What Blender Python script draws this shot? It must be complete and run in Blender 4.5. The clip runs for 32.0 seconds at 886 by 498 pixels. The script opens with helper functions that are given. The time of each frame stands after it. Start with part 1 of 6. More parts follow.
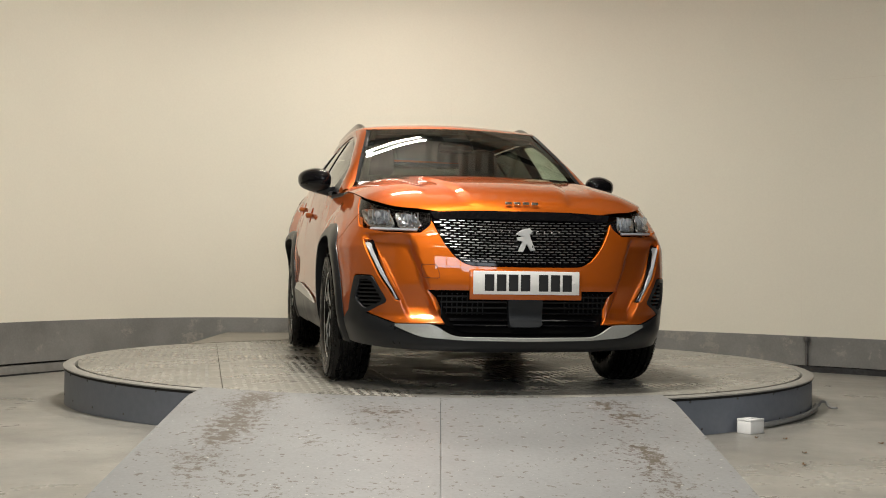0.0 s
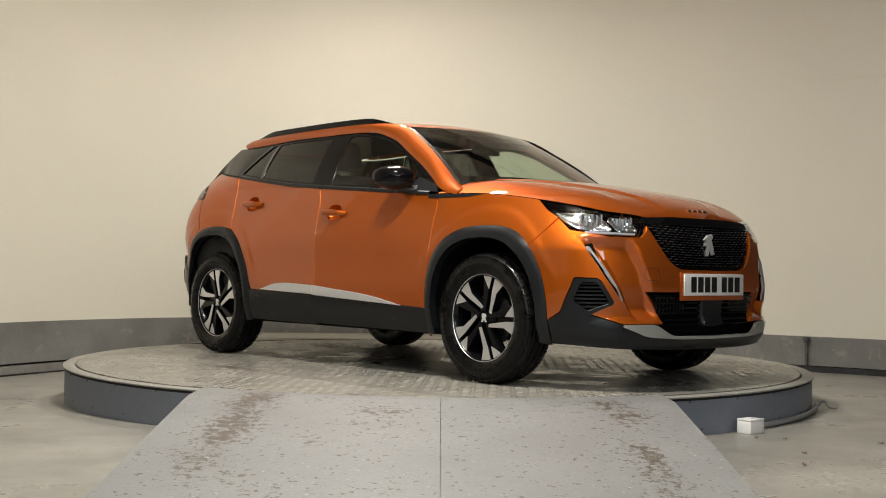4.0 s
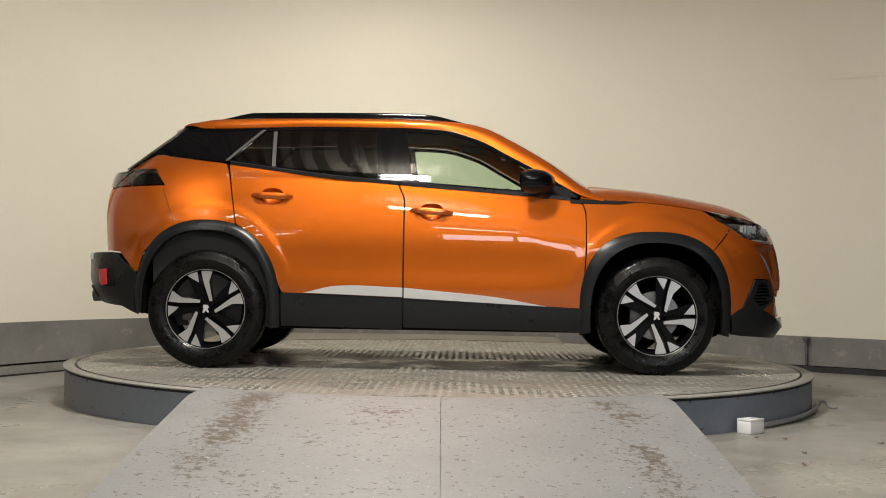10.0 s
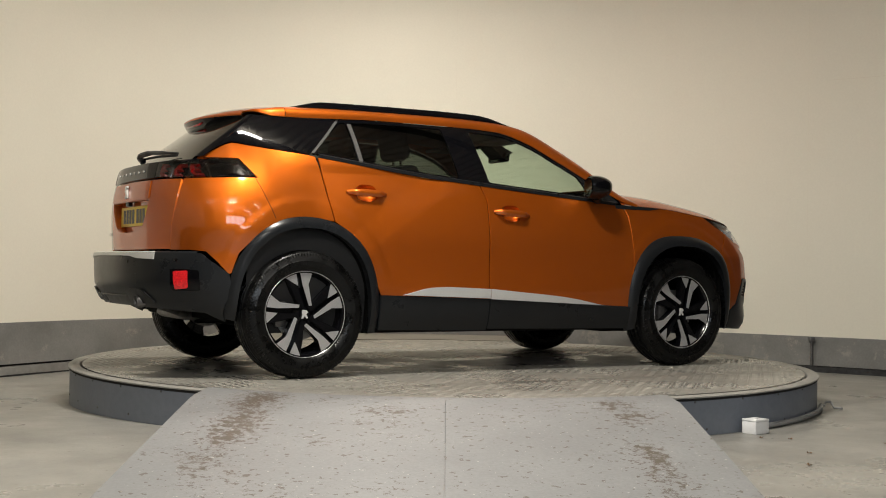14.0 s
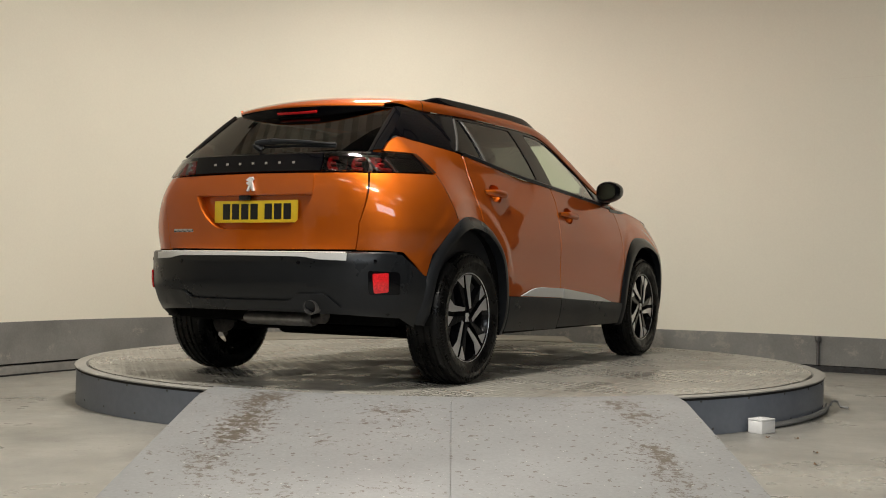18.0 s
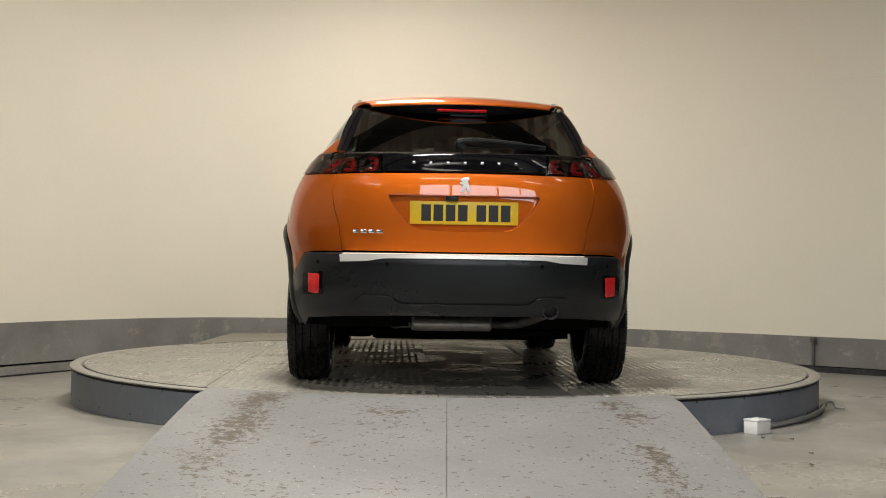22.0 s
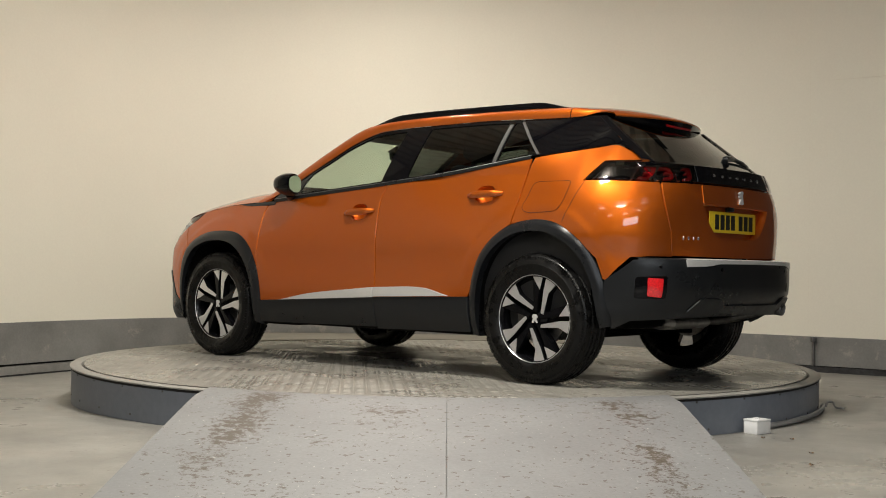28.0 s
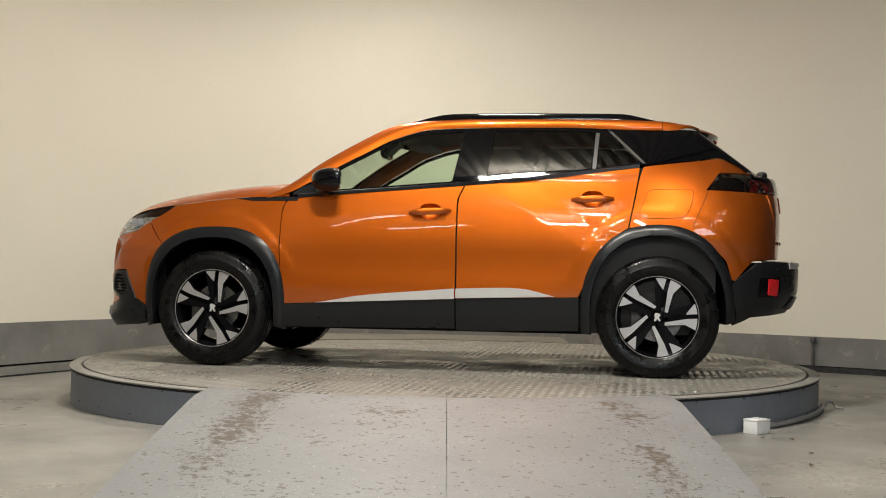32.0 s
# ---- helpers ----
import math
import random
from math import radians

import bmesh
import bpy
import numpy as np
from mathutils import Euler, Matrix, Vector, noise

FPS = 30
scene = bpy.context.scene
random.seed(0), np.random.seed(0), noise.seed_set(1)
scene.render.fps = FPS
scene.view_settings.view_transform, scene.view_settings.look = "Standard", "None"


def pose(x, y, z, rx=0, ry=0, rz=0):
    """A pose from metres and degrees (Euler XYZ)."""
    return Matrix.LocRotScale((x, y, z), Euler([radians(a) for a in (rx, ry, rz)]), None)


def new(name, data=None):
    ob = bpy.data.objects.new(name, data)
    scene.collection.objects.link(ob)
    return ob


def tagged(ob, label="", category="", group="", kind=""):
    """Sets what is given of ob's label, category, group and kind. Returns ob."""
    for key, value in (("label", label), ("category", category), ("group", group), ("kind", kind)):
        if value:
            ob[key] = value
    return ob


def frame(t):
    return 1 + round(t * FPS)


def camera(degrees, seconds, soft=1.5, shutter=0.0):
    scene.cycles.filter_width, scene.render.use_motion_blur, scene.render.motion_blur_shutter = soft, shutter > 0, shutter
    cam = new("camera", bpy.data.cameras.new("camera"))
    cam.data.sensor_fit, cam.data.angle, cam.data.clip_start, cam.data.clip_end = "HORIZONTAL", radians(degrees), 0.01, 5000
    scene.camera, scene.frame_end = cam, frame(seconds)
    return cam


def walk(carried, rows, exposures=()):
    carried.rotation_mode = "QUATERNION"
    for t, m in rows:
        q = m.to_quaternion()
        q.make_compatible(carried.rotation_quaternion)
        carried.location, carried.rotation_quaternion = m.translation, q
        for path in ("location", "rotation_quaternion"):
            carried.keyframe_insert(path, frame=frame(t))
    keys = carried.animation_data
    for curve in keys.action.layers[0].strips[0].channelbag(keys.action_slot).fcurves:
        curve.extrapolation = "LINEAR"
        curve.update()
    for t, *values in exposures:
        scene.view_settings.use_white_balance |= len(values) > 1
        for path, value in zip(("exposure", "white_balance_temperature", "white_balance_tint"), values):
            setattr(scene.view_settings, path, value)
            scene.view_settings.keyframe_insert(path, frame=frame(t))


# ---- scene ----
import functools

from mathutils.geometry import delaunay_2d_cdt

# ---------------------------------------------------------------- camera
EYE = Vector((0.0, -7.723, 0.5955))
cam = camera(40.77, 32.0, soft=1.0)


def aim(t, right=0.0, up=0.0):
    """The tripod's pose; right and up are small turns in degrees."""
    m = Matrix.Translation(EYE) @ pose(0, 0, 0, 0, 0, -(0.119 - right)) @ pose(0, 0, 0, 90 + 0.943 + up)
    return (t, m @ pose(0, 0, 0, 0, 0, 0.876))


walk(cam, [aim(0), aim(6), aim(12.7), aim(13.5, 0.109), aim(14.0, 0.223), aim(14.5, 0.339),
           aim(16.5, 0.611, 0.013), aim(17.0, 0.679, 0.021), aim(17.5, 0.644), aim(18.0, 0.502, -0.04),
           aim(18.5, 0.399, -0.046), aim(19.0, 0.339, -0.04), aim(19.5, 0.312, -0.013), aim(20.0, 0.299),
           aim(28.0, 0.299), aim(32.0, 0.285)])

# ---------------------------------------------------------------- light
world = bpy.data.worlds.new("world")
scene.world = world
world.use_nodes = True
world.node_tree.nodes["Background"].inputs[0].default_value = (0.75, 0.85, 1.0, 1)
world.node_tree.nodes["Background"].inputs[1].default_value = 0.01
scene.view_settings.exposure = -0.05


def strip_lamp(x, y, z, length, width, power, turn=0.0, colour=(1.0, 0.95, 0.86)):
    data = bpy.data.lights.new("tube_light", "AREA")
    data.shape, data.size, data.size_y, data.energy, data.color = "RECTANGLE", length, width, power, colour
    ob = new("tube_light", data)
    ob.matrix_world = pose(x, y, z, 0, 0, turn)
    return ob


# ---------------------------------------------------------------- materials
def mat(name, colour, rough=0.5, metal=0.0, grain=0.0, scale=40.0, stain=0.0, stain_scale=3.0, bump=0.0,
        coat=0.0, emit=0.0, spec=0.5, detail=6.0):
    """A principled material; grain and stain vary the colour at two scales, bump gives relief."""
    m = bpy.data.materials.new(name)
    m.use_nodes = True
    nt = m.node_tree
    b = nt.nodes["Principled BSDF"]
    b.inputs["Base Color"].default_value = (*colour, 1)
    b.inputs["Roughness"].default_value = rough
    b.inputs["Metallic"].default_value = metal
    b.inputs["Specular IOR Level"].default_value = spec
    b.inputs["Coat Weight"].default_value = coat
    b.inputs["Coat Roughness"].default_value = 0.03
    if emit:
        b.inputs["Emission Color"].default_value = (*colour, 1)
        b.inputs["Emission Strength"].default_value = emit
    if grain or stain or bump:
        co = nt.nodes.new("ShaderNodeTexCoord")
        last = None
        fine = nt.nodes.new("ShaderNodeTexNoise")
        fine.inputs["Scale"].default_value = scale
        fine.inputs["Detail"].default_value = detail
        nt.links.new(co.outputs["Object"], fine.inputs["Vector"])
        if grain or stain:
            big = nt.nodes.new("ShaderNodeTexNoise")
            big.inputs["Scale"].default_value = stain_scale
            big.inputs["Detail"].default_value = 8
            big.inputs["Roughness"].default_value = 0.6
            nt.links.new(co.outputs["Object"], big.inputs["Vector"])
            one = nt.nodes.new("ShaderNodeMapRange")
            one.inputs[1].default_value, one.inputs[2].default_value = 0.3, 0.7
            one.inputs[3].default_value, one.inputs[4].default_value = 1 - grain, 1 + grain
            nt.links.new(fine.outputs[0], one.inputs[0])
            two = nt.nodes.new("ShaderNodeMapRange")
            two.inputs[1].default_value, two.inputs[2].default_value = 0.3, 0.7
            two.inputs[3].default_value, two.inputs[4].default_value = 1 - stain, 1 + stain
            nt.links.new(big.outputs[0], two.inputs[0])
            mul = nt.nodes.new("ShaderNodeMath")
            mul.operation = "MULTIPLY"
            nt.links.new(one.outputs[0], mul.inputs[0])
            nt.links.new(two.outputs[0], mul.inputs[1])
            vm = nt.nodes.new("ShaderNodeVectorMath")
            vm.operation = "SCALE"
            vm.inputs[0].default_value = colour
            nt.links.new(mul.outputs[0], vm.inputs["Scale"])
            nt.links.new(vm.outputs[0], b.inputs["Base Color"])
        if bump:
            bp = nt.nodes.new("ShaderNodeBump")
            bp.inputs["Strength"].default_value = 1.0
            bp.inputs["Distance"].default_value = bump
            nt.links.new(fine.outputs[0], bp.inputs["Height"])
            nt.links.new(bp.outputs[0], b.inputs["Normal"])
    return m


def patchy(m, scale, lo, hi):
    """Lets the gloss of a material vary in patches, between two roughnesses."""
    nt = m.node_tree
    co = nt.nodes.new("ShaderNodeTexCoord")
    n = nt.nodes.new("ShaderNodeTexNoise")
    n.inputs["Scale"].default_value, n.inputs["Detail"].default_value, n.inputs["Roughness"].default_value = scale, 7.0, 0.65
    mr = nt.nodes.new("ShaderNodeMapRange")
    mr.inputs[1].default_value, mr.inputs[2].default_value, mr.inputs[3].default_value, mr.inputs[4].default_value = 0.36, 0.64, lo, hi
    nt.links.new(co.outputs["Object"], n.inputs["Vector"])
    nt.links.new(n.outputs[0], mr.inputs[0])
    nt.links.new(mr.outputs[0], nt.nodes["Principled BSDF"].inputs["Roughness"])
    return m


def glass(name, tint, gloss=1.0):
    m = bpy.data.materials.new(name)
    m.use_nodes = True
    nt = m.node_tree
    nt.nodes.remove(nt.nodes["Principled BSDF"])
    tr = nt.nodes.new("ShaderNodeBsdfTransparent")
    tr.inputs[0].default_value = (*tint, 1)
    gl = nt.nodes.new("ShaderNodeBsdfGlossy")
    gl.inputs["Roughness"].default_value = 0.01
    gl.inputs["Color"].default_value = (gloss, gloss, gloss, 1)
    lw = nt.nodes.new("ShaderNodeLayerWeight")
    lw.inputs[0].default_value = 0.5
    pw = nt.nodes.new("ShaderNodeMath")
    pw.operation, pw.inputs[1].default_value = "POWER", 4.0
    fr = nt.nodes.new("ShaderNodeMath")
    fr.operation, fr.inputs[1].default_value, fr.inputs[2].default_value = "MULTIPLY_ADD", 0.90, 0.05
    nt.links.new(lw.outputs["Facing"], pw.inputs[0])
    nt.links.new(pw.outputs[0], fr.inputs[0])
    mx = nt.nodes.new("ShaderNodeMixShader")
    nt.links.new(fr.outputs[0], mx.inputs[0])
    nt.links.new(tr.outputs[0], mx.inputs[1])
    nt.links.new(gl.outputs[0], mx.inputs[2])
    nt.links.new(mx.outputs[0], nt.nodes["Material Output"].inputs[0])
    return m


def car_paint():
    m = bpy.data.materials.new("orange_metallic_paint")
    m.use_nodes = True
    nt = m.node_tree
    b = nt.nodes["Principled BSDF"]
    b.inputs["Base Color"].default_value = (0.57, 0.121, 0.008, 1)
    b.inputs["Metallic"].default_value = 0.75
    b.inputs["Roughness"].default_value = 0.38
    b.inputs["Specular Tint"].default_value = (0.62, 0.34, 0.16, 1)
    b.inputs["Coat Weight"].default_value = 1.0
    b.inputs["Coat Roughness"].default_value = 0.012
    b.inputs["Coat IOR"].default_value = 1.62
    co = nt.nodes.new("ShaderNodeTexCoord")
    flake = nt.nodes.new("ShaderNodeTexVoronoi")
    flake.inputs["Scale"].default_value = 900
    nt.links.new(co.outputs["Object"], flake.inputs["Vector"])
    mr = nt.nodes.new("ShaderNodeMapRange")
    mr.inputs[3].default_value, mr.inputs[4].default_value = 0.43, 0.49
    nt.links.new(flake.outputs["Color"], mr.inputs[0])
    nt.links.new(mr.outputs[0], b.inputs["Roughness"])
    return m


M_PAINT = car_paint()
M_CLAD = patchy(mat("black_grained_plastic", (0.0105, 0.0118, 0.0138), 0.30, grain=0.12, scale=300, bump=0.00012, spec=0.38), 3.0, 0.26, 0.36)
M_GLOSSBLACK = mat("gloss_black_plastic", (0.003, 0.003, 0.004), 0.05, spec=0.28)
M_LINER = mat("black_liner", (0.0035, 0.0035, 0.0035), 0.8, grain=0.2, scale=60, bump=0.002, spec=0.08)
M_RUBBER = patchy(mat("tyre_rubber", (0.0035, 0.0035, 0.0035), 0.42, grain=0.2, scale=90, stain=0.35, stain_scale=9, bump=0.0009, spec=0.26), 16.0, 0.12, 0.60)
M_RIMBLACK = mat("rim_gloss_black", (0.004, 0.004, 0.005), 0.18, spec=0.3)
M_RIMCUT = mat("rim_machined_aluminium", (0.80, 0.80, 0.81), 0.28, metal=0.75, grain=0.05, scale=200)
M_CHROME = mat("chrome", (0.86, 0.86, 0.87), 0.07, metal=1.0)
M_SATIN = mat("satin_silver_trim", (0.72, 0.72, 0.71), 0.30, metal=0.35, grain=0.03, scale=120)
M_SKID = mat("satin_skid_silver", (0.56, 0.57, 0.54), 0.26, metal=0.6, grain=0.04, scale=90)
M_DIVIDER = mat("grey_divider_trim", (0.075, 0.073, 0.07), 0.4, grain=0.05, scale=80)
M_SILENCER = mat("pale_silencer_steel", (0.42, 0.41, 0.40), 0.42, metal=0.6, grain=0.15, scale=30, stain=0.2, stain_scale=7)
M_DISC = mat("brake_steel", (0.34, 0.33, 0.32), 0.35, metal=0.9, grain=0.2, scale=60)
M_GLASS = glass("clear_car_glass", (0.76, 0.87, 0.76))
M_PRIVACY = glass("dark_privacy_glass", (0.085, 0.095, 0.085))
M_SCREEN = glass("windscreen_glass", (0.76, 0.83, 0.76))
M_LAMPGLASS = glass("lamp_lens", (0.96, 0.97, 0.98), 0.8)
M_SMOKED = glass("smoked_lamp_lens", (0.42, 0.39, 0.39))
M_SEAT = mat("dark_grey_seat_fabric", (0.030, 0.030, 0.032), 0.85, grain=0.25, scale=180, bump=0.001)
M_DASH = mat("black_soft_dashboard", (0.013, 0.013, 0.014), 0.6, grain=0.15, scale=250, bump=0.0004)
M_LINING = mat("grey_headlining", (0.16, 0.155, 0.145), 0.9, grain=0.1, scale=150)
M_RED = mat("red_reflector", (0.80, 0.016, 0.022), 0.18, coat=0.8, grain=0.25, scale=120)
M_REDDEEP = mat("dark_red_lamp", (0.42, 0.008, 0.010), 0.2, coat=0.8, grain=0.3, scale=90)
M_WHITEPLATE = mat("white_plate", (0.82, 0.82, 0.80), 0.35, grain=0.02, scale=60)
M_YELLOWPLATE = mat("yellow_plate", (0.86, 0.62, 0.03), 0.35, grain=0.02, scale=60)
M_INK = mat("plate_black", (0.012, 0.012, 0.012), 0.4)
M_DRL = mat("frosted_lamp_white", (0.36, 0.38, 0.40), 0.25, coat=0.5)
M_LAMPREF = mat("bright_lamp_reflector", (0.66, 0.67, 0.69), 0.10, metal=1.0)
M_GRILLE = mat("satin_grille_bar", (0.36, 0.365, 0.38), 0.28, metal=0.95)
M_LAMPRIB = mat("clear_lamp_rib", (0.55, 0.57, 0.60), 0.12, metal=0.5)
M_STEEL = mat("exhaust_steel", (0.16, 0.155, 0.15), 0.45, metal=0.7, grain=0.25, scale=30, stain=0.2, stain_scale=6)
M_WALL = mat("cream_painted_wall", (0.768, 0.733, 0.625), 0.7, grain=0.015, scale=60, stain=0.03, stain_scale=0.5, bump=0.0004)
# for gaps and seams, and the shadow band painted under the turntable rim
M_GAPSHADE = mat("dark_gap_and_shade", (0.012, 0.012, 0.012), 0.9)
M_RING = mat("blue_grey_painted_steel", (0.185, 0.205, 0.245), 0.40, grain=0.06, scale=30, stain=0.10, stain_scale=3, bump=0.0004)
M_RINGTOP = mat("scuffed_grey_rim_top", (0.30, 0.29, 0.265), 0.55, grain=0.10, scale=50, stain=0.12, stain_scale=4)
M_BOX = mat("white_plastic", (0.85, 0.85, 0.85), 0.35, grain=0.02, scale=80)
M_CABLE = mat("grey_cable", (0.30, 0.30, 0.30), 0.5, grain=0.1, scale=90)
M_TUBE = mat("lit_tube", (1.0, 0.95, 0.86), 0.3, emit=18.0)
M_WHITEMETAL = mat("white_enamel", (0.7, 0.7, 0.68), 0.4, grain=0.03, scale=40)
M_CEIL = mat("pale_corrugated_sheet", (0.50, 0.475, 0.42), 0.6, grain=0.08, scale=14, stain=0.12, stain_scale=1.2)
M_BEAM = mat("dark_steel_beam", (0.03, 0.03, 0.03), 0.6, grain=0.2, scale=20)
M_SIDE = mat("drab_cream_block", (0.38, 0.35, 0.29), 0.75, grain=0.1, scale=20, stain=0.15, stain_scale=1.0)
# near-black stand-in for the dark opening east of the studio wall
M_OPENDARK = mat("dark_opening_stand_in", (0.045, 0.041, 0.036), 0.75, grain=0.1, scale=20, stain=0.15, stain_scale=1.0)
M_CRATE = mat("dark_crate_wood", (0.035, 0.028, 0.020), 0.7, grain=0.25, scale=40, stain=0.2, stain_scale=3)
M_PLASTER = mat("drab_painted_block", (0.14, 0.13, 0.115), 0.75, grain=0.1, scale=20, stain=0.15, stain_scale=1.0)


# ---------------------------------------------------------------- mesh tools
def part(name, bm, material, parent=None, label="", smooth=True, category="", kind="", group=""):
    """Links a bmesh as one mesh object, under a parent where one is given."""
    me = bpy.data.meshes.new(name)
    bm.to_mesh(me)
    bm.free()
    for mt in (material if isinstance(material, (list, tuple)) else [material]):
        me.materials.append(mt)
    if smooth:
        me.shade_smooth()
        me.set_sharp_from_angle(angle=radians(38))
    ob = new(name, me)
    if parent is not None:
        ob.parent = parent
    return tagged(ob, label, category, group, kind)


def thing(name, label, category, m=None, group="", kind=""):
    ob = new(name)
    ob.empty_display_size = 0.1
    if m is not None:
        ob.matrix_world = m
    return tagged(ob, label, category, group, kind)


def box(bm, x0, x1, y0, y1, z0, z1, bevel=0.0, m=None, seg=2, mi=0):
    """A box with rounded edges."""
    ret = bmesh.ops.create_cube(bm, size=1.0)
    vs = ret["verts"]
    for v in vs:
        v.co = Vector(((x0 + x1) / 2 + v.co.x * (x1 - x0), (y0 + y1) / 2 + v.co.y * (y1 - y0), (z0 + z1) / 2 + v.co.z * (z1 - z0)))
    faces = list({f for v in vs for f in v.link_faces})
    if bevel:
        edges = list({e for v in vs for e in v.link_edges})
        out = bmesh.ops.bevel(bm, geom=edges, offset=bevel, segments=seg, profile=0.5, affect="EDGES")
        vs = list({v for f in out["faces"] for v in f.verts} | {v for v in vs if v.is_valid})
        faces = list({f for v in vs for f in v.link_faces})
    for f in faces:
        f.material_index = mi
    if m is not None:
        bmesh.ops.transform(bm, matrix=m, verts=vs)
    return vs


def tube(bm, pts, r, seg=8, cap=True, mi=0):
    """A round bar along points; r is one radius or one for each point."""
    pts = [Vector(p) for p in pts]
    rings = []
    for i, p in enumerate(pts):
        d = (pts[min(i + 1, len(pts) - 1)] - pts[max(i - 1, 0)]).normalized()
        a = d.orthogonal().normalized() if abs(d.z) > 0.9 else d.cross(Vector((0, 0, 1))).normalized()
        b = d.cross(a)
        rr = r[i] if isinstance(r, (list, tuple)) else r
        rings.append([bm.verts.new(p + a * math.cos(k * math.tau / seg) * rr + b * math.sin(k * math.tau / seg) * rr) for k in range(seg)])
    for u, v in zip(rings, rings[1:]):
        for k in range(seg):
            bm.faces.new((u[k], u[(k + 1) % seg], v[(k + 1) % seg], v[k])).material_index = mi
    if cap:
        bm.faces.new(rings[0][::-1]).material_index = mi
        bm.faces.new(rings[-1]).material_index = mi


def lathe(bm, prof, seg=48, mi=0, a0=0.0, a1=math.tau):
    """Turns (radius, height) points about the y axis."""
    full = abs(a1 - a0 - math.tau) < 1e-6
    n = seg if full else seg + 1
    rings = [[bm.verts.new((r * math.cos(a0 + (a1 - a0) * k / seg), h, r * math.sin(a0 + (a1 - a0) * k / seg))) for k in range(n)] for r, h in prof]
    for u, v in zip(rings, rings[1:]):
        for k in range(seg):
            j = (k + 1) % n
            bm.faces.new((u[k], u[j], v[j], v[k])).material_index = mi


def grid_faces(bm, rows, mi=0, closed=False):
    """Quads between rows of points."""
    vs = [[bm.verts.new(p) for p in r] for r in rows]
    for a, b in zip(vs, vs[1:]):
        n = len(a)
        for k in range(n if closed else n - 1):
            bm.faces.new((a[k], a[(k + 1) % n], b[(k + 1) % n], b[k])).material_index = mi
    return vs


def thicken(bm, d):
    """Gives an open sheet the thickness d, against its normals."""
    bmesh.ops.recalc_face_normals(bm, faces=bm.faces)
    bmesh.ops.solidify(bm, geom=bm.faces[:], thickness=d)


def prism(bm, poly, y0, y1, m=None, mi=0, bevel=0.0):
    """A flat polygon of (x, z) points drawn out from y0 to y1."""
    a = [bm.verts.new((x, y0, z)) for x, z in poly]
    b = [bm.verts.new((x, y1, z)) for x, z in poly]
    n = len(poly)
    fs = [bm.faces.new(a), bm.faces.new(b[::-1])]
    for k in range(n):
        fs.append(bm.faces.new((a[k], b[k], b[(k + 1) % n], a[(k + 1) % n])))
    for f in fs:
        f.material_index = mi
    vs = a + b
    bmesh.ops.recalc_face_normals(bm, faces=fs)
    if bevel:
        es = [e for e in fs[0].edges] + [e for e in fs[1].edges]
        out = bmesh.ops.bevel(bm, geom=es, offset=bevel, segments=2, affect="EDGES")
        vs = list({v for f in out["faces"] for v in f.verts} | {v for v in vs if v.is_valid})
    if m is not None:
        bmesh.ops.transform(bm, matrix=m, verts=vs)


def pchip(*pts):
    """A smooth curve through (x, value) pairs with no overshoot."""
    xs = np.array([p[0] for p in pts], float)
    ys = np.array([p[1] for p in pts], float)
    h = np.diff(xs)
    d = np.diff(ys) / h
    m = np.zeros(len(xs))
    m[0], m[-1] = d[0], d[-1]
    for i in range(1, len(xs) - 1):
        if d[i - 1] * d[i] > 0:
            w1, w2 = 2 * h[i] + h[i - 1], h[i] + 2 * h[i - 1]
            m[i] = (w1 + w2) / (w1 / d[i - 1] + w2 / d[i])

    def f(x):
        x = np.clip(x, xs[0], xs[-1])
        i = int(np.clip(np.searchsorted(xs, x) - 1, 0, len(xs) - 2))
        t = (x - xs[i]) / h[i]
        return float(ys[i] * (1 + 2 * t) * (1 - t) ** 2 + m[i] * h[i] * t * (1 - t) ** 2
                     + ys[i + 1] * t * t * (3 - 2 * t) + m[i + 1] * h[i] * t * t * (t - 1))
    return f


def spline(pts, n=8, closed=False):
    """Points along a Catmull-Rom curve through pts."""
    pts = [Vector(p) for p in pts]
    k = len(pts)
    out = []
    for i in range(k if closed else k - 1):
        p0 = pts[(i - 1) % k] if closed or i else pts[0] * 2 - pts[1]
        p1, p2 = pts[i], pts[(i + 1) % k]
        p3 = pts[(i + 2) % k] if closed or i + 2 < k else pts[-1] * 2 - pts[-2]
        for j in range(n):
            t = j / n
            out.append(0.5 * (2 * p1 + (p2 - p0) * t + (2 * p0 - 5 * p1 + 4 * p2 - p3) * t * t + (3 * p1 - p0 - 3 * p2 + p3) * t ** 3))
    if not closed:
        out.append(pts[-1])
    return out


def smoothstep(a, b, x):
    t = min(1.0, max(0.0, (x - a) / (b - a)))
    return t * t * (3 - 2 * t)

# ---------------------------------------------------------------- the hall
FLOOR = -0.195
WALL_PLAN = [(-4.6, -7.5, 0), (-4.5, -4.5, 0), (-4.3, -2.2, 0), (-3.95, -0.4, 0), (-3.35, 1.25, 0), (-2.45, 2.55, 0), (-1.4, 2.98, 0), (0, 3.08, 0), (1.2, 2.9, 0),
             (1.9, 2.65, 0), (2.5, 2.32, 0), (3.0, 1.98, 0), (3.5, 1.62, 0), (4.4, 0.8, 0), (5.1, -0.6, 0), (5.4, -2.6, 0), (5.5, -7.5, 0)]
CEIL = 4.3


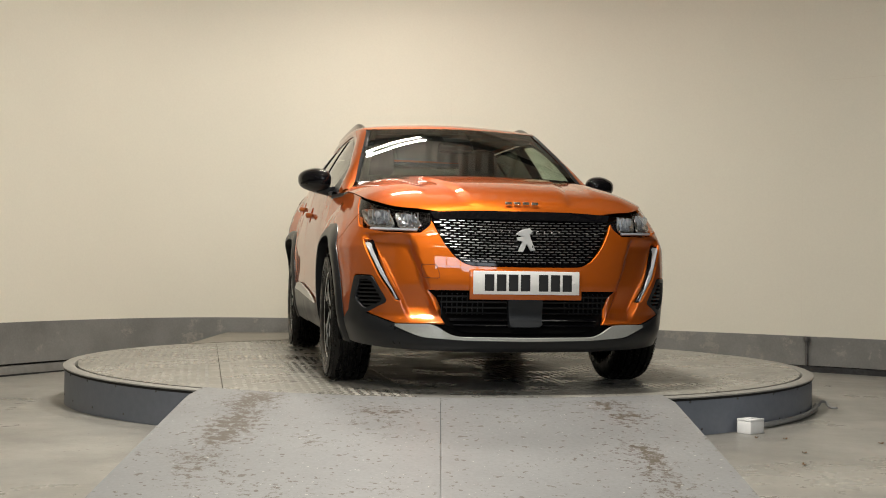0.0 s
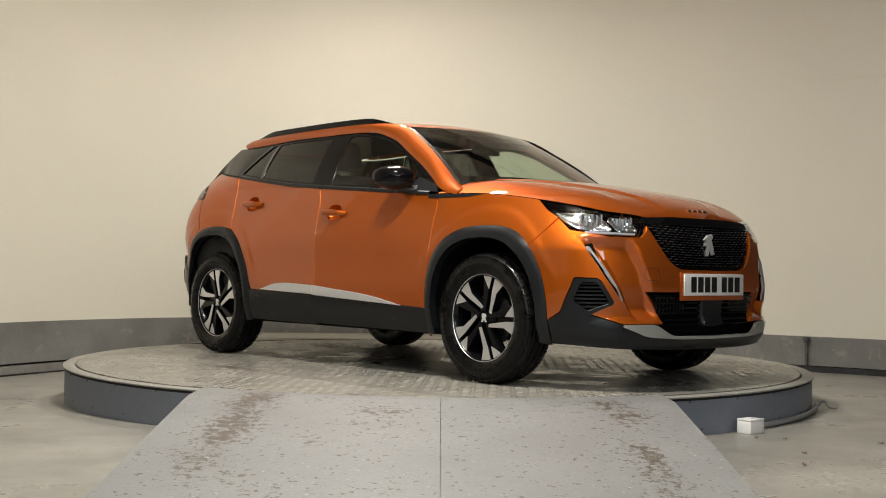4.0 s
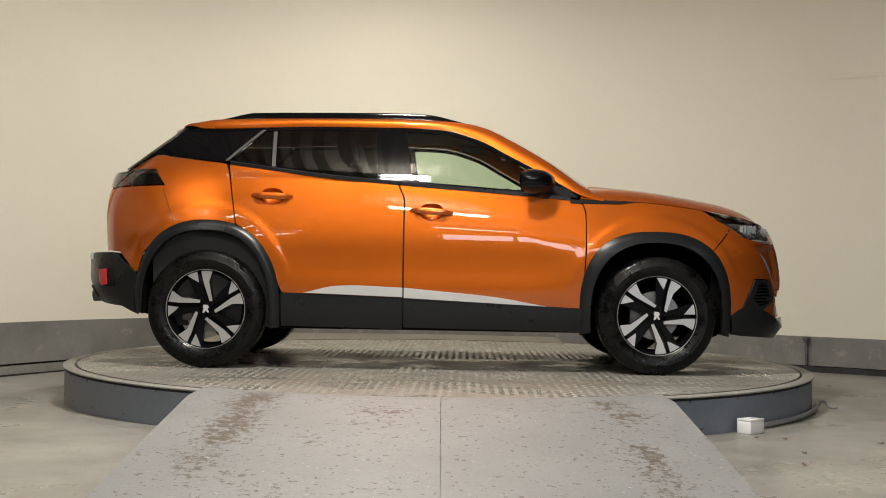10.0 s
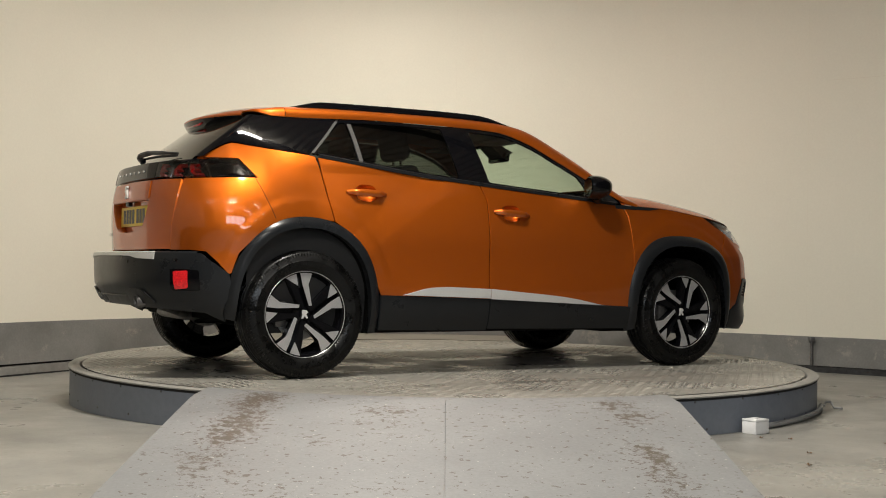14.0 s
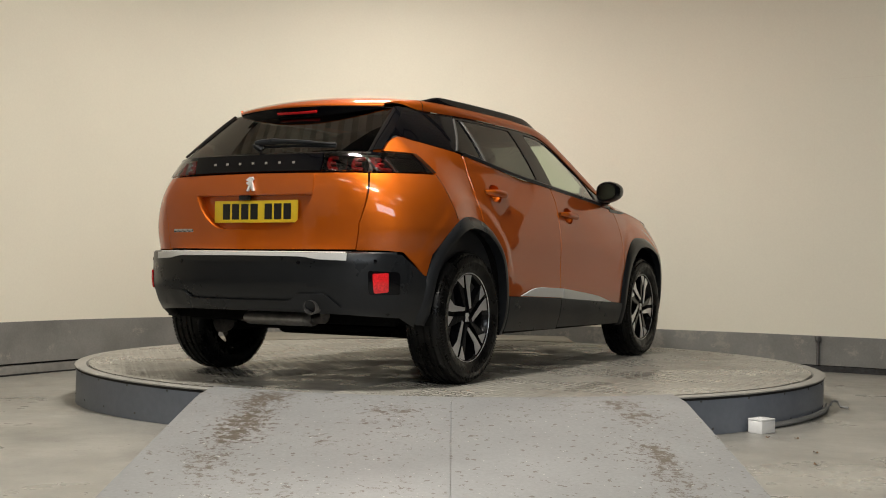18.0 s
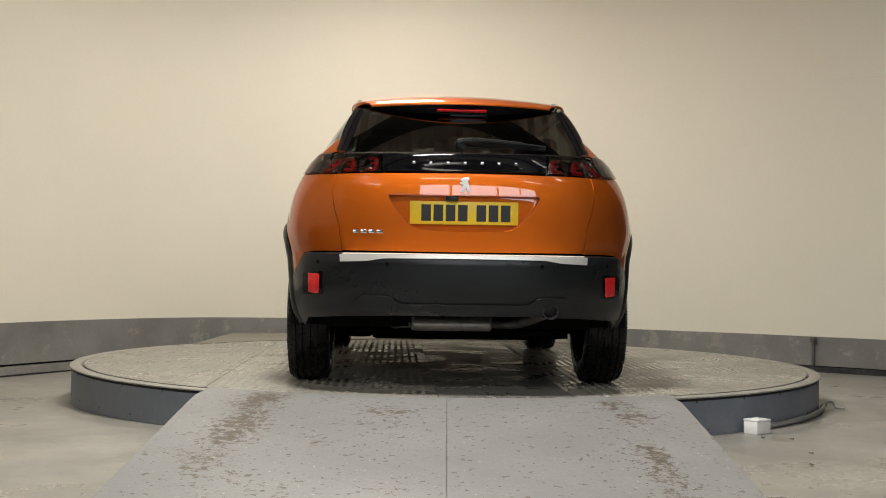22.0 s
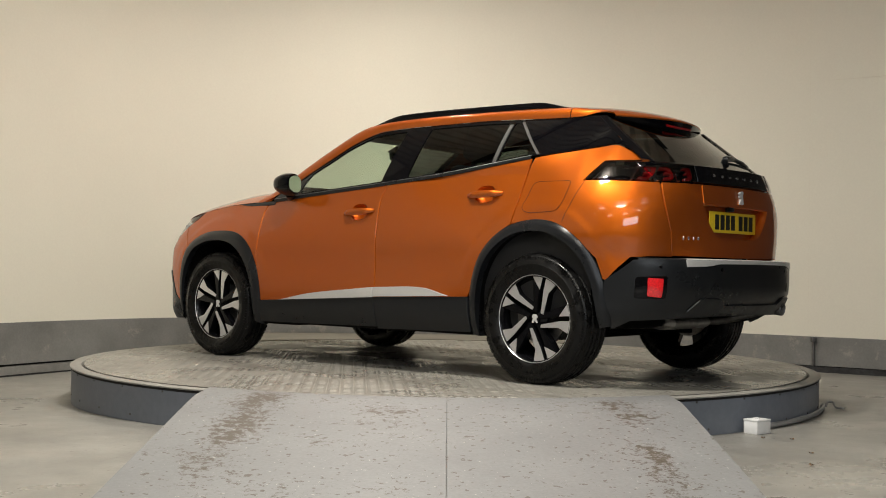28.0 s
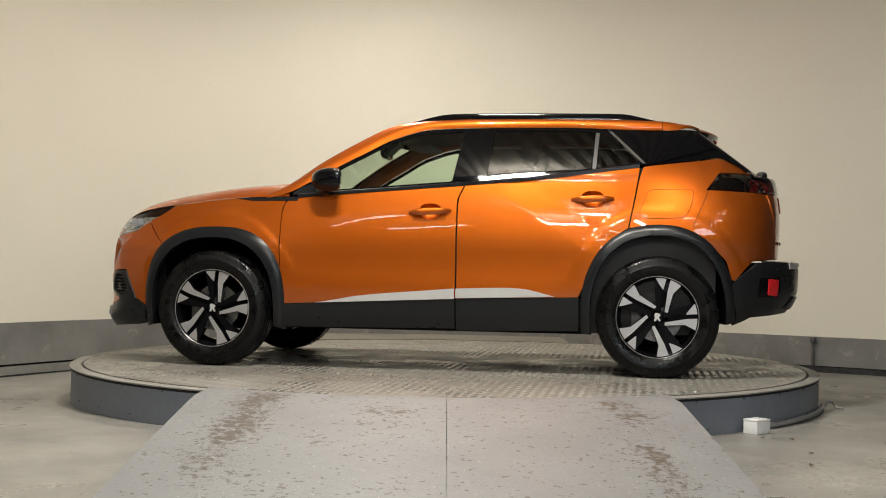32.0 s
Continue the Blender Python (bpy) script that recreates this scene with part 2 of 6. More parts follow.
def wall_sheet(bm, z0, z1, thick=0.0, out=0.0, mi=0, first=0, last=96):
    """The curved wall between two heights; z0 and z1 may be functions of the share along the wall."""
    pts = spline(WALL_PLAN, 6)[first:last + 1]
    lo, hi, lo2, hi2 = [], [], [], []
    for i, p in enumerate(pts):
        d = (pts[min(i + 1, len(pts) - 1)] - pts[max(i - 1, 0)]).normalized()
        nrm = Vector((d.y, -d.x, 0))
        a = z0(p.x) if callable(z0) else z0
        b = z1(p.x) if callable(z1) else z1
        q = p + nrm * out
        r = q - nrm * thick
        lo.append((q.x, q.y, a))
        hi.append((q.x, q.y, b))
        lo2.append((r.x, r.y, a))
        hi2.append((r.x, r.y, b))
    grid_faces(bm, [lo, hi, hi2, lo2, lo], mi)
    bmesh.ops.remove_doubles(bm, verts=bm.verts, dist=1e-5)
    bmesh.ops.recalc_face_normals(bm, faces=bm.faces)


def band_top(x):
    return 0.135 if x < -2 else 0.135 - 0.045 * smoothstep(-2.0, 2.0, x)


def floor_z(x, y):
    """The floor falls a little towards the west side of the wall."""
    return FLOOR - 0.075 * smoothstep(-0.9, -3.2, x) * smoothstep(-3.0, 0.8, y)


def band_foot(x):
    return FLOOR + 0.05 - 0.036 * smoothstep(-0.8, -3.2, x)


def build_hall():
    bm = bmesh.new()
    wall_sheet(bm, band_top, CEIL, 0.12, first=20, last=74)
    part("wall_curved", bm, M_WALL, None, "cream painted smooth curved studio wall", category="wall", kind="structure")
    # unseen sides toned down to dim reflections; east stands for a dark opening
    for nm, i, j in (("wall_studio_west", 0, 20), ("wall_dark_opening_east", 74, 96)):
        shade = M_SIDE if i == 0 else M_OPENDARK
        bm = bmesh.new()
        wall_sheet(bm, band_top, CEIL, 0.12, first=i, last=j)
        part(nm, bm, shade, None, "unseen side wall beside the studio wall, toned down for reflections", category="wall", kind="structure")
    bm = bmesh.new()
    wall_sheet(bm, band_foot, band_top, 0.14, 0.012)
    part("wall_band", bm, M_BAND, None, "scuffed grey painted band along the wall foot", category="wall", kind="structure")
    bm = bmesh.new()
    wall_sheet(bm, FLOOR - 0.10, lambda x: band_foot(x) - 0.016, 0.10, 0.045, last=45)
    part("baseboard", bm, M_KERB, None, "grey painted kerb at the wall foot", category="baseboard", kind="structure")
    bm = bmesh.new()
    wall_sheet(bm, FLOOR - 0.10, lambda x: band_foot(x) - 0.006, 0.10, 0.040, first=45)
    part("baseboard", bm, M_TAR, None, "tarred dark kerb at the wall foot", category="baseboard", kind="structure")
    bm = bmesh.new()
    wall_sheet(bm, FLOOR - 0.10, lambda x: band_foot(x) + 0.001, 0.06, -0.01)
    part("trim_gap", bm, M_GAPSHADE, None, "dark ragged gap along the kerb", category="trim", kind="structure")
    bm = bmesh.new()
    wall_sheet(bm, FLOOR - 0.10, lambda x: floor_z(x, 1.2) + 0.012 + 0.004 * math.sin(x * 37.0) + 0.003 * math.sin(x * 83.0), 0.06, 0.051, last=45)
    part("trim_gap", bm, M_GAPSHADE, None, "dark ragged gap under the kerb", category="trim", kind="structure")
    # floor
    bm = bmesh.new()
    n = 90
    grid_faces(bm, [[(-9 + 18 * i / n, -14 + 20 * j / n, floor_z(-9 + 18 * i / n, -14 + 20 * j / n)) for i in range(n + 1)] for j in range(n + 1)])
    part("floor", bm, M_FLOOR, None, "worn grey painted concrete floor with dust", category="floor", kind="structure")
    # back of the hall, behind the viewer
    for nm, x0, x1, y0, y1 in (("wall_west", -5.2, -5.0, -11.2, -7.4), ("wall_east", 6.0, 6.2, -11.2, -7.4),
                               ("wall_west_return", -5.2, -4.5, -7.6, -7.4), ("wall_east_return", 5.4, 6.2, -7.6, -7.4)):
        bm = bmesh.new()
        box(bm, x0, x1, y0, y1, FLOOR, CEIL)
        part(nm, bm, M_PLASTER, None, "drab painted side wall", category="wall", kind="structure", smooth=False)
    bm = bmesh.new()
    for x0, x1, z0, z1 in ((-5.2, -0.4, FLOOR, CEIL), (4.0, 6.2, FLOOR, CEIL), (-0.4, 4.0, FLOOR, 2.25), (-0.4, 4.0, 3.55, CEIL)):
        box(bm, x0, x1, -11.2, -11.0, z0, z1)
    part("wall_south", bm, M_PLASTER, None, "drab painted rear wall with a high window", category="wall", kind="structure", smooth=False)
    data = bpy.data.lights.new("window_daylight", "AREA")
    data.shape, data.size, data.size_y, data.energy, data.color = "RECTANGLE", 4.4, 1.3, 125, (0.86, 0.93, 1.0)
    new("window_daylight", data).matrix_world = pose(1.8, -11.12, 2.9, 90)
    win = thing("window_high", "long high window with dark frames in the rear wall", "window", pose(1.8, -11.0, 2.25), kind="structure")
    for k in range(5):
        x = -2.16 + 1.08 * k
        bm = bmesh.new()
        box(bm, x - 0.03, x + 0.03, -0.05, 0.02, 0, 1.3, 0.005)
        part("window_mullion", bm, M_BEAM, win)
    for z in (0.03, 1.27):
        bm = bmesh.new()
        box(bm, -2.13, 2.13, -0.045, 0.015, z - 0.025, z + 0.025, 0.005)
        part("window_rail", bm, M_BEAM, win)
    # dark crates along the west side, mirrored in the car's flanks
    for y, w, h in ((-2.6, 0.7, 0.82), (-3.5, 0.9, 0.98), (-4.55, 0.8, 0.74), (-5.5, 0.9, 0.90), (-6.5, 0.8, 1.02)):
        cr = thing("crate", "dark brown wooden crate standing along the side wall", "crate", pose(-4.0, y, FLOOR), "crates by the side wall")
        bm = bmesh.new()
        box(bm, -0.3, 0.3, -w / 2, w / 2, 0.08, h - 0.03, 0.008)
        part("crate_body", bm, M_CRATE, cr)
        bm = bmesh.new()
        box(bm, -0.32, 0.32, -w / 2 - 0.02, w / 2 + 0.02, h - 0.03, h, 0.006)
        part("crate_lid", bm, M_CRATE, cr)
        for q in (-1, 1):
            bm = bmesh.new()
            box(bm, -0.3, 0.3, q * (w / 2 - 0.1) - 0.05, q * (w / 2 - 0.1) + 0.05, 0.0, 0.08, 0.004)
            part("crate_foot", bm, M_CRATE, cr)
    # corrugated ceiling on dark beams
    bm = bmesh.new()
    rows = []
    for i in range(261):
        x = -6.5 + 13.0 * i / 260
        z = CEIL + 0.10 + 0.02 * math.cos(x * math.tau / 0.2)
        rows.append([(x, -14.2, z), (x, 4.0, z)])
    grid_faces(bm, rows)
    thicken(bm, 0.02)
    part("ceiling", bm, M_CEIL, None, "pale corrugated sheet ceiling", category="ceiling", kind="structure")
    for k in range(7):
        bm = bmesh.new()
        y = -12.5 + 2.4 * k
        box(bm, -6.2, 6.2, y - 0.07, y + 0.07, CEIL - 0.12, CEIL + 0.075, 0.008)
        part("ceiling_beam", bm, M_BEAM, None, "dark steel roof beam under the ceiling", category="beam", group="roof beams")


def build_tube_fitting(x, y, z, turn, power, length=1.5):
    t = thing("ceiling_light", "twin fluorescent tube fitting in white enamel", "ceiling light", pose(x, y, z, 0, 0, turn), "ceiling lights")
    bm = bmesh.new()
    box(bm, -length / 2 - 0.04, length / 2 + 0.04, -0.045, 0.045, 0.035, 0.10, 0.01)
    part("housing", bm, M_WHITEMETAL, t)
    for s in (-1, 1):
        bm = bmesh.new()
        tube(bm, [(-length / 2, s * 0.075, 0), (length / 2, s * 0.075, 0)], 0.016, 10)
        part("tube", bm, M_TUBE, t)
        for e in (-1, 1):
            bm = bmesh.new()
            box(bm, e * length / 2 - 0.012, e * length / 2 + 0.012, s * 0.075 - 0.02, s * 0.075 + 0.02, -0.02, 0.036, 0.004)
            part("tube_holder", bm, M_WHITEMETAL, t)
    bm = bmesh.new()
    tube(bm, [(0, 0, 0.09), (0, 0, CEIL + 0.1 - z)], 0.008, 6)
    part("hanger_rod", bm, M_BEAM, t)
    for s in (-1, 1):
        q = pose(x, y, z, 0, 0, turn) @ Vector((0, s * 0.075, -0.02))
        if power:
            strip_lamp(q.x, q.y, q.z, length, 0.034, power / 2, turn)
    if power:
        up = strip_lamp(x, y, z + 0.115, length, 0.08, power * 0.22, turn)
        up.matrix_world = pose(x, y, z + 0.115, 180, 0, turn)


# ---------------------------------------------------------------- the car's surfaces
# Car space: x forward, y to its left, z up, origin on the ground midway between the axles.
Z_TOP = pchip((-2.1, 1.135), (-1.9, 1.147), (-1.8, 1.176), (-1.72, 1.222), (-1.64, 1.254), (-1.55, 1.240), (-1.2, 1.196), (-0.55, 1.115), (-0.2, 1.085), (0.56, 1.03), (0.8, 1.012),
              (1.19, 1.0), (1.58, 0.957), (1.8, 0.92), (1.95, 0.885), (2.2, 0.87))
Y_TOP = pchip((-2.1, 0.675), (-1.85, 0.658), (-1.72, 0.630), (-1.64, 0.626), (-1.5, 0.668), (-1.2, 0.742), (-0.55, 0.785), (-0.2, 0.80), (0.56, 0.80), (0.8, 0.79), (1.19, 0.75), (1.58, 0.735), (2.2, 0.745))
Y_BASE = pchip((0.15, 0.78), (0.25, 0.825), (0.33, 0.85), (0.42, 0.862), (0.55, 0.868), (0.7, 0.868))
PLAN = pchip((-2.2, 0.975), (-1.9, 0.983), (-1.6, 0.99), (-1.2, 1.0), (1.2, 1.0), (1.6, 0.985), (1.9, 0.972), (2.2, 0.965))
X_FRONT = pchip((0.15, 2.02), (0.22, 2.12), (0.27, 2.15), (0.33, 2.14), (0.38, 2.125), (0.45, 2.13), (0.53, 2.14), (0.6, 2.135), (0.7, 2.12), (0.8, 2.095), (0.87, 2.06), (0.90, 2.04), (1.0, 1.95))
X_REAR = pchip((0.2, -1.75), (0.28, -1.9), (0.33, -2.01), (0.38, -2.07), (0.43, -2.10), (0.5, -2.132), (0.64, -2.135), (0.660, -2.130), (0.665, -2.018), (0.75, -2.020), (0.9, -2.026),
               (1.0, -2.021), (1.055, -2.012), (1.14, -2.0), (1.2, -1.975), (1.3, -1.95))


def crease(x, z):
    """The folded facets of the doors: each side of a slanting line tilts a little."""
    s = (z - 0.965) * 0.86 + (x - 0.28) * 0.51
    d = -0.034 * min(max(s, 0.0), 0.16) * smoothstep(1.25, 0.80, x) * smoothstep(-0.1, 0.15, x) * smoothstep(1.06, 0.98, z)
    s = (z - 1.012) * 0.825 - (x + 0.453) * 0.565
    d -= 0.070 * min(max(s, 0.0), 0.14) * smoothstep(-1.45, -1.05, x) * smoothstep(-0.38, -0.47, x) * smoothstep(1.16, 1.10, z)
    for cx, ax, az in ((1.2925, 0.438, 0.484), (-1.3025, 0.430, 0.517)):
        q = math.hypot((x - cx) / ax, (z - 0.342) / az)
        d += 0.006 * smoothstep(1.25, 1.15, q) * smoothstep(0.5, 0.66, z)
    d -= 0.006 * smoothstep(0.46, 0.60, z) * smoothstep(0.80, 0.62, z) * smoothstep(-1.0, -0.6, x) * smoothstep(0.9, 0.5, x)
    return d


def half_width(x, z):
    p = PLAN(x)
    y = Y_BASE(z) * p
    if z > 0.7:
        f = min(1.3, (z - 0.7) / (Z_TOP(x) - 0.7))
        y -= (y - Y_TOP(x)) * f ** (1.7 - 0.35 * smoothstep(-1.0, -1.25, x) - 0.38 * smoothstep(0.85, 1.2, x) + 1.4 * smoothstep(-1.2, -1.62, x))
    y += 0.024 * smoothstep(-1.15, -1.6, x) * smoothstep(0.64, 0.80, z) * smoothstep(1.30, 0.92, z)
    return y + crease(x, z)


XC, NF, NR = 1.2, 5.2, 4.9
MF, MR = 2.8, 2.8


def corner(end, angle, z, up=False):
    xe = X_FRONT(z) if end > 0 else X_REAR(max(z, 0.672) if up else z)
    n = NF if end > 0 else (NR if up or z > 0.663 else 3.8)
    x = end * XC + (xe - end * XC) * math.sin(angle) ** (2 / n)
    return x, half_width(x, z) * max(0.0, math.cos(angle)) ** (2 / (MF if end > 0 else (3.0 if up or z > 0.663 else MR)))


def corner_table(end):
    q = np.linspace(0, 1, 700)
    ang = np.where(q < 0.5, 2 * q * q, 1 - 2 * (1 - q) ** 2) * math.pi / 2
    pts = np.array([corner(end, a, 0.6) for a in ang])
    s = np.concatenate([[0], np.cumsum(np.hypot(*np.diff(pts, axis=0).T))])
    return s, ang


TAB_F, TAB_R = corner_table(1), corner_table(-1)
U_F, U_R = XC + TAB_F[0][-1], -XC - TAB_R[0][-1]


def body(u, z, up=False):
    """The lower body's skin: u runs along its outline, and equals x between the corners."""
    s = 1
    if u > U_F:
        u, s = 2 * U_F - u, -1
    if u < U_R:
        u, s = 2 * U_R - u, -1
    if u > XC:
        x, y = corner(1, float(np.interp(u - XC, *TAB_F)), z)
    elif u < -XC:
        x, y = corner(-1, float(np.interp(-u - XC, *TAB_R)), z, up)
    else:
        x, y = u, half_width(u, z)
    return Vector((x, s * y, z))


def shell(u, z):
    """The skin without the bumper's step."""
    return body(u, z, True)


def u_front(y, z):
    lo, hi = XC, U_F
    for _ in range(36):
        mid = (lo + hi) / 2
        lo, hi = (mid, hi) if body(mid, z).y > abs(y) else (lo, mid)
    return lo if y >= 0 else 2 * U_F - lo


def u_rear(y, z):
    lo, hi = U_R, -XC
    for _ in range(36):
        mid = (lo + hi) / 2
        lo, hi = (lo, mid) if body(mid, z).y > abs(y) else (mid, hi)
    return lo if y >= 0 else 2 * U_R - lo


def u_x(x, z):
    if abs(x) <= XC:
        return x
    lo, hi = (XC, U_F) if x > 0 else (U_R, -XC)
    for _ in range(36):
        mid = (lo + hi) / 2
        lo, hi = (mid, hi) if body(mid, z).x < x else (lo, mid)
    return lo


ROOF_Z = 1.44
ROOF_Y = pchip((-1.9, 0.47), (-1.7, 0.495), (-1.3, 0.545), (-0.8, 0.570), (-0.2, 0.577), (0.05, 0.571), (0.3, 0.535), (0.5, 0.49), (0.7, 0.42), (0.9, 0.40))


def glasshouse(x, z):
    """The side windows' skin."""
    zt = Z_TOP(x)
    g = (z - zt) / (ROOF_Z - zt)
    y = Y_TOP(x) - 0.012
    if x < -1.2:
        y *= (1 - min(1.0, (-x - 1.2) / 0.86) ** 8.0) ** (1 / 2.8)
    return Vector((x, y - (y - ROOF_Y(x)) * g + 0.014 * 4 * g * (1 - g), z))


WIN_TOP = pchip((-1.62, 1.420), (-1.50, 1.424), (-1.34, 1.420), (-1.243, 1.421), (-0.707, 1.438), (-0.238, 1.437), (0.03, 1.428), (0.265, 1.368), (0.433, 1.281), (0.602, 1.19), (0.72, 1.12), (0.88, 1.03), (1.02, 0.995))
EDGE_Y = pchip((-1.68, 0.50), (-1.3, 0.54), (-0.9, 0.55), (-0.3, 0.552), (0.0, 0.548), (0.2, 0.54), (0.3, 0.54), (0.5, 0.575), (0.7, 0.625), (0.9, 0.675), (1.02, 0.715))
EDGE_Z = pchip((-1.68, 1.40), (-1.54, 1.436), (-1.48, 1.455), (-1.3, 1.478), (-0.9, 1.490), (-0.3, 1.495), (0.0, 1.489), (0.2, 1.471), (0.3, 1.447), (0.5, 1.347), (0.7, 1.226), (0.9, 1.086), (1.02, 1.022))


def edge(x):
    return Vector((x, EDGE_Y(x), EDGE_Z(x)))


def screen_edge(x):
    """The windscreen's side edge, an even slight bow."""
    s = (x - 0.297) / 0.603
    return Vector((x, EDGE_Y(x), 1.4475 + (1.086 - 1.4475) * s + 0.080 * s * (1 - s)))


HOOD_C = pchip((0.80, 1.116), (0.92, 1.114), (1.16, 1.101), (1.51, 1.055), (1.83, 0.988), (1.96, 0.935), (2.03, 0.896), (2.065, 0.868))


@functools.lru_cache(maxsize=None)
def hood_edge(x):
    """The wing's upper edge beside the bonnet."""
    return body(u_x(x, 0.9), Z_TOP(x))


def hood(x, y):
    """The bonnet's skin."""
    e = hood_edge(round(min(x, 2.058), 3))
    c = HOOD_C(x)
    ye = max(e.y, 0.05)
    f = min(1.1, abs(y) / ye)
    z = c - 0.042 * f * f - max(0.0, c - 0.042 - e.z) * f ** 7
    a = abs(y) + 0.05 * (x - 1.3)
    rib = 0.010 * smoothstep(0.43, 0.50, a) * smoothstep(0.74, 0.54, abs(y)) * smoothstep(0.90, 1.1, x) * smoothstep(2.02, 1.72, x)
    w = 0.40 - 0.155 * (x - 1.0)
    rib += 0.010 * smoothstep(w + 0.012, w - 0.012, abs(y)) * smoothstep(2.035, 1.985, x)
    return Vector((x, y, z + rib))


# ---------------------------------------------------------------- panels
def rounded(pts, step=0.03, seg=5):
    """A polygon's points; (u, v, r) rounds that corner by r. Long edges are divided."""
    n = len(pts)
    out = []
    for i in range(n):
        p = Vector(pts[i][:2])
        r = pts[i][2] if len(pts[i]) > 2 else 0.0
        if r <= 0:
            out.append(p)
            continue
        a, b = Vector(pts[i - 1][:2]) - p, Vector(pts[(i + 1) % n][:2]) - p
        k = min(r, a.length * 0.49, b.length * 0.49)
        s, e = p + a.normalized() * k, p + b.normalized() * k
        for j in range(seg + 1):
            t = j / seg
            out.append((1 - t) ** 2 * s + 2 * t * (1 - t) * p + t * t * e)
    res = []
    for i, p in enumerate(out):
        q = out[(i + 1) % len(out)]
        k = max(1, int((q - p).length / step))
        res += [p + (q - p) * j / k for j in range(k)]
    return res


def area2(poly):
    return sum(poly[i - 1].x * poly[i].y - poly[i].x * poly[i - 1].y for i in range(len(poly)))


def inset(poly, g):
    """Shrinks a polygon by g."""
    if g == 0:
        return poly
    s = 1 if area2(poly) > 0 else -1
    n, out = len(poly), []
    for i in range(n):
        a, b = (poly[i] - poly[i - 1]), (poly[(i + 1) % n] - poly[i])
        if a.length < 1e-7 or b.length < 1e-7:
            out.append(poly[i])
            continue
        a.normalize(), b.normalize()
        m = Vector((-(a.y + b.y), a.x + b.x)) * s
        if m.length < 1e-6:
            out.append(poly[i])
            continue
        m.normalize()
        c = max(0.4, m.dot(Vector((-b.y, b.x)) * s))
        out.append(poly[i] + m * g / c)
    return out


def inside(poly, x, y):
    """Which of the points lie in the polygon."""
    r = np.zeros(len(x), bool)
    px, py = np.array([p.x for p in poly]), np.array([p.y for p in poly])
    for i in range(len(px)):
        x0, y0, x1, y1 = px[i - 1], py[i - 1], px[i], py[i]
        c = (y0 > y) != (y1 > y)
        if y1 != y0:
            r ^= c & (x < (x1 - x0) * (y - y0) / (y1 - y0) + x0)
    return r


def panel(name, poly, surf, material, parent, label="", step=0.04, gap=0.002, rim=0.012, side=1, lift=0.0, holes=(), dome=0.0, kind=""):
    """A sheet cut to a polygon on a skin, with turned-in edges. side -1 mirrors it to the car's right."""
    poly = inset(poly, gap)
    holes = [inset(h, -gap) for h in holes]
    pts, edges = [], []
    for ring in (poly, *holes):
        o = len(pts)
        pts += ring
        edges += [(o + i, o + (i + 1) % len(ring)) for i in range(len(ring))]
    xs, ys = [p.x for p in poly], [p.y for p in poly]
    gx, gy = np.meshgrid(np.arange(min(xs) + step / 2, max(xs), step), np.arange(min(ys) + step / 2, max(ys), step))
    gx = (gx + (np.arange(gx.shape[0]) % 2)[:, None] * step / 2).ravel()
    gy = gy.ravel()
    ok = inside(poly, gx, gy)
    for h in holes:
        ok &= ~inside(h, gx, gy)
    border = np.array([(p.x, p.y) for p in pts])
    for x, y in zip(gx[ok], gy[ok]):
        if np.min((border[:, 0] - x) ** 2 + (border[:, 1] - y) ** 2) > (0.45 * step) ** 2:
            pts.append(Vector((x, y)))
    vs, _, fs, *_ = delaunay_2d_cdt(pts, edges, [], 0, 1e-6)
    cx = np.array([sum(vs[i].x for i in f) / 3 for f in fs])
    cy = np.array([sum(vs[i].y for i in f) / 3 for f in fs])
    ok = inside(poly, cx, cy)
    for h in holes:
        ok &= ~inside(h, cx, cy)
    fs = [f for f, k in zip(fs, ok) if k]
    co, nr = [], []
    e = 0.002
    for v in vs:
        p = surf(v.x, v.y)
        n = (surf(v.x + e, v.y) - surf(v.x - e, v.y)).cross(surf(v.x, v.y + e) - surf(v.x, v.y - e))
        n = n.normalized() if n.length > 1e-9 else Vector((0, 0, 1))
        co.append(p)
        nr.append(n)
    mid = sum(co, Vector()) / len(co)
    ref = Vector((0, 0, 0.7)) if abs(mid.x) < 1.6 else Vector((0.9 * mid.x, 0, 0.7))
    flip = -1 if (mid - ref).dot(sum(nr, Vector())) < 0 else 1
    nr = [n * flip for n in nr]
    co = [p + n * lift for p, n in zip(co, nr)]
    if dome:
        for i, v in enumerate(vs):
            d = math.sqrt(np.min((border[:, 0] - v.x) ** 2 + (border[:, 1] - v.y) ** 2))
            co[i] = co[i] + nr[i] * dome * (1 - math.exp(-d / 0.02))
        acc = [Vector() for _ in co]
        for f in fs:
            g = (co[f[1]] - co[f[0]]).cross(co[f[2]] - co[f[0]])
            g = g if g.dot(nr[f[0]]) > 0 else -g
            for i in f:
                acc[i] += g
        nr = [g.normalized() if g.length > 1e-12 else n for g, n in zip(acc, nr)]
    tris = []
    for f in fs:
        a, b, c = (co[i] for i in f)
        good = (b - a).cross(c - a).dot(nr[f[0]]) > 0
        tris.append(tuple(f) if good else tuple(f[::-1]))
    count = {}
    for f in tris:
        for i in range(3):
            count[(f[i], f[(i + 1) % 3])] = 1
    rimq = [(a, b) for a, b in count if (b, a) not in count]
    verts, norms, faces = list(co), list(nr), list(tris)
    for a, b in rimq:
        d = (co[b] - co[a]).normalized()
        o = d.cross(nr[a]).normalized()
        k = len(verts)
        verts += [co[a], co[b], co[b] - nr[b] * rim, co[a] - nr[a] * rim]
        norms += [(nr[a] + o).normalized(), (nr[b] + o).normalized(), o, o]
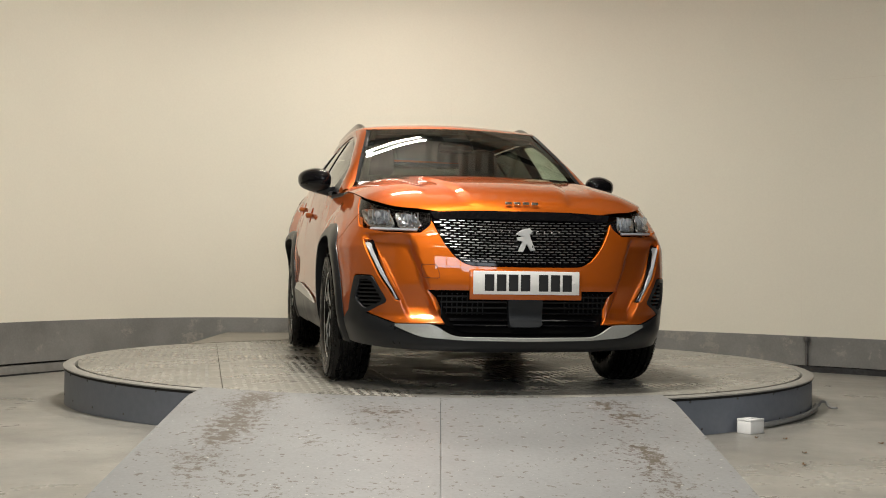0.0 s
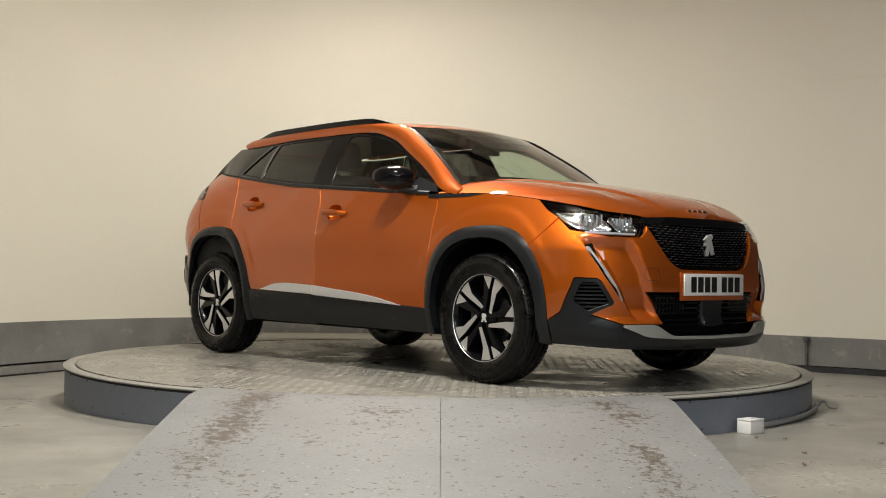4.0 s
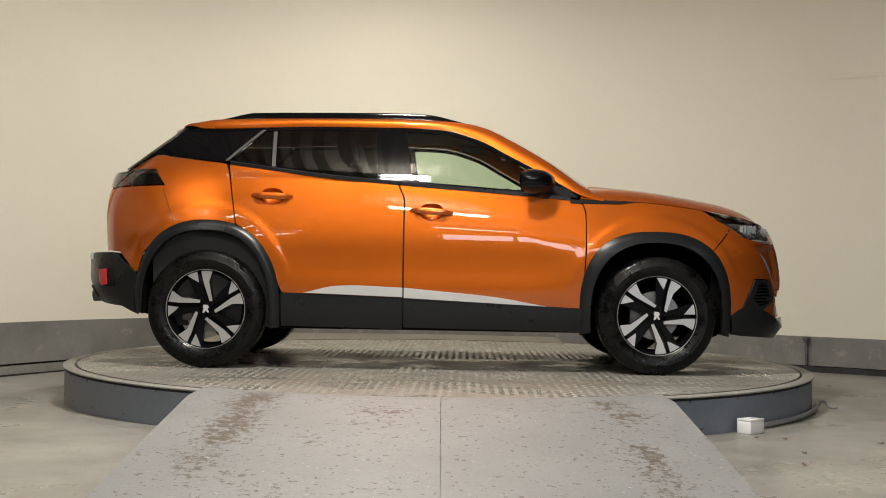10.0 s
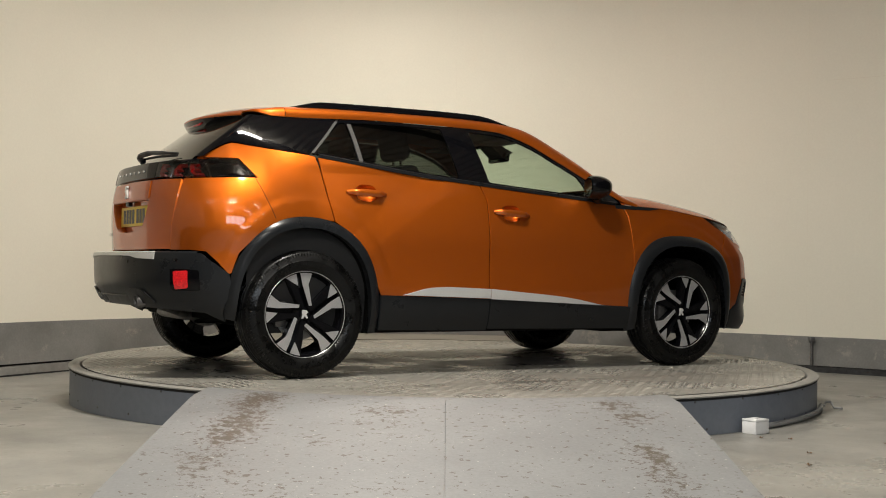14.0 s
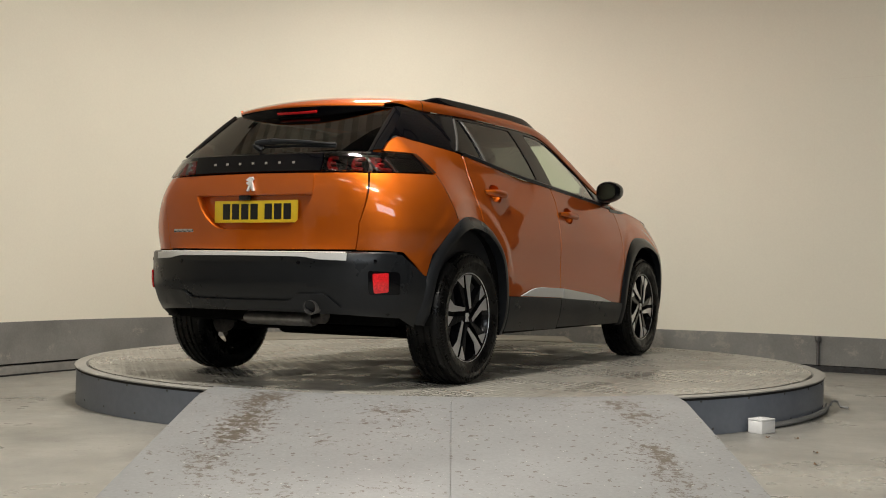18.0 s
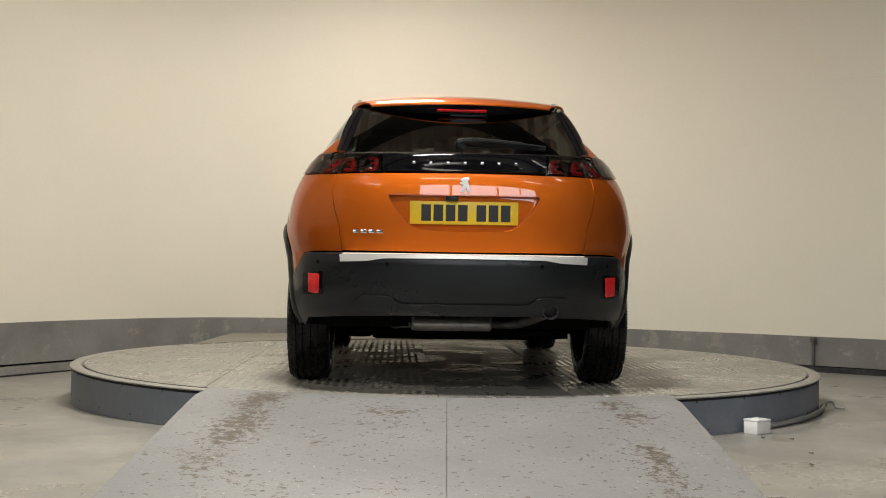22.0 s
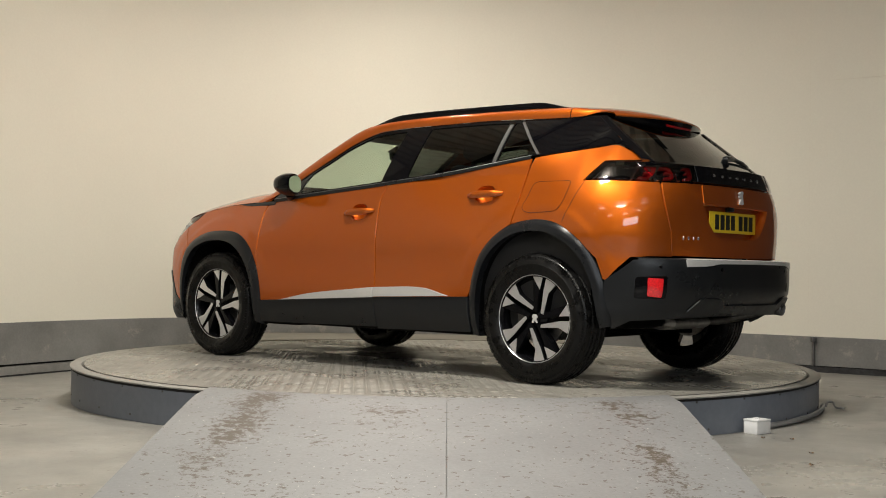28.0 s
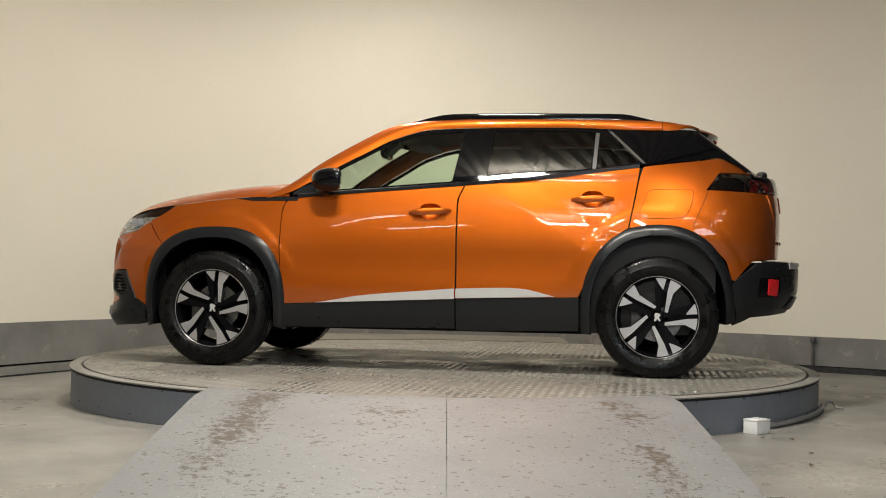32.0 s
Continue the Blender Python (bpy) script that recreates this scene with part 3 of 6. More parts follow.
        faces.append((k + 1, k, k + 3, k + 2))
    if side < 0:
        verts = [Vector((p.x, -p.y, p.z)) for p in verts]
        norms = [Vector((n.x, -n.y, n.z)) for n in norms]
        faces = [f[::-1] for f in faces]
    me = bpy.data.meshes.new(name)
    me.from_pydata(verts, [], faces)
    me.materials.append(material)
    me.shade_smooth()
    me.normals_split_custom_set_from_vertices(norms)
    ob = new(name, me)
    ob.parent = parent
    return tagged(ob, label, kind=kind)


def sheet(name, rows, material, parent, label="", side=1, thick=0.0, flip=False):
    """A smooth sheet through rows of points."""
    bm = bmesh.new()
    grid_faces(bm, [[(p.x, side * p.y, p.z) for p in r] for r in rows])
    bmesh.ops.recalc_face_normals(bm, faces=bm.faces)
    mid = sum((v.co for v in bm.verts), Vector()) / len(bm.verts)
    tot = sum((f.normal * f.calc_area() for f in bm.faces), Vector())
    if (tot.dot(mid - Vector((mid.x * 0.5, 0, 0.8))) < 0) != flip:
        bmesh.ops.reverse_faces(bm, faces=bm.faces)
    if thick:
        bmesh.ops.solidify(bm, geom=bm.faces[:], thickness=thick)
    return part(name, bm, material, parent, label)


def arch(cx, a, b, n, lo=-0.1, hi=math.pi + 0.1, k=28, z0=0.342):
    """Points of a wheel arch from its front foot over the top to its rear foot."""
    out = []
    for i in range(k + 1):
        t = lo + (hi - lo) * i / k
        c, s = math.cos(t), math.sin(t)
        out.append(Vector((cx + a * math.copysign(abs(c) ** (2 / n), c), z0 + b * math.copysign(abs(s) ** (2 / n), s))))
    return out


F_HUB, R_HUB = 1.3025, -1.3025
F_ARCH = (F_HUB - 0.01, 0.438, 0.484, 2.6)
R_ARCH = (R_HUB, 0.430, 0.517, 2.25)
F_WELL = (F_HUB - 0.005, 0.380, 0.420, 2.4)
R_WELL = (R_HUB, 0.376, 0.458, 2.3)
CLAD_TOP = pchip((-0.87, 0.444), (-0.17, 0.424), (0.87, 0.376))


def line(f, x0, x1, n=12):
    return [Vector((x0 + (x1 - x0) * i / n, f(x0 + (x1 - x0) * i / n))) for i in range(n + 1)]


def to_u(pts):
    return [Vector((u_x(p[0], p[1]), p[1])) for p in pts]

# ---------------------------------------------------------------- the car
car = thing("car", "metallic orange compact SUV with black cladding on a turntable", "car")


SEAM_DX, SEAM_Z = 0.088, 0.845
HANDLES = ((-0.128, 0.122, 0.931, 0.916), (-1.055, -0.812, 1.006, 0.999))


def cup_outline(h):
    xm, zm = (h[0] + h[1]) / 2, (h[2] + h[3]) / 2
    pw = lambda q, e: math.copysign(abs(q) ** e, q)
    return [Vector((xm + 0.064 * pw(math.cos(t), 0.75), zm + 0.047 * pw(math.sin(t), 0.8))) for t in [k * math.tau / 32 for k in range(32)]]


def build_body():
    for side in (1, -1):
        # front wing
        arc = [p for p in arch(*F_ARCH) if p.x < 1.60 and p.y > 0.385]
        arc = [p for p in arc if p.x < 1.595]
        top = line(Z_TOP, 0.85, 1.58, 14)
        pl = [Vector((0.875, 0.40)), Vector((0.893, 0.72)), Vector((0.893, 0.94)), Vector((0.87, 1.0))] + top + \
             [Vector((1.66, 0.90)), Vector((1.735, 0.862)), Vector((1.60, 0.70))] + arc
        panel("front_wing", rounded(to_u(pl)), body, M_PAINT, car, side=side, gap=0.0013, step=0.02)
        # black wedge below the bonnet edge
        pl = [(0.80, Z_TOP(0.8) - 0.004), (0.80, 0.985, 0.01), (1.09, 0.985, 0.02), (1.19, 0.998)]
        panel("wing_trim", rounded(pl), body, M_CLAD, car, "black wedge trim", side=side, lift=0.004, gap=0.0)
        # doors
        pl = [(-0.158, 0.50), (-0.158, 1.0, 0.03), (-0.195, 1.080)] + [tuple(p) for p in line(lambda x: Z_TOP(x) - 0.006, -0.15, 0.82, 12)] + \
             [(0.872, 0.985, 0.05), (0.889, 0.93, 0.05), (0.889, 0.72, 0.05), (0.868, 0.376)] + [tuple(p) for p in line(CLAD_TOP, 0.84, -0.158, 8)]
        door_f = panel("front_door", rounded(pl), body, M_PAINT, car, side=side, gap=0.0013, holes=(cup_outline(HANDLES[0]),))
        arc = [p for p in arch(*R_ARCH) if p.x > -1.13 and p.y > 0.45]
        pl = [(-0.165, CLAD_TOP(-0.165)), (-0.165, 1.0, 0.03), (-0.202, 1.078)] + [tuple(p) for p in line(lambda x: Z_TOP(x) - 0.006, -0.24, -1.198, 14)] + \
             [(-1.171, 1.02, 0.1)] + [(-1.135, 0.838)] + [tuple(p) for p in arc[::-1]] + [tuple(p) for p in line(CLAD_TOP, -0.86, -0.2, 6)]
        door_r = panel("rear_door", rounded(pl), body, M_PAINT, car, side=side, gap=0.0013, holes=(cup_outline(HANDLES[1]),), step=0.022)
        # quarter panel behind the rear door, round the corner to the tailgate
        arc = [p for p in arch(*R_ARCH) if p.x < -1.14 and p.y > 0.545]
        lampu = u_rear(0.6175, 1.05)
        pl = [Vector((-1.140, 0.838)), Vector((-1.176, 1.02)), Vector((-1.206, Z_TOP(-1.206) - 0.004))] + to_u(line(lambda x: Z_TOP(x) - 0.003, -1.25, -1.80, 18)) + \
             [Vector((u_x(-1.825, 1.165), 1.165)), Vector((u_x(-1.638, 1.161), 1.161)), Vector((u_x(-1.564, 1.06), 1.058)), Vector((lampu, 1.047)),
              Vector((u_rear(0.5985, 0.8), 0.8)), Vector((u_rear(0.5815, 0.672), 0.672))] + \
             [Vector((u_rear(y, z), z)) for y, z in ((0.70, 0.672), (0.77, 0.665))] + [Vector((u_x(-1.80, 0.615), 0.615)), Vector((u_x(-1.725, 0.55), 0.55))] + to_u(arc[::-1])
        panel("quarter_panel", rounded(pl), shell, M_PAINT, car, side=side, gap=0.0013, step=0.022)
        # seam from the lamp's tip down to the arch
        bm = bmesh.new()
        pts = []
        for k in range(13):
            x, z = -1.578 + SEAM_DX * k / 12, 1.058 + (SEAM_Z - 1.058) * k / 12
            p = shell(u_x(x, z), z)
            pts.append((p.x, side * (p.y + 0.0006), p.z))
        tube(bm, pts, 0.0013, 5)
        part("panel_seam", bm, M_GAPSHADE, car, smooth=False)
        # sill cladding, split at the door line
        for x0, x1, nm in ((0.868, -0.158, "front_sill"), (-0.165, -0.865, "rear_sill")):
            pl = [tuple(p) for p in line(CLAD_TOP, x0, x1, 8)] + [(x1, 0.30), (x1, 0.255), (x0, 0.245)]
            panel(nm, rounded(pl), body, M_CLAD, car, "black lower door cladding", side=side, lift=0.012, rim=0.03, gap=0.001)
        # silver strips along the doors
        for pts in ([(-0.162, 0.484, 0.008), (-0.45, 0.493, 0.05), (-0.574, 0.487, 0.05), (-0.735, 0.446), (-0.162, 0.428)],
                    [(-0.156, 0.484, 0.008), (0.273, 0.448, 0.1), (0.42, 0.432, 0.1), (0.664, 0.388), (-0.156, 0.424)]):
            panel("sill_strip", rounded(pts), body, M_SATIN, car, "satin silver strip", side=side, lift=0.019, rim=0.012, gap=0.001, dome=0.003)
        # wheel arch flares
        for nm, outer, inner, foot in (("front_arch_flare", F_ARCH, F_WELL, 0.27), ("rear_arch_flare", R_ARCH, R_WELL, 0.27)):
            end = math.pi + (0.03 if outer is R_ARCH else 0.16)
            o = arch(*outer, lo=-0.16, hi=end, k=40)
            i = arch(*inner, lo=-0.19, hi=end + 0.02, k=40)
            rows = []
            for k in range(6):
                t = k / 5
                row = []
                for a, b in zip(o, i):
                    p = a.lerp(b, t)
                    q = body(u_x(p.x, p.y), p.y)
                    q.y += 0.004 + 0.018 * math.sin(min(1.0, t * 1.6) * math.pi / 2)
                    row.append(q)
                rows.append(row)
            rows.insert(0, [Vector((p.x, p.y - 0.012, p.z)) for p in rows[0]])
            rows.append([Vector((p.x, p.y - 0.05, p.z)) for p in rows[-1]])
            sheet(nm, rows, M_CLAD, car, "black plastic wheel arch flare", side)
            # wheel well
            rows = []
            for y in (0.84, 0.76, 0.68, 0.58, 0.50):
                rows.append([Vector((p.x, y, p.y)) for p in i])
            sheet("wheel_liner", rows, M_LINER, car, "", side, flip=True)
            bm = bmesh.new()
            vs = [bm.verts.new((p.x, side * 0.50, p.y)) for p in i]
            bm.faces.new(vs)
            part("wheel_liner", bm, M_LINER, car, smooth=False)
    # bonnet
    rows = []
    for i in range(57):
        t = i / 56
        row = []
        for k in range(-36, 37):
            f = k / 36
            xx = 0.86 + (2.058 - 0.86) * t
            row.append((xx, f))
        rows.append(row)
    grid = []
    for r in rows:
        out = []
        for xx, f in r:
            e = hood_edge(round(xx, 3))
            ye = e.y - 0.004
            bow = 0.085 * (1 - f * f) * smoothstep(1.3, 0.86, xx)
            p = hood(min(xx + bow, 2.064), f * max(ye, 0.02))
            out.append(p)
        grid.append(out)
    lip = [Vector((p.x - 0.004, p.y, p.z - 0.02)) for p in grid[-1]]
    sheet("bonnet", grid + [lip], M_PAINT, car, "orange bonnet with raised outer ribs", thick=0.0)
    # roof
    grid = []
    for i in range(41):
        x = -1.32 + (0.292 + 1.32) * i / 40
        row = []
        for k in range(-14, 15):
            f = k / 14
            e = edge(x)
            bow = 0.10 * (1 - f * f) * smoothstep(-0.3, 0.292, x)
            z = e.z + (0.022 + 0.012 * smoothstep(-0.2, 0.292, x) + 0.014 * smoothstep(-0.4, -1.2, x)) * (1 - f * f)
            z -= 0.30 * bow * smoothstep(0.0, 0.292, x)
            row.append(Vector((x + bow, f * e.y, z)))
        grid.append(row)
    sheet("roof", grid, M_PAINT, car, "", thick=0.0)
    # windscreen
    grid = []
    for i in range(25):
        x = 0.297 + (0.90 - 0.297) * i / 24
        row = []
        for k in range(-12, 13):
            f = k / 12
            e = screen_edge(x)
            row.append(Vector((x + 0.10 * (1 - f * f), f * (e.y - 0.022), e.z + 0.004 + 0.012 * (1 - f * f) - 0.004)))
        grid.append(row)
    sheet("windscreen", grid, M_SCREEN, car, "clear raked windscreen with dark border")
    for side in (1, -1):
        # pillar and cantrail
        xs = [-1.32 + (1.0 + 1.32) * i / 60 for i in range(61)]
        rows = []
        for k in range(7):
            t = k / 6
            row = []
            for x in xs:
                a, b = glasshouse(x, WIN_TOP(x)), edge(x)
                a.y += 0.006
                p = a.lerp(b, t)
                n = Vector((0, b.z - a.z, -(b.y - a.y))).normalized()
                row.append(p + n * (0.014 * 4 * t * (1 - t)))
            rows.append(row)
        rows.insert(0, [p + Vector((0, -0.02, 0.0)) for p in rows[0]])
        sheet("roof_pillar", rows, M_PAINT, car, "orange cantrail and windscreen pillar", side)


def fr(*pts):
    """Points (y, z) of the nose as skin points; (y, z, r) rounds the corner."""
    return [(u_front(p[0], p[1]), *p[1:]) for p in pts]


def rr(*pts):
    return [(u_rear(p[0], p[1]), *p[1:]) for p in pts]


def sx(*pts):
    return [(u_x(p[0], p[1]), *p[1:]) for p in pts]


DRL = ((0.752, 0.732), (0.716, 0.730, 0.01), (0.645, 0.555), (0.585, 0.445), (0.612, 0.442, 0.01), (0.692, 0.565))
GRILLE_HALF = ((0.0, 0.872), (0.25, 0.871), (0.450, 0.862), (0.405, 0.750, 0.06), (0.335, 0.650, 0.08), (0.275, 0.615, 0.05), (0.0, 0.612))
INTAKE_HALF = ((0.0, 0.490), (0.475, 0.490), (0.385, 0.337, 0.03), (0.30, 0.300, 0.06), (0.0, 0.297))


def nose(u, z):
    """The front skin with its folded facet inboard of the lamp strips."""
    p = body(u, z)
    y = abs(p.y)
    inner = 0.56 - 0.10 * (0.72 - z) / 0.28
    outer = 0.735 - 0.150 * (0.73 - z) / 0.285
    if 0.34 < z < 0.78:
        k = smoothstep(inner - 0.030, inner + 0.012, y) * smoothstep(outer + 0.02, outer - 0.01, y) * smoothstep(0.78, 0.70, z) * smoothstep(0.34, 0.42, z)
        p = Vector((p.x - 0.040 * k, p.y * (1 - 0.02 * k), p.z))
    return p


def build_front():
    half = [(0.0, 0.608), (0.275, 0.611, 0.05), (0.338, 0.646, 0.08), (0.409, 0.750, 0.06), (0.446, 0.828), (0.455, 0.800, 0.02), (0.50, 0.766), (0.64, 0.765)]
    side = [(1.82, 0.798), (1.74, 0.858), (1.60, 0.70), (1.66, 0.60), (1.71, 0.47), (1.728, 0.345)]
    low = [(0.788, 0.563, 0.012), (0.716, 0.560, 0.02), (0.648, 0.437, 0.02), (0.735, 0.383), (0.61, 0.336), (0.387, 0.338), (0.478, 0.493), (0.0, 0.493)]
    a = fr(*half) + sx(*side) + sx((1.80, 0.392)) + fr(*low)
    b = [(2 * U_F - p[0], *p[1:]) for p in a[::-1]]
    drl = rounded(fr(*DRL), 0.02)
    drl2 = [Vector((2 * U_F - p.x, p.y)) for p in drl]
    bumper = panel("front_bumper", rounded(a[:-1] + [a[-1]] + b[1:-1], 0.03), nose, M_PAINT, car, "orange front bumper skin", step=0.018, holes=(drl, drl2), rim=0.03)
    # black chin and corner vents
    half = [(0.0, 0.258), (0.30, 0.262), (0.50, 0.270), (0.612, 0.318), (0.612, 0.332), (0.735, 0.380), (0.645, 0.437, 0.02), (0.716, 0.557, 0.02), (0.786, 0.560, 0.012)]
    low = [(1.802, 0.389), (1.732, 0.345), (1.735, 0.24), (1.80, 0.232)]
    a = fr(*half) + sx(*low) + fr((0.60, 0.215), (0.30, 0.205), (0.0, 0.203))
    b = [(2 * U_F - p[0], *p[1:]) for p in a[::-1]]
    vent = rounded(fr((0.772, 0.540, 0.012), (0.725, 0.540, 0.02), (0.668, 0.440, 0.02), (0.745, 0.400, 0.02), (0.785, 0.45, 0.02)), 0.02)
    vent2 = [Vector((2 * U_F - p.x, p.y)) for p in vent]
    chin = panel("front_chin", rounded(a + b[1:-1], 0.03), body, M_CLAD, car, "black grained lower bumper", lift=0.004, holes=(vent, vent2), rim=0.03, gap=0.001)
    half = ((0.0, 0.271), (0.35, 0.275, 0.05), (0.44, 0.333, 0.03), (0.61, 0.333), (0.612, 0.320), (0.50, 0.272, 0.04), (0.30, 0.262), (0.0, 0.259))
    pl = fr(*half)
    panel("skid_strip", rounded(pl + [(2 * U_F - p[0], *p[1:]) for p in pl[::-1]][1:-1], 0.03), body, M_SKID, car, "satin silver skid strip", lift=0.012, rim=0.02, dome=0.003, gap=0.001)
    # dark backing of the openings
    pl = sx((1.62, 0.24), (1.62, 0.70)) + fr((0.76, 0.86), (0.3, 0.87), (0.0, 0.872))
    pl2 = [(2 * U_F - p[0], p[1]) for p in pl[::-1]]
    panel("nose_liner", rounded(pl + pl2[1:], 0.05), body, M_LINER, car, "", lift=-0.055, step=0.06, gap=0)
    for side_ in (1, -1):
        for k in range(7):
            z = 0.415 + 0.019 * k
            pl = fr((0.655 if z < 0.45 else 0.655 + 0.055 * (z - 0.45) / 0.10, z), (0.795, z), (0.795, z + 0.008), (0.66 if z < 0.45 else 0.665 + 0.055 * (z - 0.45) / 0.10, z + 0.008))
            panel("vent_slat", rounded(pl, 0.03), body, M_CLAD, car, "", lift=-0.008, rim=0.02, gap=0, side=side_)
        # daytime lamp strip
        panel("lamp_strip", rounded(fr(*DRL), 0.02), nose, M_DRL, car, "frosted white lamp strip", lift=-0.006, gap=0.010, dome=0.006, side=side_, step=0.02)
        panel("lamp_strip_surround", rounded(fr(*DRL), 0.02), nose, M_GLOSSBLACK, car, "", lift=-0.014, gap=0.0, side=side_)
        # headlamp
        pl = sx((1.592, 0.952), (1.735, 0.863), (1.82, 0.802)) + fr((0.64, 0.769), (0.505, 0.770, 0.015), (0.440, 0.826), (0.452, 0.862)) + \
            [(u_x(x, Z_TOP(x)), Z_TOP(x) - 0.008) for x in (1.94, 1.86, 1.76, 1.67)]
        out = rounded(pl, 0.025)
        lens = panel("headlamp", out, body, M_LAMPGLASS, car, "clear headlamp with black inner bezel", side=side_, rim=0.01, gap=0.002, step=0.03)
        panel("lamp_bezel", out, body, M_GLOSSBLACK, lens, "", lift=-0.045, side=side_, gap=0.0, rim=0.0, step=0.03)
        for pts in (((0.748, 0.894, 0.03), (0.645, 0.886, 0.02), (0.622, 0.806, 0.015), (0.735, 0.814, 0.03)), ((0.612, 0.872, 0.02), (0.520, 0.858, 0.025), (0.498, 0.798, 0.015), (0.592, 0.800, 0.015))):
            panel("reflector_bowl", rounded(fr(*pts), 0.02), body, M_LAMPREF, lens, "bright lamp reflector", side=side_, lift=-0.016, dome=-0.026, gap=0, rim=0.01, step=0.012)
            y0, y1 = pts[2][0], pts[3][0]
            for q in range(6):
                yy = y0 + (y1 - y0) * (0.12 + 0.152 * q)
                zc = (pts[0][1] + pts[2][1]) / 2
                p = body(u_front(yy, zc), zc)
                bm = bmesh.new()
                box(bm, -0.024, -0.010 + 0.004 * (q % 2), -0.002, 0.002, -0.026 + 0.006 * (q % 3), 0.026 - 0.005 * (q % 2), 0.001)
                ob = part("reflector_rib", bm, M_LAMPRIB, lens, smooth=False)
                ob.matrix_basis = pose(p.x - 0.008, side_ * p.y, p.z, 0, 0, side_ * 22)
            yc, zc = (y0 + y1) / 2, (pts[0][1] + pts[2][1]) / 2 + 0.004
            p = body(u_front(yc, zc), zc)
            bm = bmesh.new()
            lathe(bm, [(0.0005, 0.006), (0.012, 0.005), (0.016, 0.0)], 16)
            ob = part("lamp_bulb", bm, M_DRL, lens)
            ob.matrix_basis = pose(p.x - 0.032, side_ * p.y, p.z, 0, 0, -90 + side_ * 20)
        pl = rounded(fr((0.73, 0.790), (0.52, 0.781), (0.515, 0.789), (0.725, 0.800)), 0.02)
        panel("lamp_sidelight", pl, body, M_DRL, lens, "white light bar", lift=-0.015, side=side_, gap=0)
    panel("tow_cover", rounded(fr((-0.50, 0.615, 0.01), (-0.43, 0.615, 0.01), (-0.41, 0.55, 0.02), (-0.495, 0.553, 0.02)), 0.02), nose, M_PAINT, car, "", lift=0.0015, rim=0.004, gap=0)
    ring = [nose(p.x, p.y) + Vector((0.0018, 0, 0)) for p in rounded(fr((-0.50, 0.615, 0.01), (-0.43, 0.615, 0.01), (-0.41, 0.55, 0.02), (-0.495, 0.553, 0.02)), 0.02)]
    bm = bmesh.new()
    tube(bm, ring + ring[:1], 0.0011, 5, cap=False)
    part("tow_cover_seam", bm, M_GAPSHADE, car, smooth=False)
    # upper grille
    pl = rounded(fr(*GRILLE_HALF) + [(2 * U_F - q[0], *q[1:]) for q in fr(*GRILLE_HALF)[::-1]][1:-1], 0.03)
    grille = panel("grille", pl, body, M_GLOSSBLACK, car, "black grille with rows of short chrome bars", lift=-0.022, gap=0.001, rim=0.02)
    pl = fr((0.0, 0.876), (0.25, 0.875), (0.449, 0.866), (0.43, 0.834), (0.25, 0.836), (0.0, 0.836))
    panel("grille_header", rounded(pl + [(2 * U_F - q[0], *q[1:]) for q in pl[::-1]][1:-1], 0.03), body, M_GLOSSBLACK, grille, "", lift=0.001, gap=0.0)
    bm = bmesh.new()
    gp = inset(pl2d_grille(), 0.010)
    rng = random.Random(8)
    fins = bmesh.new()
    for r in range(18):
        for k in range(-15, 16):
            y = (k + 0.5 * (r % 2)) * 0.0335 * (1 + 0.25 * abs(k) / 15)
            z = 0.618 + 0.0127 * r + 0.05 * y * y
            u = u_front(y, z)
            if not inside(gp, np.array([u]), np.array([z]))[0] or z > 0.834:
                continue
            if abs(y) < 0.050 and 0.672 < z < 0.795:
                continue
            c = body(u, z)
            a = math.atan2(body(u + 0.004, z).y - body(u - 0.004, z).y, body(u + 0.004, z).x - body(u - 0.004, z).x)
            m = pose(c.x - 0.012, c.y, c.z, 0, 0, math.degrees(a))
            w = (0.0135 + 0.0040 * abs(k) / 15) * rng.uniform(0.8, 1.08)
            h = 0.0016 * rng.uniform(0.7, 1.15)
            e = 0.0168 * (1 + 0.25 * abs(k) / 15)
            box(fins, e - 0.0012, e + 0.0012, -0.008, 0.009, -0.0055, 0.0055, 0.0, m)
            vs = [bm.verts.new(m @ Vector(q)) for q in ((-w, -0.002, -h), (w, -0.002, -h), (w, -0.002, h), (-w, -0.002, h),
                                                     (-0.95 * w, 0.009, -h), (0.95 * w, 0.009, -h), (0.95 * w, 0.006, h), (-0.95 * w, 0.006, h))]
            for f in ((4, 5, 6, 7), (0, 1, 5, 4), (3, 7, 6, 2), (0, 4, 7, 3), (1, 2, 6, 5)):
                bm.faces.new([vs[i] for i in f])
    bmesh.ops.recalc_face_normals(bm, faces=bm.faces)
    part("grille_pattern", bm, M_GRILLE, grille, "short chrome bars in staggered rows", smooth=False, kind="stuff")
    part("grille_fins", fins, M_GLOSSBLACK, grille, "black fins between the chrome bars", smooth=False, kind="stuff")
    for s in (1, -1):
        for k in range(3):
            z = 0.826 - 0.014 * k
            pl = fr((0.30, z), (0.44 - 0.008 * k, z), (0.44 - 0.008 * k, z + 0.005), (0.30, z + 0.005))
            panel("grille_wing", rounded(pl, 0.03), body, M_GLOSSBLACK, grille, "", lift=-0.006, gap=0, side=s)
    # emblem
    bm = bmesh.new()
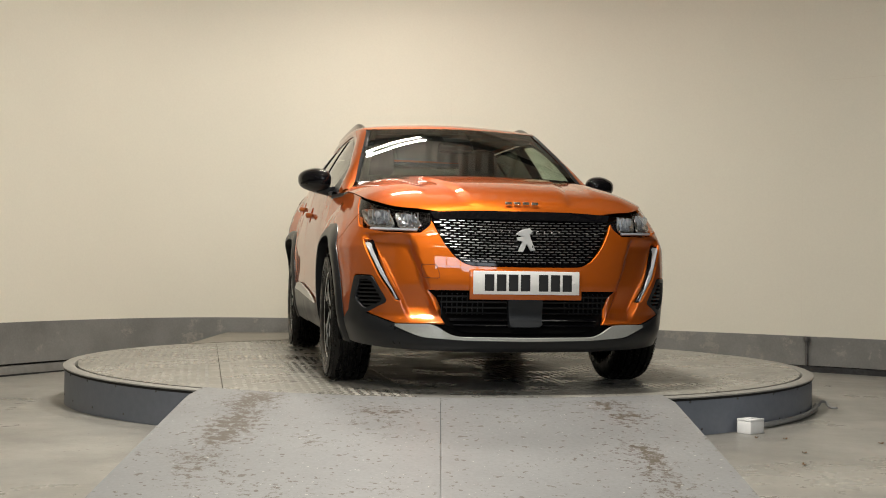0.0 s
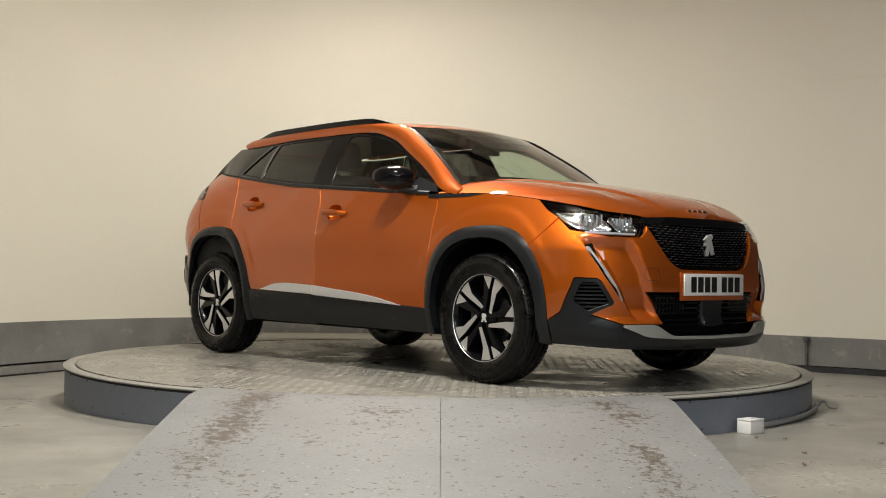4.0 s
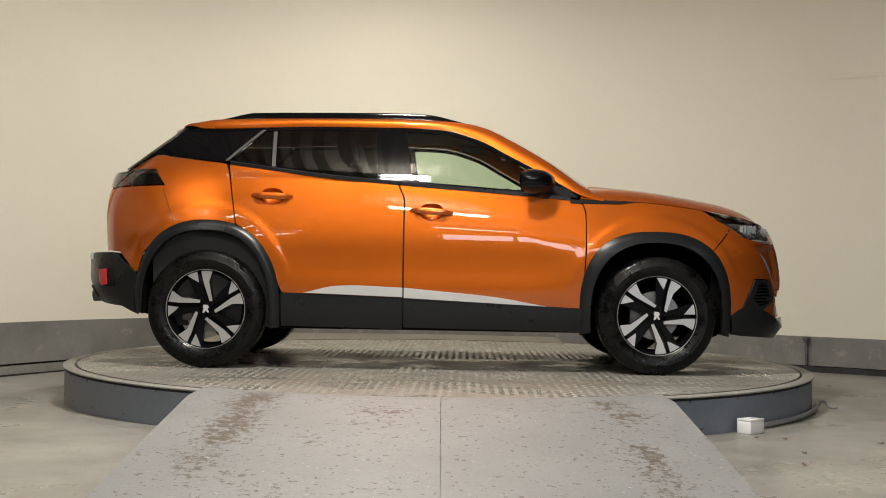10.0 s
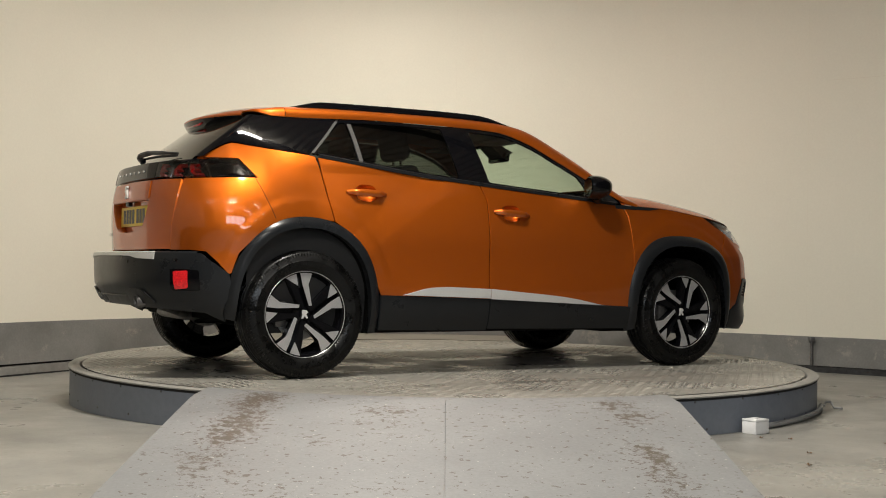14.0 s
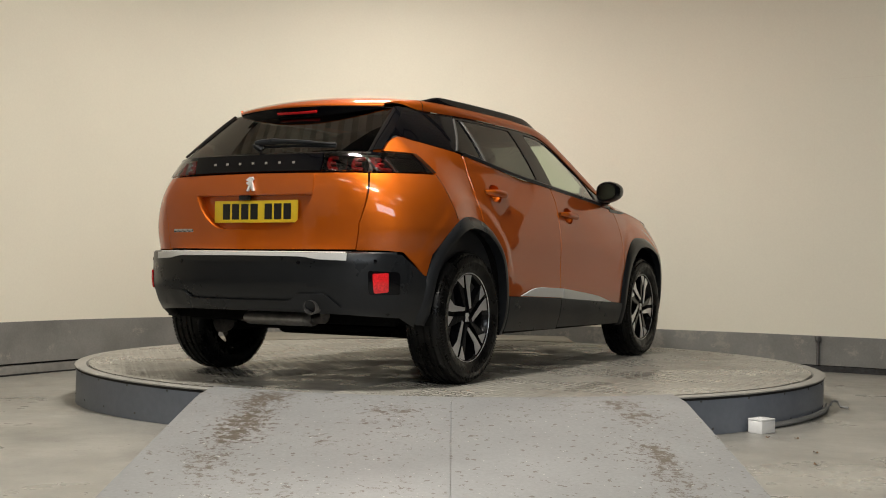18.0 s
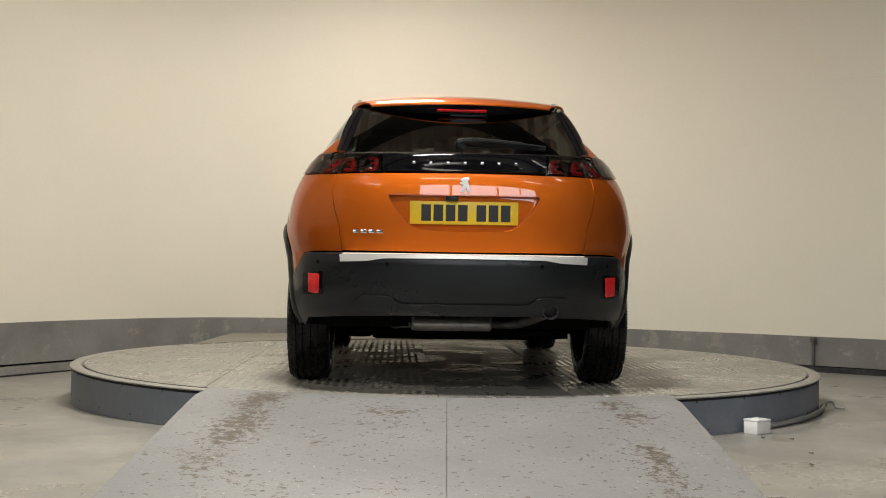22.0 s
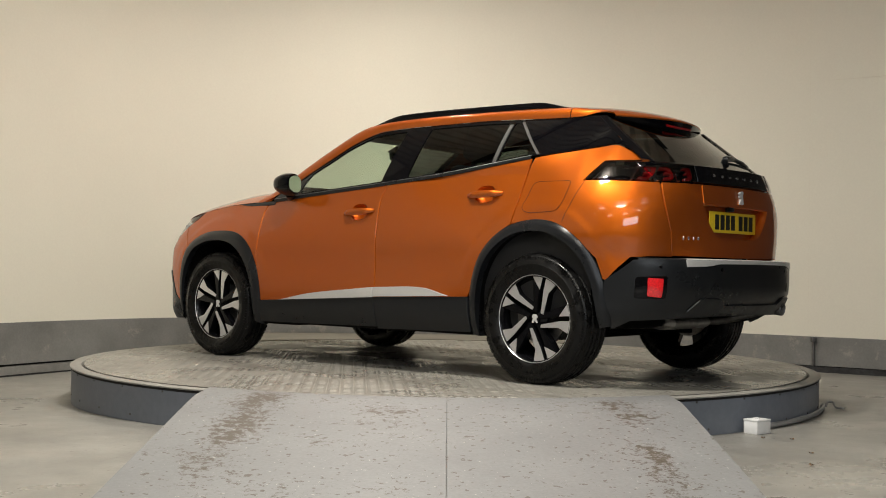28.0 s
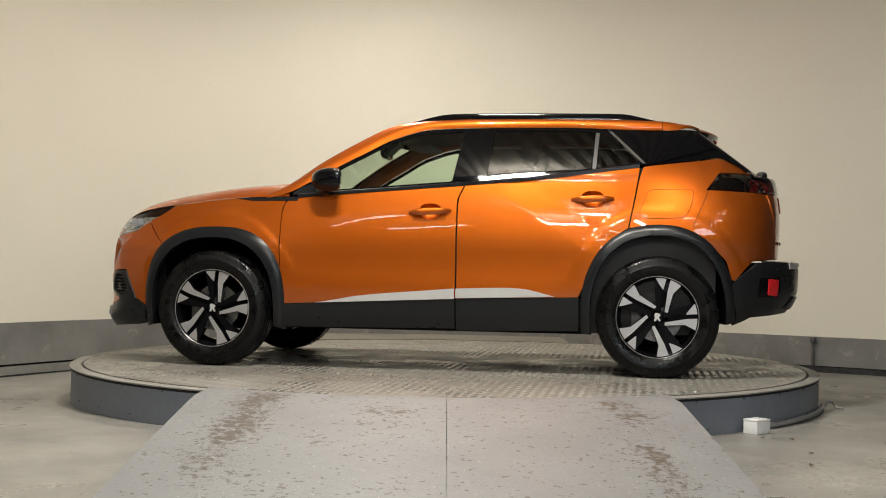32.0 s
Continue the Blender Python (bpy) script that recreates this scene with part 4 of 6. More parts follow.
    prism(bm, [(-0.012, 0.06), (0.030, 0.064), (0.044, 0.045), (0.026, 0.030), (0.034, 0.0), (0.052, -0.055), (0.026, -0.058), (0.006, -0.018), (-0.018, -0.060), (-0.046, -0.056), (-0.016, -0.004),
               (-0.044, 0.004), (-0.046, 0.020), (-0.018, 0.022), (-0.050, 0.038), (-0.030, 0.050)], -0.008, 0.008, bevel=0.003)
    ob = part("front_emblem", bm, M_SATIN, grille, "silver emblem shape", smooth=False)
    ob.matrix_basis = pose(2.103, 0, 0.735, 0, -5, 90) @ Matrix.Diagonal((0.88, 1, 0.9, 1))
    for k in range(4):
        bm = bmesh.new()
        box(bm, -0.004, 0.004, -0.0165, 0.0165, -0.008, 0.008, 0.002)
        ob = part("bonnet_badge_bar", bm, M_CHROME, car, "chrome badge bar")
        ob.matrix_basis = pose(2.028, -0.066 + 0.044 * k, 0.915, 0, -35)
    # lower intake
    pl = fr(*INTAKE_HALF)
    intake = panel("lower_intake", rounded(pl + [(2 * U_F - q[0], *q[1:]) for q in pl[::-1]][1:-1], 0.03), body, M_LINER, car, "black slatted lower intake", lift=-0.040, rim=0.03)
    for k in range(6):
        z = 0.330 + 0.026 * k
        w = 0.352 + 0.090 * (z - 0.337) / 0.153
        for s in (1, -1):
            pl = fr((0.085, z), (w, z), (w, z + 0.009), (0.085, z + 0.009))
            panel("intake_slat", rounded(pl, 0.04), body, M_GLOSSBLACK, intake, "", lift=-0.012, gap=0, rim=0.022, side=s)
    for s in (1, -1):
        for k in range(9):
            y = 0.20 + 0.025 * k
            pl = fr((y, 0.38), (y + 0.005, 0.38), (y + 0.005, 0.475), (y, 0.475))
            panel("intake_rib", rounded(pl, 0.05), body, M_CLAD, intake, "", lift=-0.028, gap=0, rim=0.01, side=s)
    pl = fr((0.0, 0.462), (0.085, 0.462, 0.01), (0.078, 0.325, 0.015), (0.0, 0.323))
    panel("sensor_cover", rounded(pl + [(2 * U_F - q[0], *q[1:]) for q in pl[::-1]][1:-1], 0.03), body, M_CLAD, intake, "matt black sensor cover", lift=0.004, rim=0.05, gap=0)
    # plate
    bm = bmesh.new()
    box(bm, -0.012, 0.004, -0.275, 0.275, 0.452, 0.595, 0.004)
    ob = part("plate_holder", bm, M_PAINT, car, "orange plate plinth")
    ob.matrix_basis = pose(2.133, 0, 0)
    build_plate("front_plate", M_WHITEPLATE, pose(2.142, 0, 0.533, 0, 0, 90), car, "white number plate with black bars")


def pl2d_grille():
    pl = fr(*GRILLE_HALF)
    return rounded(pl + [(2 * U_F - q[0], *q[1:]) for q in pl[::-1]][1:-1], 0.03)


def build_plate(name, material, m, parent, label):
    """A number plate facing -y in its own space, with plain bars for its characters."""
    bm = bmesh.new()
    box(bm, -0.26, 0.26, -0.004, 0.004, -0.0555, 0.0555, 0.003)
    pl = part(name, bm, material, parent, label)
    pl.matrix_basis = m @ pose(0, 0, 0, 0, 0, 0)
    x = -0.205
    for k in range(7):
        bm = bmesh.new()
        box(bm, x, x + 0.046, -0.0052, -0.0038, -0.0395, 0.0395, 0.0008)
        part("plate_bar", bm, M_INK, pl, smooth=False)
        x += 0.046 + 0.0125 + (0.030 if k == 3 else 0)
    for s in (-1, 1):
        bm = bmesh.new()
        lathe(bm, [(0.0005, -0.0062), (0.004, -0.0058), (0.0055, -0.004)], 12)
        ob = part("plate_screw", bm, material, pl)
        ob.matrix_basis = pose(s * 0.235, 0, 0)


def folded(u, z):
    """The tailgate's skin, which turns in below a slanting fold towards each lamp."""
    p = body(u, z)
    s = (abs(p.y) - (0.385 + 0.95 * (1.045 - z))) * 0.72
    return Vector((p.x - 0.05 * min(max(s, 0.0), 0.12), p.y, p.z))


def build_rear():
    # tailgate
    rec = ((0.0, 0.942), (0.362, 0.942, 0.008), (0.310, 0.846, 0.08), (0.225, 0.776, 0.05), (0.0, 0.772))
    half = [(0.0, 1.052), (0.616, 1.047), (0.597, 0.80), (0.580, 0.675), (0.0, 0.672)]
    a = rr(*half)
    outer = rounded(a + [(2 * U_R - p[0], *p[1:]) for p in a[::-1]][1:-1], 0.03)
    h = rr(*rec)
    hole = rounded(h + [(2 * U_R - p[0], *p[1:]) for p in h[::-1]][1:-1], 0.03)
    gate = panel("tailgate", outer, folded, M_PAINT, car, "orange tailgate with plate recess", holes=(hole,), rim=0.05)
    panel("plate_recess", hole, body, M_PAINT, gate, "", lift=-0.047, gap=-0.004, rim=0.0)
    s = rr((0.0, 1.046), (0.362, 1.044, 0.01), (0.362, 0.948, 0.008), (0.0, 0.946))
    panel("grip_panel", rounded(s + [(2 * U_R - p[0], *p[1:]) for p in s[::-1]][1:-1], 0.03), body, M_PAINT, gate, "", lift=0.006, gap=0.0, rim=0.02)
    bm = bmesh.new()
    box(bm, -0.012, 0.012, -0.03, 0.03, -0.012, 0.012, 0.003)
    ob = part("reversing_camera", bm, M_CLAD, gate, "small black camera")
    ob.matrix_basis = pose(-2.002, 0.06, 0.932)
    build_plate("rear_plate", M_YELLOWPLATE, pose(-1.989, 0, 0.862, 0, 0, -90), gate, "yellow number plate with black bars")
    bm = bmesh.new()
    prism(bm, [(-0.010, 0.045), (0.022, 0.048), (0.033, 0.034), (0.020, 0.022), (0.026, 0.0), (0.039, -0.041), (0.020, -0.044), (0.005, -0.014), (-0.014, -0.045), (-0.035, -0.042), (-0.012, -0.003),
               (-0.033, 0.003), (-0.035, 0.015), (-0.014, 0.017), (-0.038, 0.028), (-0.023, 0.038)], -0.006, 0.006, bevel=0.002)
    ob = part("rear_emblem", bm, M_SATIN, gate, "silver emblem shape", smooth=False)
    ob.matrix_basis = pose(-2.034, 0, 0.995, 0, 0, -90) @ Matrix.Diagonal((0.68, 1, 0.78, 1))
    for k in range(4):
        bm = bmesh.new()
        box(bm, -0.003, 0.003, -0.0165, 0.0165, -0.009, 0.009, 0.002)
        ob = part("model_badge_bar", bm, M_CHROME, gate, "chrome badge bar")
        y = 0.515 - k * 0.038
        p = body(u_rear(y, 0.768), 0.768)
        ob.matrix_basis = pose(p.x - 0.002, y, 0.768, 0, 0, 16)
    # light band
    c = rr((0.0, 1.143), (0.39, 1.143), (0.39, 1.056), (0.0, 1.058))
    band = panel("light_band", rounded(c + [(2 * U_R - p[0], *p[1:]) for p in c[::-1]][1:-1], 0.03), body, M_GLOSSBLACK, car, "gloss black band between the rear lamps", rim=0.03, lift=0.006)
    for k in range(7):
        bm = bmesh.new()
        box(bm, -0.002, 0.002, -0.008, 0.008, -0.0065, 0.0065, 0.0012)
        y = 0.245 - k * 0.0815
        ob = part("band_letter_bar", bm, M_CHROME, band, "small chrome bar")
        p = body(u_rear(y, 1.10), 1.10)
        ob.matrix_basis = pose(p.x - 0.008, y, 1.10, 0, 0, 0)
    for side in (1, -1):
        inner = rounded(rr((0.395, 1.143), (0.395, 1.056), (0.622, 1.051), (0.632, 1.151)), 0.025)
        outer = rounded(rr((0.640, 1.152), (0.630, 1.051)) + sx((-1.574, 1.062, 0.01), (-1.640, 1.156, 0.01), (-1.80, 1.161)), 0.025)
        for nm, pl in (("tail_lamp_inner", inner), ("tail_lamp_outer", outer)):
            lamp = panel(nm, pl, body, M_SMOKED, car, "smoked rear lamp with red bars", side=side, rim=0.01, lift=0.008, dome=0.004)
            panel("lamp_housing", pl, body, M_GLOSSBLACK, lamp, "", side=side, lift=-0.030, rim=0.0)
        # red claws and silver fins
        def claw(f):
            """A bracket with two prongs; f turns (across, z) into a point of the skin."""
            pts = ((0.0, 1.132), (0.032, 1.131), (0.034, 1.123), (0.010, 1.122), (0.004, 1.104), (0.026, 1.103), (0.028, 1.096), (0.004, 1.095), (0.009, 1.078), (0.036, 1.077), (0.040, 1.068), (0.002, 1.068), (-0.006, 1.080), (-0.008, 1.100), (-0.005, 1.122))
            return rounded([f(q, z) for q, z in pts], 0.02)
        for y in (0.425, 0.540):
            panel("lamp_claw", claw(lambda q, z: (u_rear(y + 1.15 * q, z), z)), body, M_REDDEEP, lamp, "red light bracket", side=side, lift=-0.006, rim=0.02, gap=0, step=0.02)
            pl = rounded(rr((y + 0.052, 1.136), (y + 0.078, 1.136), (y + 0.084, 1.064), (y + 0.068, 1.064)), 0.02)
            panel("lamp_fin", pl, body, M_LAMPREF, lamp, "", side=side, lift=-0.014, rim=0.018, gap=0, step=0.02)
        panel("lamp_claw", claw(lambda q, z: (u_x(-1.862 + 1.15 * q, z), z)), body, M_REDDEEP, lamp, "red light bracket", side=side, lift=-0.006, rim=0.02, gap=0, step=0.02)
        for x in (-1.876, -1.80):
            pl = rounded(sx((x, 1.136), (x + 0.009, 1.136), (x + 0.012, 1.066), (x + 0.003, 1.066)), 0.02)
            panel("lamp_fin", pl, body, M_LAMPREF, lamp, "", side=side, lift=-0.008, rim=0.018, gap=0)
        pl = rounded(sx((-1.73, 1.135), (-1.64, 1.13), (-1.63, 1.085), (-1.72, 1.075)), 0.02)
        panel("lamp_indicator", pl, body, M_GLOSSBLACK, lamp, "black lamp tip", side=side, lift=-0.012, rim=0.02, gap=0)
    # bumper
    half = [(0.0, 0.657), (0.58, 0.657), (0.70, 0.657), (0.77, 0.655)]
    a = rr(*half) + sx((-1.80, 0.612), (-1.718, 0.552), (-1.697, 0.47), (-1.71, 0.305)) + rr((0.74, 0.352), (0.55, 0.368), (0.30, 0.376), (0.0, 0.376))
    bumper = panel("rear_bumper", rounded(a + [(2 * U_R - p[0], *p[1:]) for p in a[::-1]][1:-1], 0.03), body, M_CLAD, car, "black grained rear bumper", lift=0.008, rim=0.04, gap=0.001)
    for nm, y0, y1, mt in (("bumper_ledge", -0.575, 0.575, M_SATIN), ("ledge_end", 0.577, 0.76, M_CLAD), ("ledge_end", -0.76, -0.577, M_CLAD)):
        out, mid, inn = [], [], []
        for k in range(25):
            y = y0 + (y1 - y0) * k / 24
            p = body(u_rear(y, 0.655), 0.655)
            q = shell(u_rear(y, 0.70), 0.672)
            n = Vector((-1, 0.35 * y, 0)).normalized() * 0.008
            out.append(p + n)
            mid.append((p + n).lerp(q, 0.2) + Vector((0, 0, 0.006)))
            inn.append(Vector((q.x + 0.015, q.y * 0.985, 0.666)))
        sheet(nm, [out, mid, inn], mt, bumper, "satin silver ledge" if mt is M_SATIN else "")
    half = ((0.0, 0.654), (0.583, 0.654), (0.580, 0.622), (0.45, 0.627, 0.03), (0.38, 0.640, 0.03), (0.0, 0.642))
    a = rr(*half)
    panel("bumper_strip", rounded(a + [(2 * U_R - p[0], *p[1:]) for p in a[::-1]][1:-1], 0.03), body, M_SATIN, bumper, "satin silver strip", lift=0.013, gap=0, rim=0.008, dome=0.002)
    half = ((0.0, 0.432), (0.30, 0.434, 0.02), (0.345, 0.468, 0.02), (0.485, 0.470, 0.02), (0.545, 0.398, 0.02), (0.0, 0.394))
    a = rr(*half)
    panel("diffuser", rounded(a + [(2 * U_R - p[0], *p[1:]) for p in a[::-1]][1:-1], 0.03), body, M_CLAD, bumper, "", lift=0.018, gap=0, rim=0.015, dome=0.004)
    for side in (1, -1):
        pl = rounded(rr((0.665, 0.575, 0.01), (0.765, 0.570, 0.02), (0.765, 0.465, 0.02), (0.665, 0.465, 0.01)), 0.02)
        panel("reflector_pocket", pl, body, M_GLOSSBLACK, bumper, "", lift=0.010, gap=0, rim=0.004, side=side)
        pl = rounded(rr((0.680, 0.562, 0.008), (0.732, 0.566, 0.008), (0.730, 0.478, 0.008), (0.682, 0.472, 0.008)), 0.02)
        panel("rear_reflector", pl, body, M_RED, bumper, "red reflector", lift=0.016, gap=0, rim=0.008, side=side, dome=0.004)
        for y, z in ((0.69, 0.62), (0.36, 0.61)):
            p = body(u_rear(y, z), z)
            bm = bmesh.new()
            lathe(bm, [(0.0005, 0.010), (0.009, 0.009), (0.011, 0.004)], 14)
            ob = part("parking_sensor", bm, M_GLOSSBLACK, bumper)
            ob.matrix_basis = pose(p.x, side * p.y, p.z, 0, 0, 90 - side * (25 if y > 0.5 else 10))
    pl = rounded(rr((-0.455, 0.545, 0.01), (-0.405, 0.545, 0.01), (-0.405, 0.495, 0.01), (-0.455, 0.495, 0.01)), 0.02)
    panel("tow_cover", pl, body, M_CLAD, bumper, "", lift=0.0095, gap=0, rim=0.004)
    # exhaust
    bm = bmesh.new()
    lathe(bm, [(0.030, -0.14), (0.036, -0.13), (0.037, 0.0), (0.034, 0.004), (0.031, 0.0), (0.030, -0.10)], 24)
    ob = part("tailpipe", bm, M_STEEL, car, "round steel tailpipe")
    ob.matrix_basis = pose(-2.085, -0.410, 0.398, -6, 0, 90)
    bm = bmesh.new()
    lathe(bm, [(0.001, -0.20), (0.05, -0.20), (0.062, -0.19), (0.064, 0.0), (0.062, 0.19), (0.05, 0.20), (0.001, 0.20)], 24)
    for v in bm.verts:
        v.co.x *= 1.35
        v.co.z *= 0.62
    ob = part("silencer", bm, M_SILENCER, car, "dull steel silencer box")
    ob.matrix_basis = pose(-1.70, 0.04, 0.322)
    bm = bmesh.new()
    tube(bm, spline([(-1.70, -0.16, 0.322), (-1.78, -0.28, 0.328), (-1.92, -0.38, 0.37), (-1.99, -0.41, 0.395)], 6), 0.024, 10)
    tube(bm, spline([(-1.70, 0.24, 0.322), (-1.66, 0.32, 0.315), (-1.4, 0.30, 0.30), (-0.6, 0.1, 0.24), (0.5, 0.05, 0.22)], 6), 0.024, 8)
    part("exhaust_pipe", bm, M_STEEL, car, "dull steel exhaust pipe")
    # rear axle beam, springs
    bm = bmesh.new()
    tube(bm, [(-1.30, -0.62, 0.30), (-1.22, -0.4, 0.29), (-1.22, 0.4, 0.29), (-1.30, 0.62, 0.30)], 0.045, 10)
    for s in (1, -1):
        tube(bm, [(-1.30, s * 0.60, 0.31), (-0.85, s * 0.55, 0.32)], 0.04, 8)
        tube(bm, [(-1.38, s * 0.52, 0.235), (-1.38, s * 0.52, 0.27)], 0.075, 14)
        tube(bm, [(-1.38, s * 0.52, 0.27), (-1.38, s * 0.52, 0.50)], 0.05, 10)
    part("rear_axle", bm, M_LINER, car, "dark axle beam")


def build_glass():
    for side in (1, -1):
        q_back = [(-1.492, 1.422), (-1.64, 1.302), (-1.798, 1.174)]
        pl = [(-1.237, Z_TOP(-1.237) + 0.003), (-1.13, 1.31, 0.3), (-1.015, WIN_TOP(-1.015) - 0.002)] + [(p.x, p.y - 0.002) for p in line(WIN_TOP, -1.08, -1.48, 10)] + q_back + \
             [(p.x, p.y + 0.003) for p in line(Z_TOP, -1.78, -1.26, 18)]
        quarter = panel("quarter_glass", rounded(pl, 0.03), glasshouse, M_GLOSSBLACK, car, "dark quarter glass and black rear pillar", side=side, step=0.05)
        # black surround with the door windows cut out
        belt = [(p.x, p.y + 0.012) for p in line(Z_TOP, -1.227, 0.80, 22)]
        top = [(p.x, p.y - 0.001) for p in line(WIN_TOP, 0.86, -1.002, 26)]
        small = [(-1.195, Z_TOP(-1.195) + 0.026), (-1.11, 1.315, 0.3), (-1.003, WIN_TOP(-1.003) - 0.022, 0.01), (-0.968, WIN_TOP(-0.968) - 0.020, 0.008), (-0.958, Z_TOP(-0.958) + 0.026, 0.005)]
        rear = [(-0.918, Z_TOP(-0.918) + 0.026, 0.008), (-0.933, WIN_TOP(-0.933) - 0.020, 0.01)] + [(p.x, p.y - 0.020) for p in line(WIN_TOP, -0.88, -0.38, 6)] + \
               [(-0.350, WIN_TOP(-0.35) - 0.020, 0.01), (-0.320, Z_TOP(-0.32) + 0.026, 0.01)] + [(p.x, p.y + 0.026) for p in line(Z_TOP, -0.38, -0.84, 5)]
        front = [(-0.118, Z_TOP(-0.118) + 0.026, 0.01), (-0.165, WIN_TOP(-0.165) - 0.022, 0.02)] + [(p.x, p.y - 0.022) for p in line(WIN_TOP, -0.12, 0.58, 14)] + \
                [(0.615, Z_TOP(0.615) + 0.085, 0.03), (0.585, Z_TOP(0.585) + 0.026, 0.01)] + [(p.x, p.y + 0.026) for p in line(Z_TOP, 0.5, -0.05, 6)]
        wins = [rounded(w, 0.04) for w in (small, rear, front)]
        frame_ = panel("window_surround", rounded(belt + top, 0.03), glasshouse, M_GLOSSBLACK, car, "gloss black window surround", side=side, holes=wins, rim=0.012, gap=0.001, step=0.05)
        for nm, w, mt in (("rear_quarter_window", wins[0], M_PRIVACY), ("rear_door_window", wins[1], M_PRIVACY), ("front_door_window", wins[2], M_GLASS)):
            panel(nm, w, glasshouse, mt, car, "privacy tinted side window" if mt is M_PRIVACY else "clear side window", side=side, lift=-0.005, rim=0.004, gap=0.0, step=0.05).visible_shadow = False
        # rubber belt line along the door tops
        rows = []
        xs = [-1.195 + 2.0 * i / 30 for i in range(31)]
        for dy, dz in ((0.004, -0.008), (0.010, -0.006), (0.010, 0.010), (0.0, 0.016), (-0.01, 0.016)):
            rows.append([Vector((x, Y_TOP(x) + dy - 0.004, Z_TOP(x) + dz)) for x in xs])
        sheet("belt_moulding", rows, M_CLAD, car, "matt black belt moulding", side)
        # bright divider in the rear door and by the quarter glass
        for a, b, w in (((-0.9375, 1.18), (-0.951, 1.40), 0.011), ((-1.220, 1.213), (-1.024, 1.41), 0.009)):
            pl = rounded([(a[0] - w, a[1]), (a[0] + w, a[1]), (b[0] + w, b[1]), (b[0] - w, b[1])], 0.03)
            panel("window_divider", pl, glasshouse, M_DIVIDER, car, "grey window divider", side=side, lift=0.004, rim=0.008, gap=0)
        # corner filler at the mirror
        pl = rounded([(0.60, Z_TOP(0.6) + 0.014), (0.635, Z_TOP(0.6) + 0.09, 0.02), (0.80, WIN_TOP(0.80) - 0.004), (0.845, Z_TOP(0.84) + 0.01)], 0.03)
        panel("mirror_base", pl, glasshouse, M_CLAD, car, "", side=side, lift=0.003, rim=0.01, gap=0)
        # rear pillar edge to the rear glass
        rows = []
        n = 12
        for i in range(n + 1):
            t = i / n
            a = glasshouse(-1.798 + 0.306 * t, 1.172 + 0.250 * t)
            b = Vector((-1.838 + 0.325 * t, 0.572 - 0.070 * t, 1.158 + 0.255 * t))
            rows.append([a, a.lerp(b, 0.33) + Vector((-0.014, 0.004, 0.003)), a.lerp(b, 0.66) + Vector((-0.020, 0.004, 0.004)), b + Vector((-0.012, 0, 0))])
        sheet("rear_pillar_cap", rows, M_GLOSSBLACK, car, "gloss black pillar cap", side)
    # rear glass
    grid, shelf = [], []
    for i in range(13):
        t = i / 12
        row = []
        for k in range(-12, 13):
            f = k / 12
            e = Vector((-1.845 + 0.325 * t, 0.574 - 0.070 * t, 1.158 + 0.255 * t))
            row.append(Vector((e.x - (0.085 - 0.02 * t) * (1 - f * f), f * e.y, e.z + 0.012 * t * (1 - f * f))))
        grid.append(row)
    sheet("rear_window", grid, M_PRIVACY, car, "dark tinted raked rear window")
    lo = grid[0]
    back = [Vector((body(u_rear(p.y * 1.10, 1.12), 1.143).x, p.y * 1.10, 1.145)) for p in lo]
    sheet("tailgate_shelf", [lo, [p.lerp(q, 0.5) + Vector((0, 0, 0.004)) for p, q in zip(lo, back)], back, [Vector((p.x, p.y, 1.13)) for p in back]], M_GLOSSBLACK, car, "")
    # spoiler
    top, under = [], []
    for i in range(13):
        t = i / 12
        row = []
        for k in range(-14, 15):
            f = k / 14
            e = edge(-1.323 - 0.212 * t)
            y = f * (e.y - 0.055 * t * t)
            row.append(Vector((e.x - 0.135 * t * (1 - f * f), y, e.z + (0.036 - 0.034 * t * t) * (1 - f * f) - 0.004 * t)))
        top.append(row)
    lip = [p + Vector((-0.002, 0, -0.011)) for p in top[-1]]
    spoiler = sheet("roof_spoiler", top + [[p + Vector((-0.004, 0, -0.005)) for p in top[-1]], lip], M_PAINT, car, "orange roof spoiler")
    face = [p + Vector((0.028, 0, -0.048 + 0.012 * abs(p.y / 0.5) ** 3)) for p in lip]
    rows = [lip, face]
    for t in (0.5, 1.0):
        rows.append([p.lerp(q, t) + Vector((0.02 * math.sin(t * math.pi), 0, 0)) for p, q in zip(face, [Vector((-1.535 - 0.068 * (1 - (k / 14) ** 2), k / 14 * 0.508, 1.398 + 0.012 * (1 - (k / 14) ** 2))) for k in range(-14, 15)])])
    sheet("spoiler_underside", rows, M_GLOSSBLACK, spoiler, "gloss black underside")
    for side in (1, -1):
        rows = []
        for k in range(6):
            t = k / 5
            row = []
            for i in range(13):
                x = -1.323 - 0.212 * i / 12
                g, b_ = glasshouse(max(x, -1.50), WIN_TOP(max(x, -1.50))), edge(x)
                g.x = x
                g.y = min(g.y + 0.006, b_.y + 0.03)
                b_.y -= 0.055 * (i / 12) ** 2
                b_.z -= 0.004 * i / 12
                s_ = 1 - 0.98 * smoothstep(4, 12, i)
                a_ = b_.lerp(g, s_)
                p = a_.lerp(b_, t)
                row.append(p + Vector((0, 0.5, 0.5)).normalized() * (0.012 * 4 * t * (1 - t)))
            rows.append(row)
        sheet("spoiler_side", rows, M_PAINT, spoiler, "", side)
    bm = bmesh.new()
    box(bm, -0.008, 0.008, -0.125, 0.125, -0.006, 0.006, 0.002)
    ob = part("brake_lamp", bm, M_REDDEEP, spoiler, "long red high brake lamp")
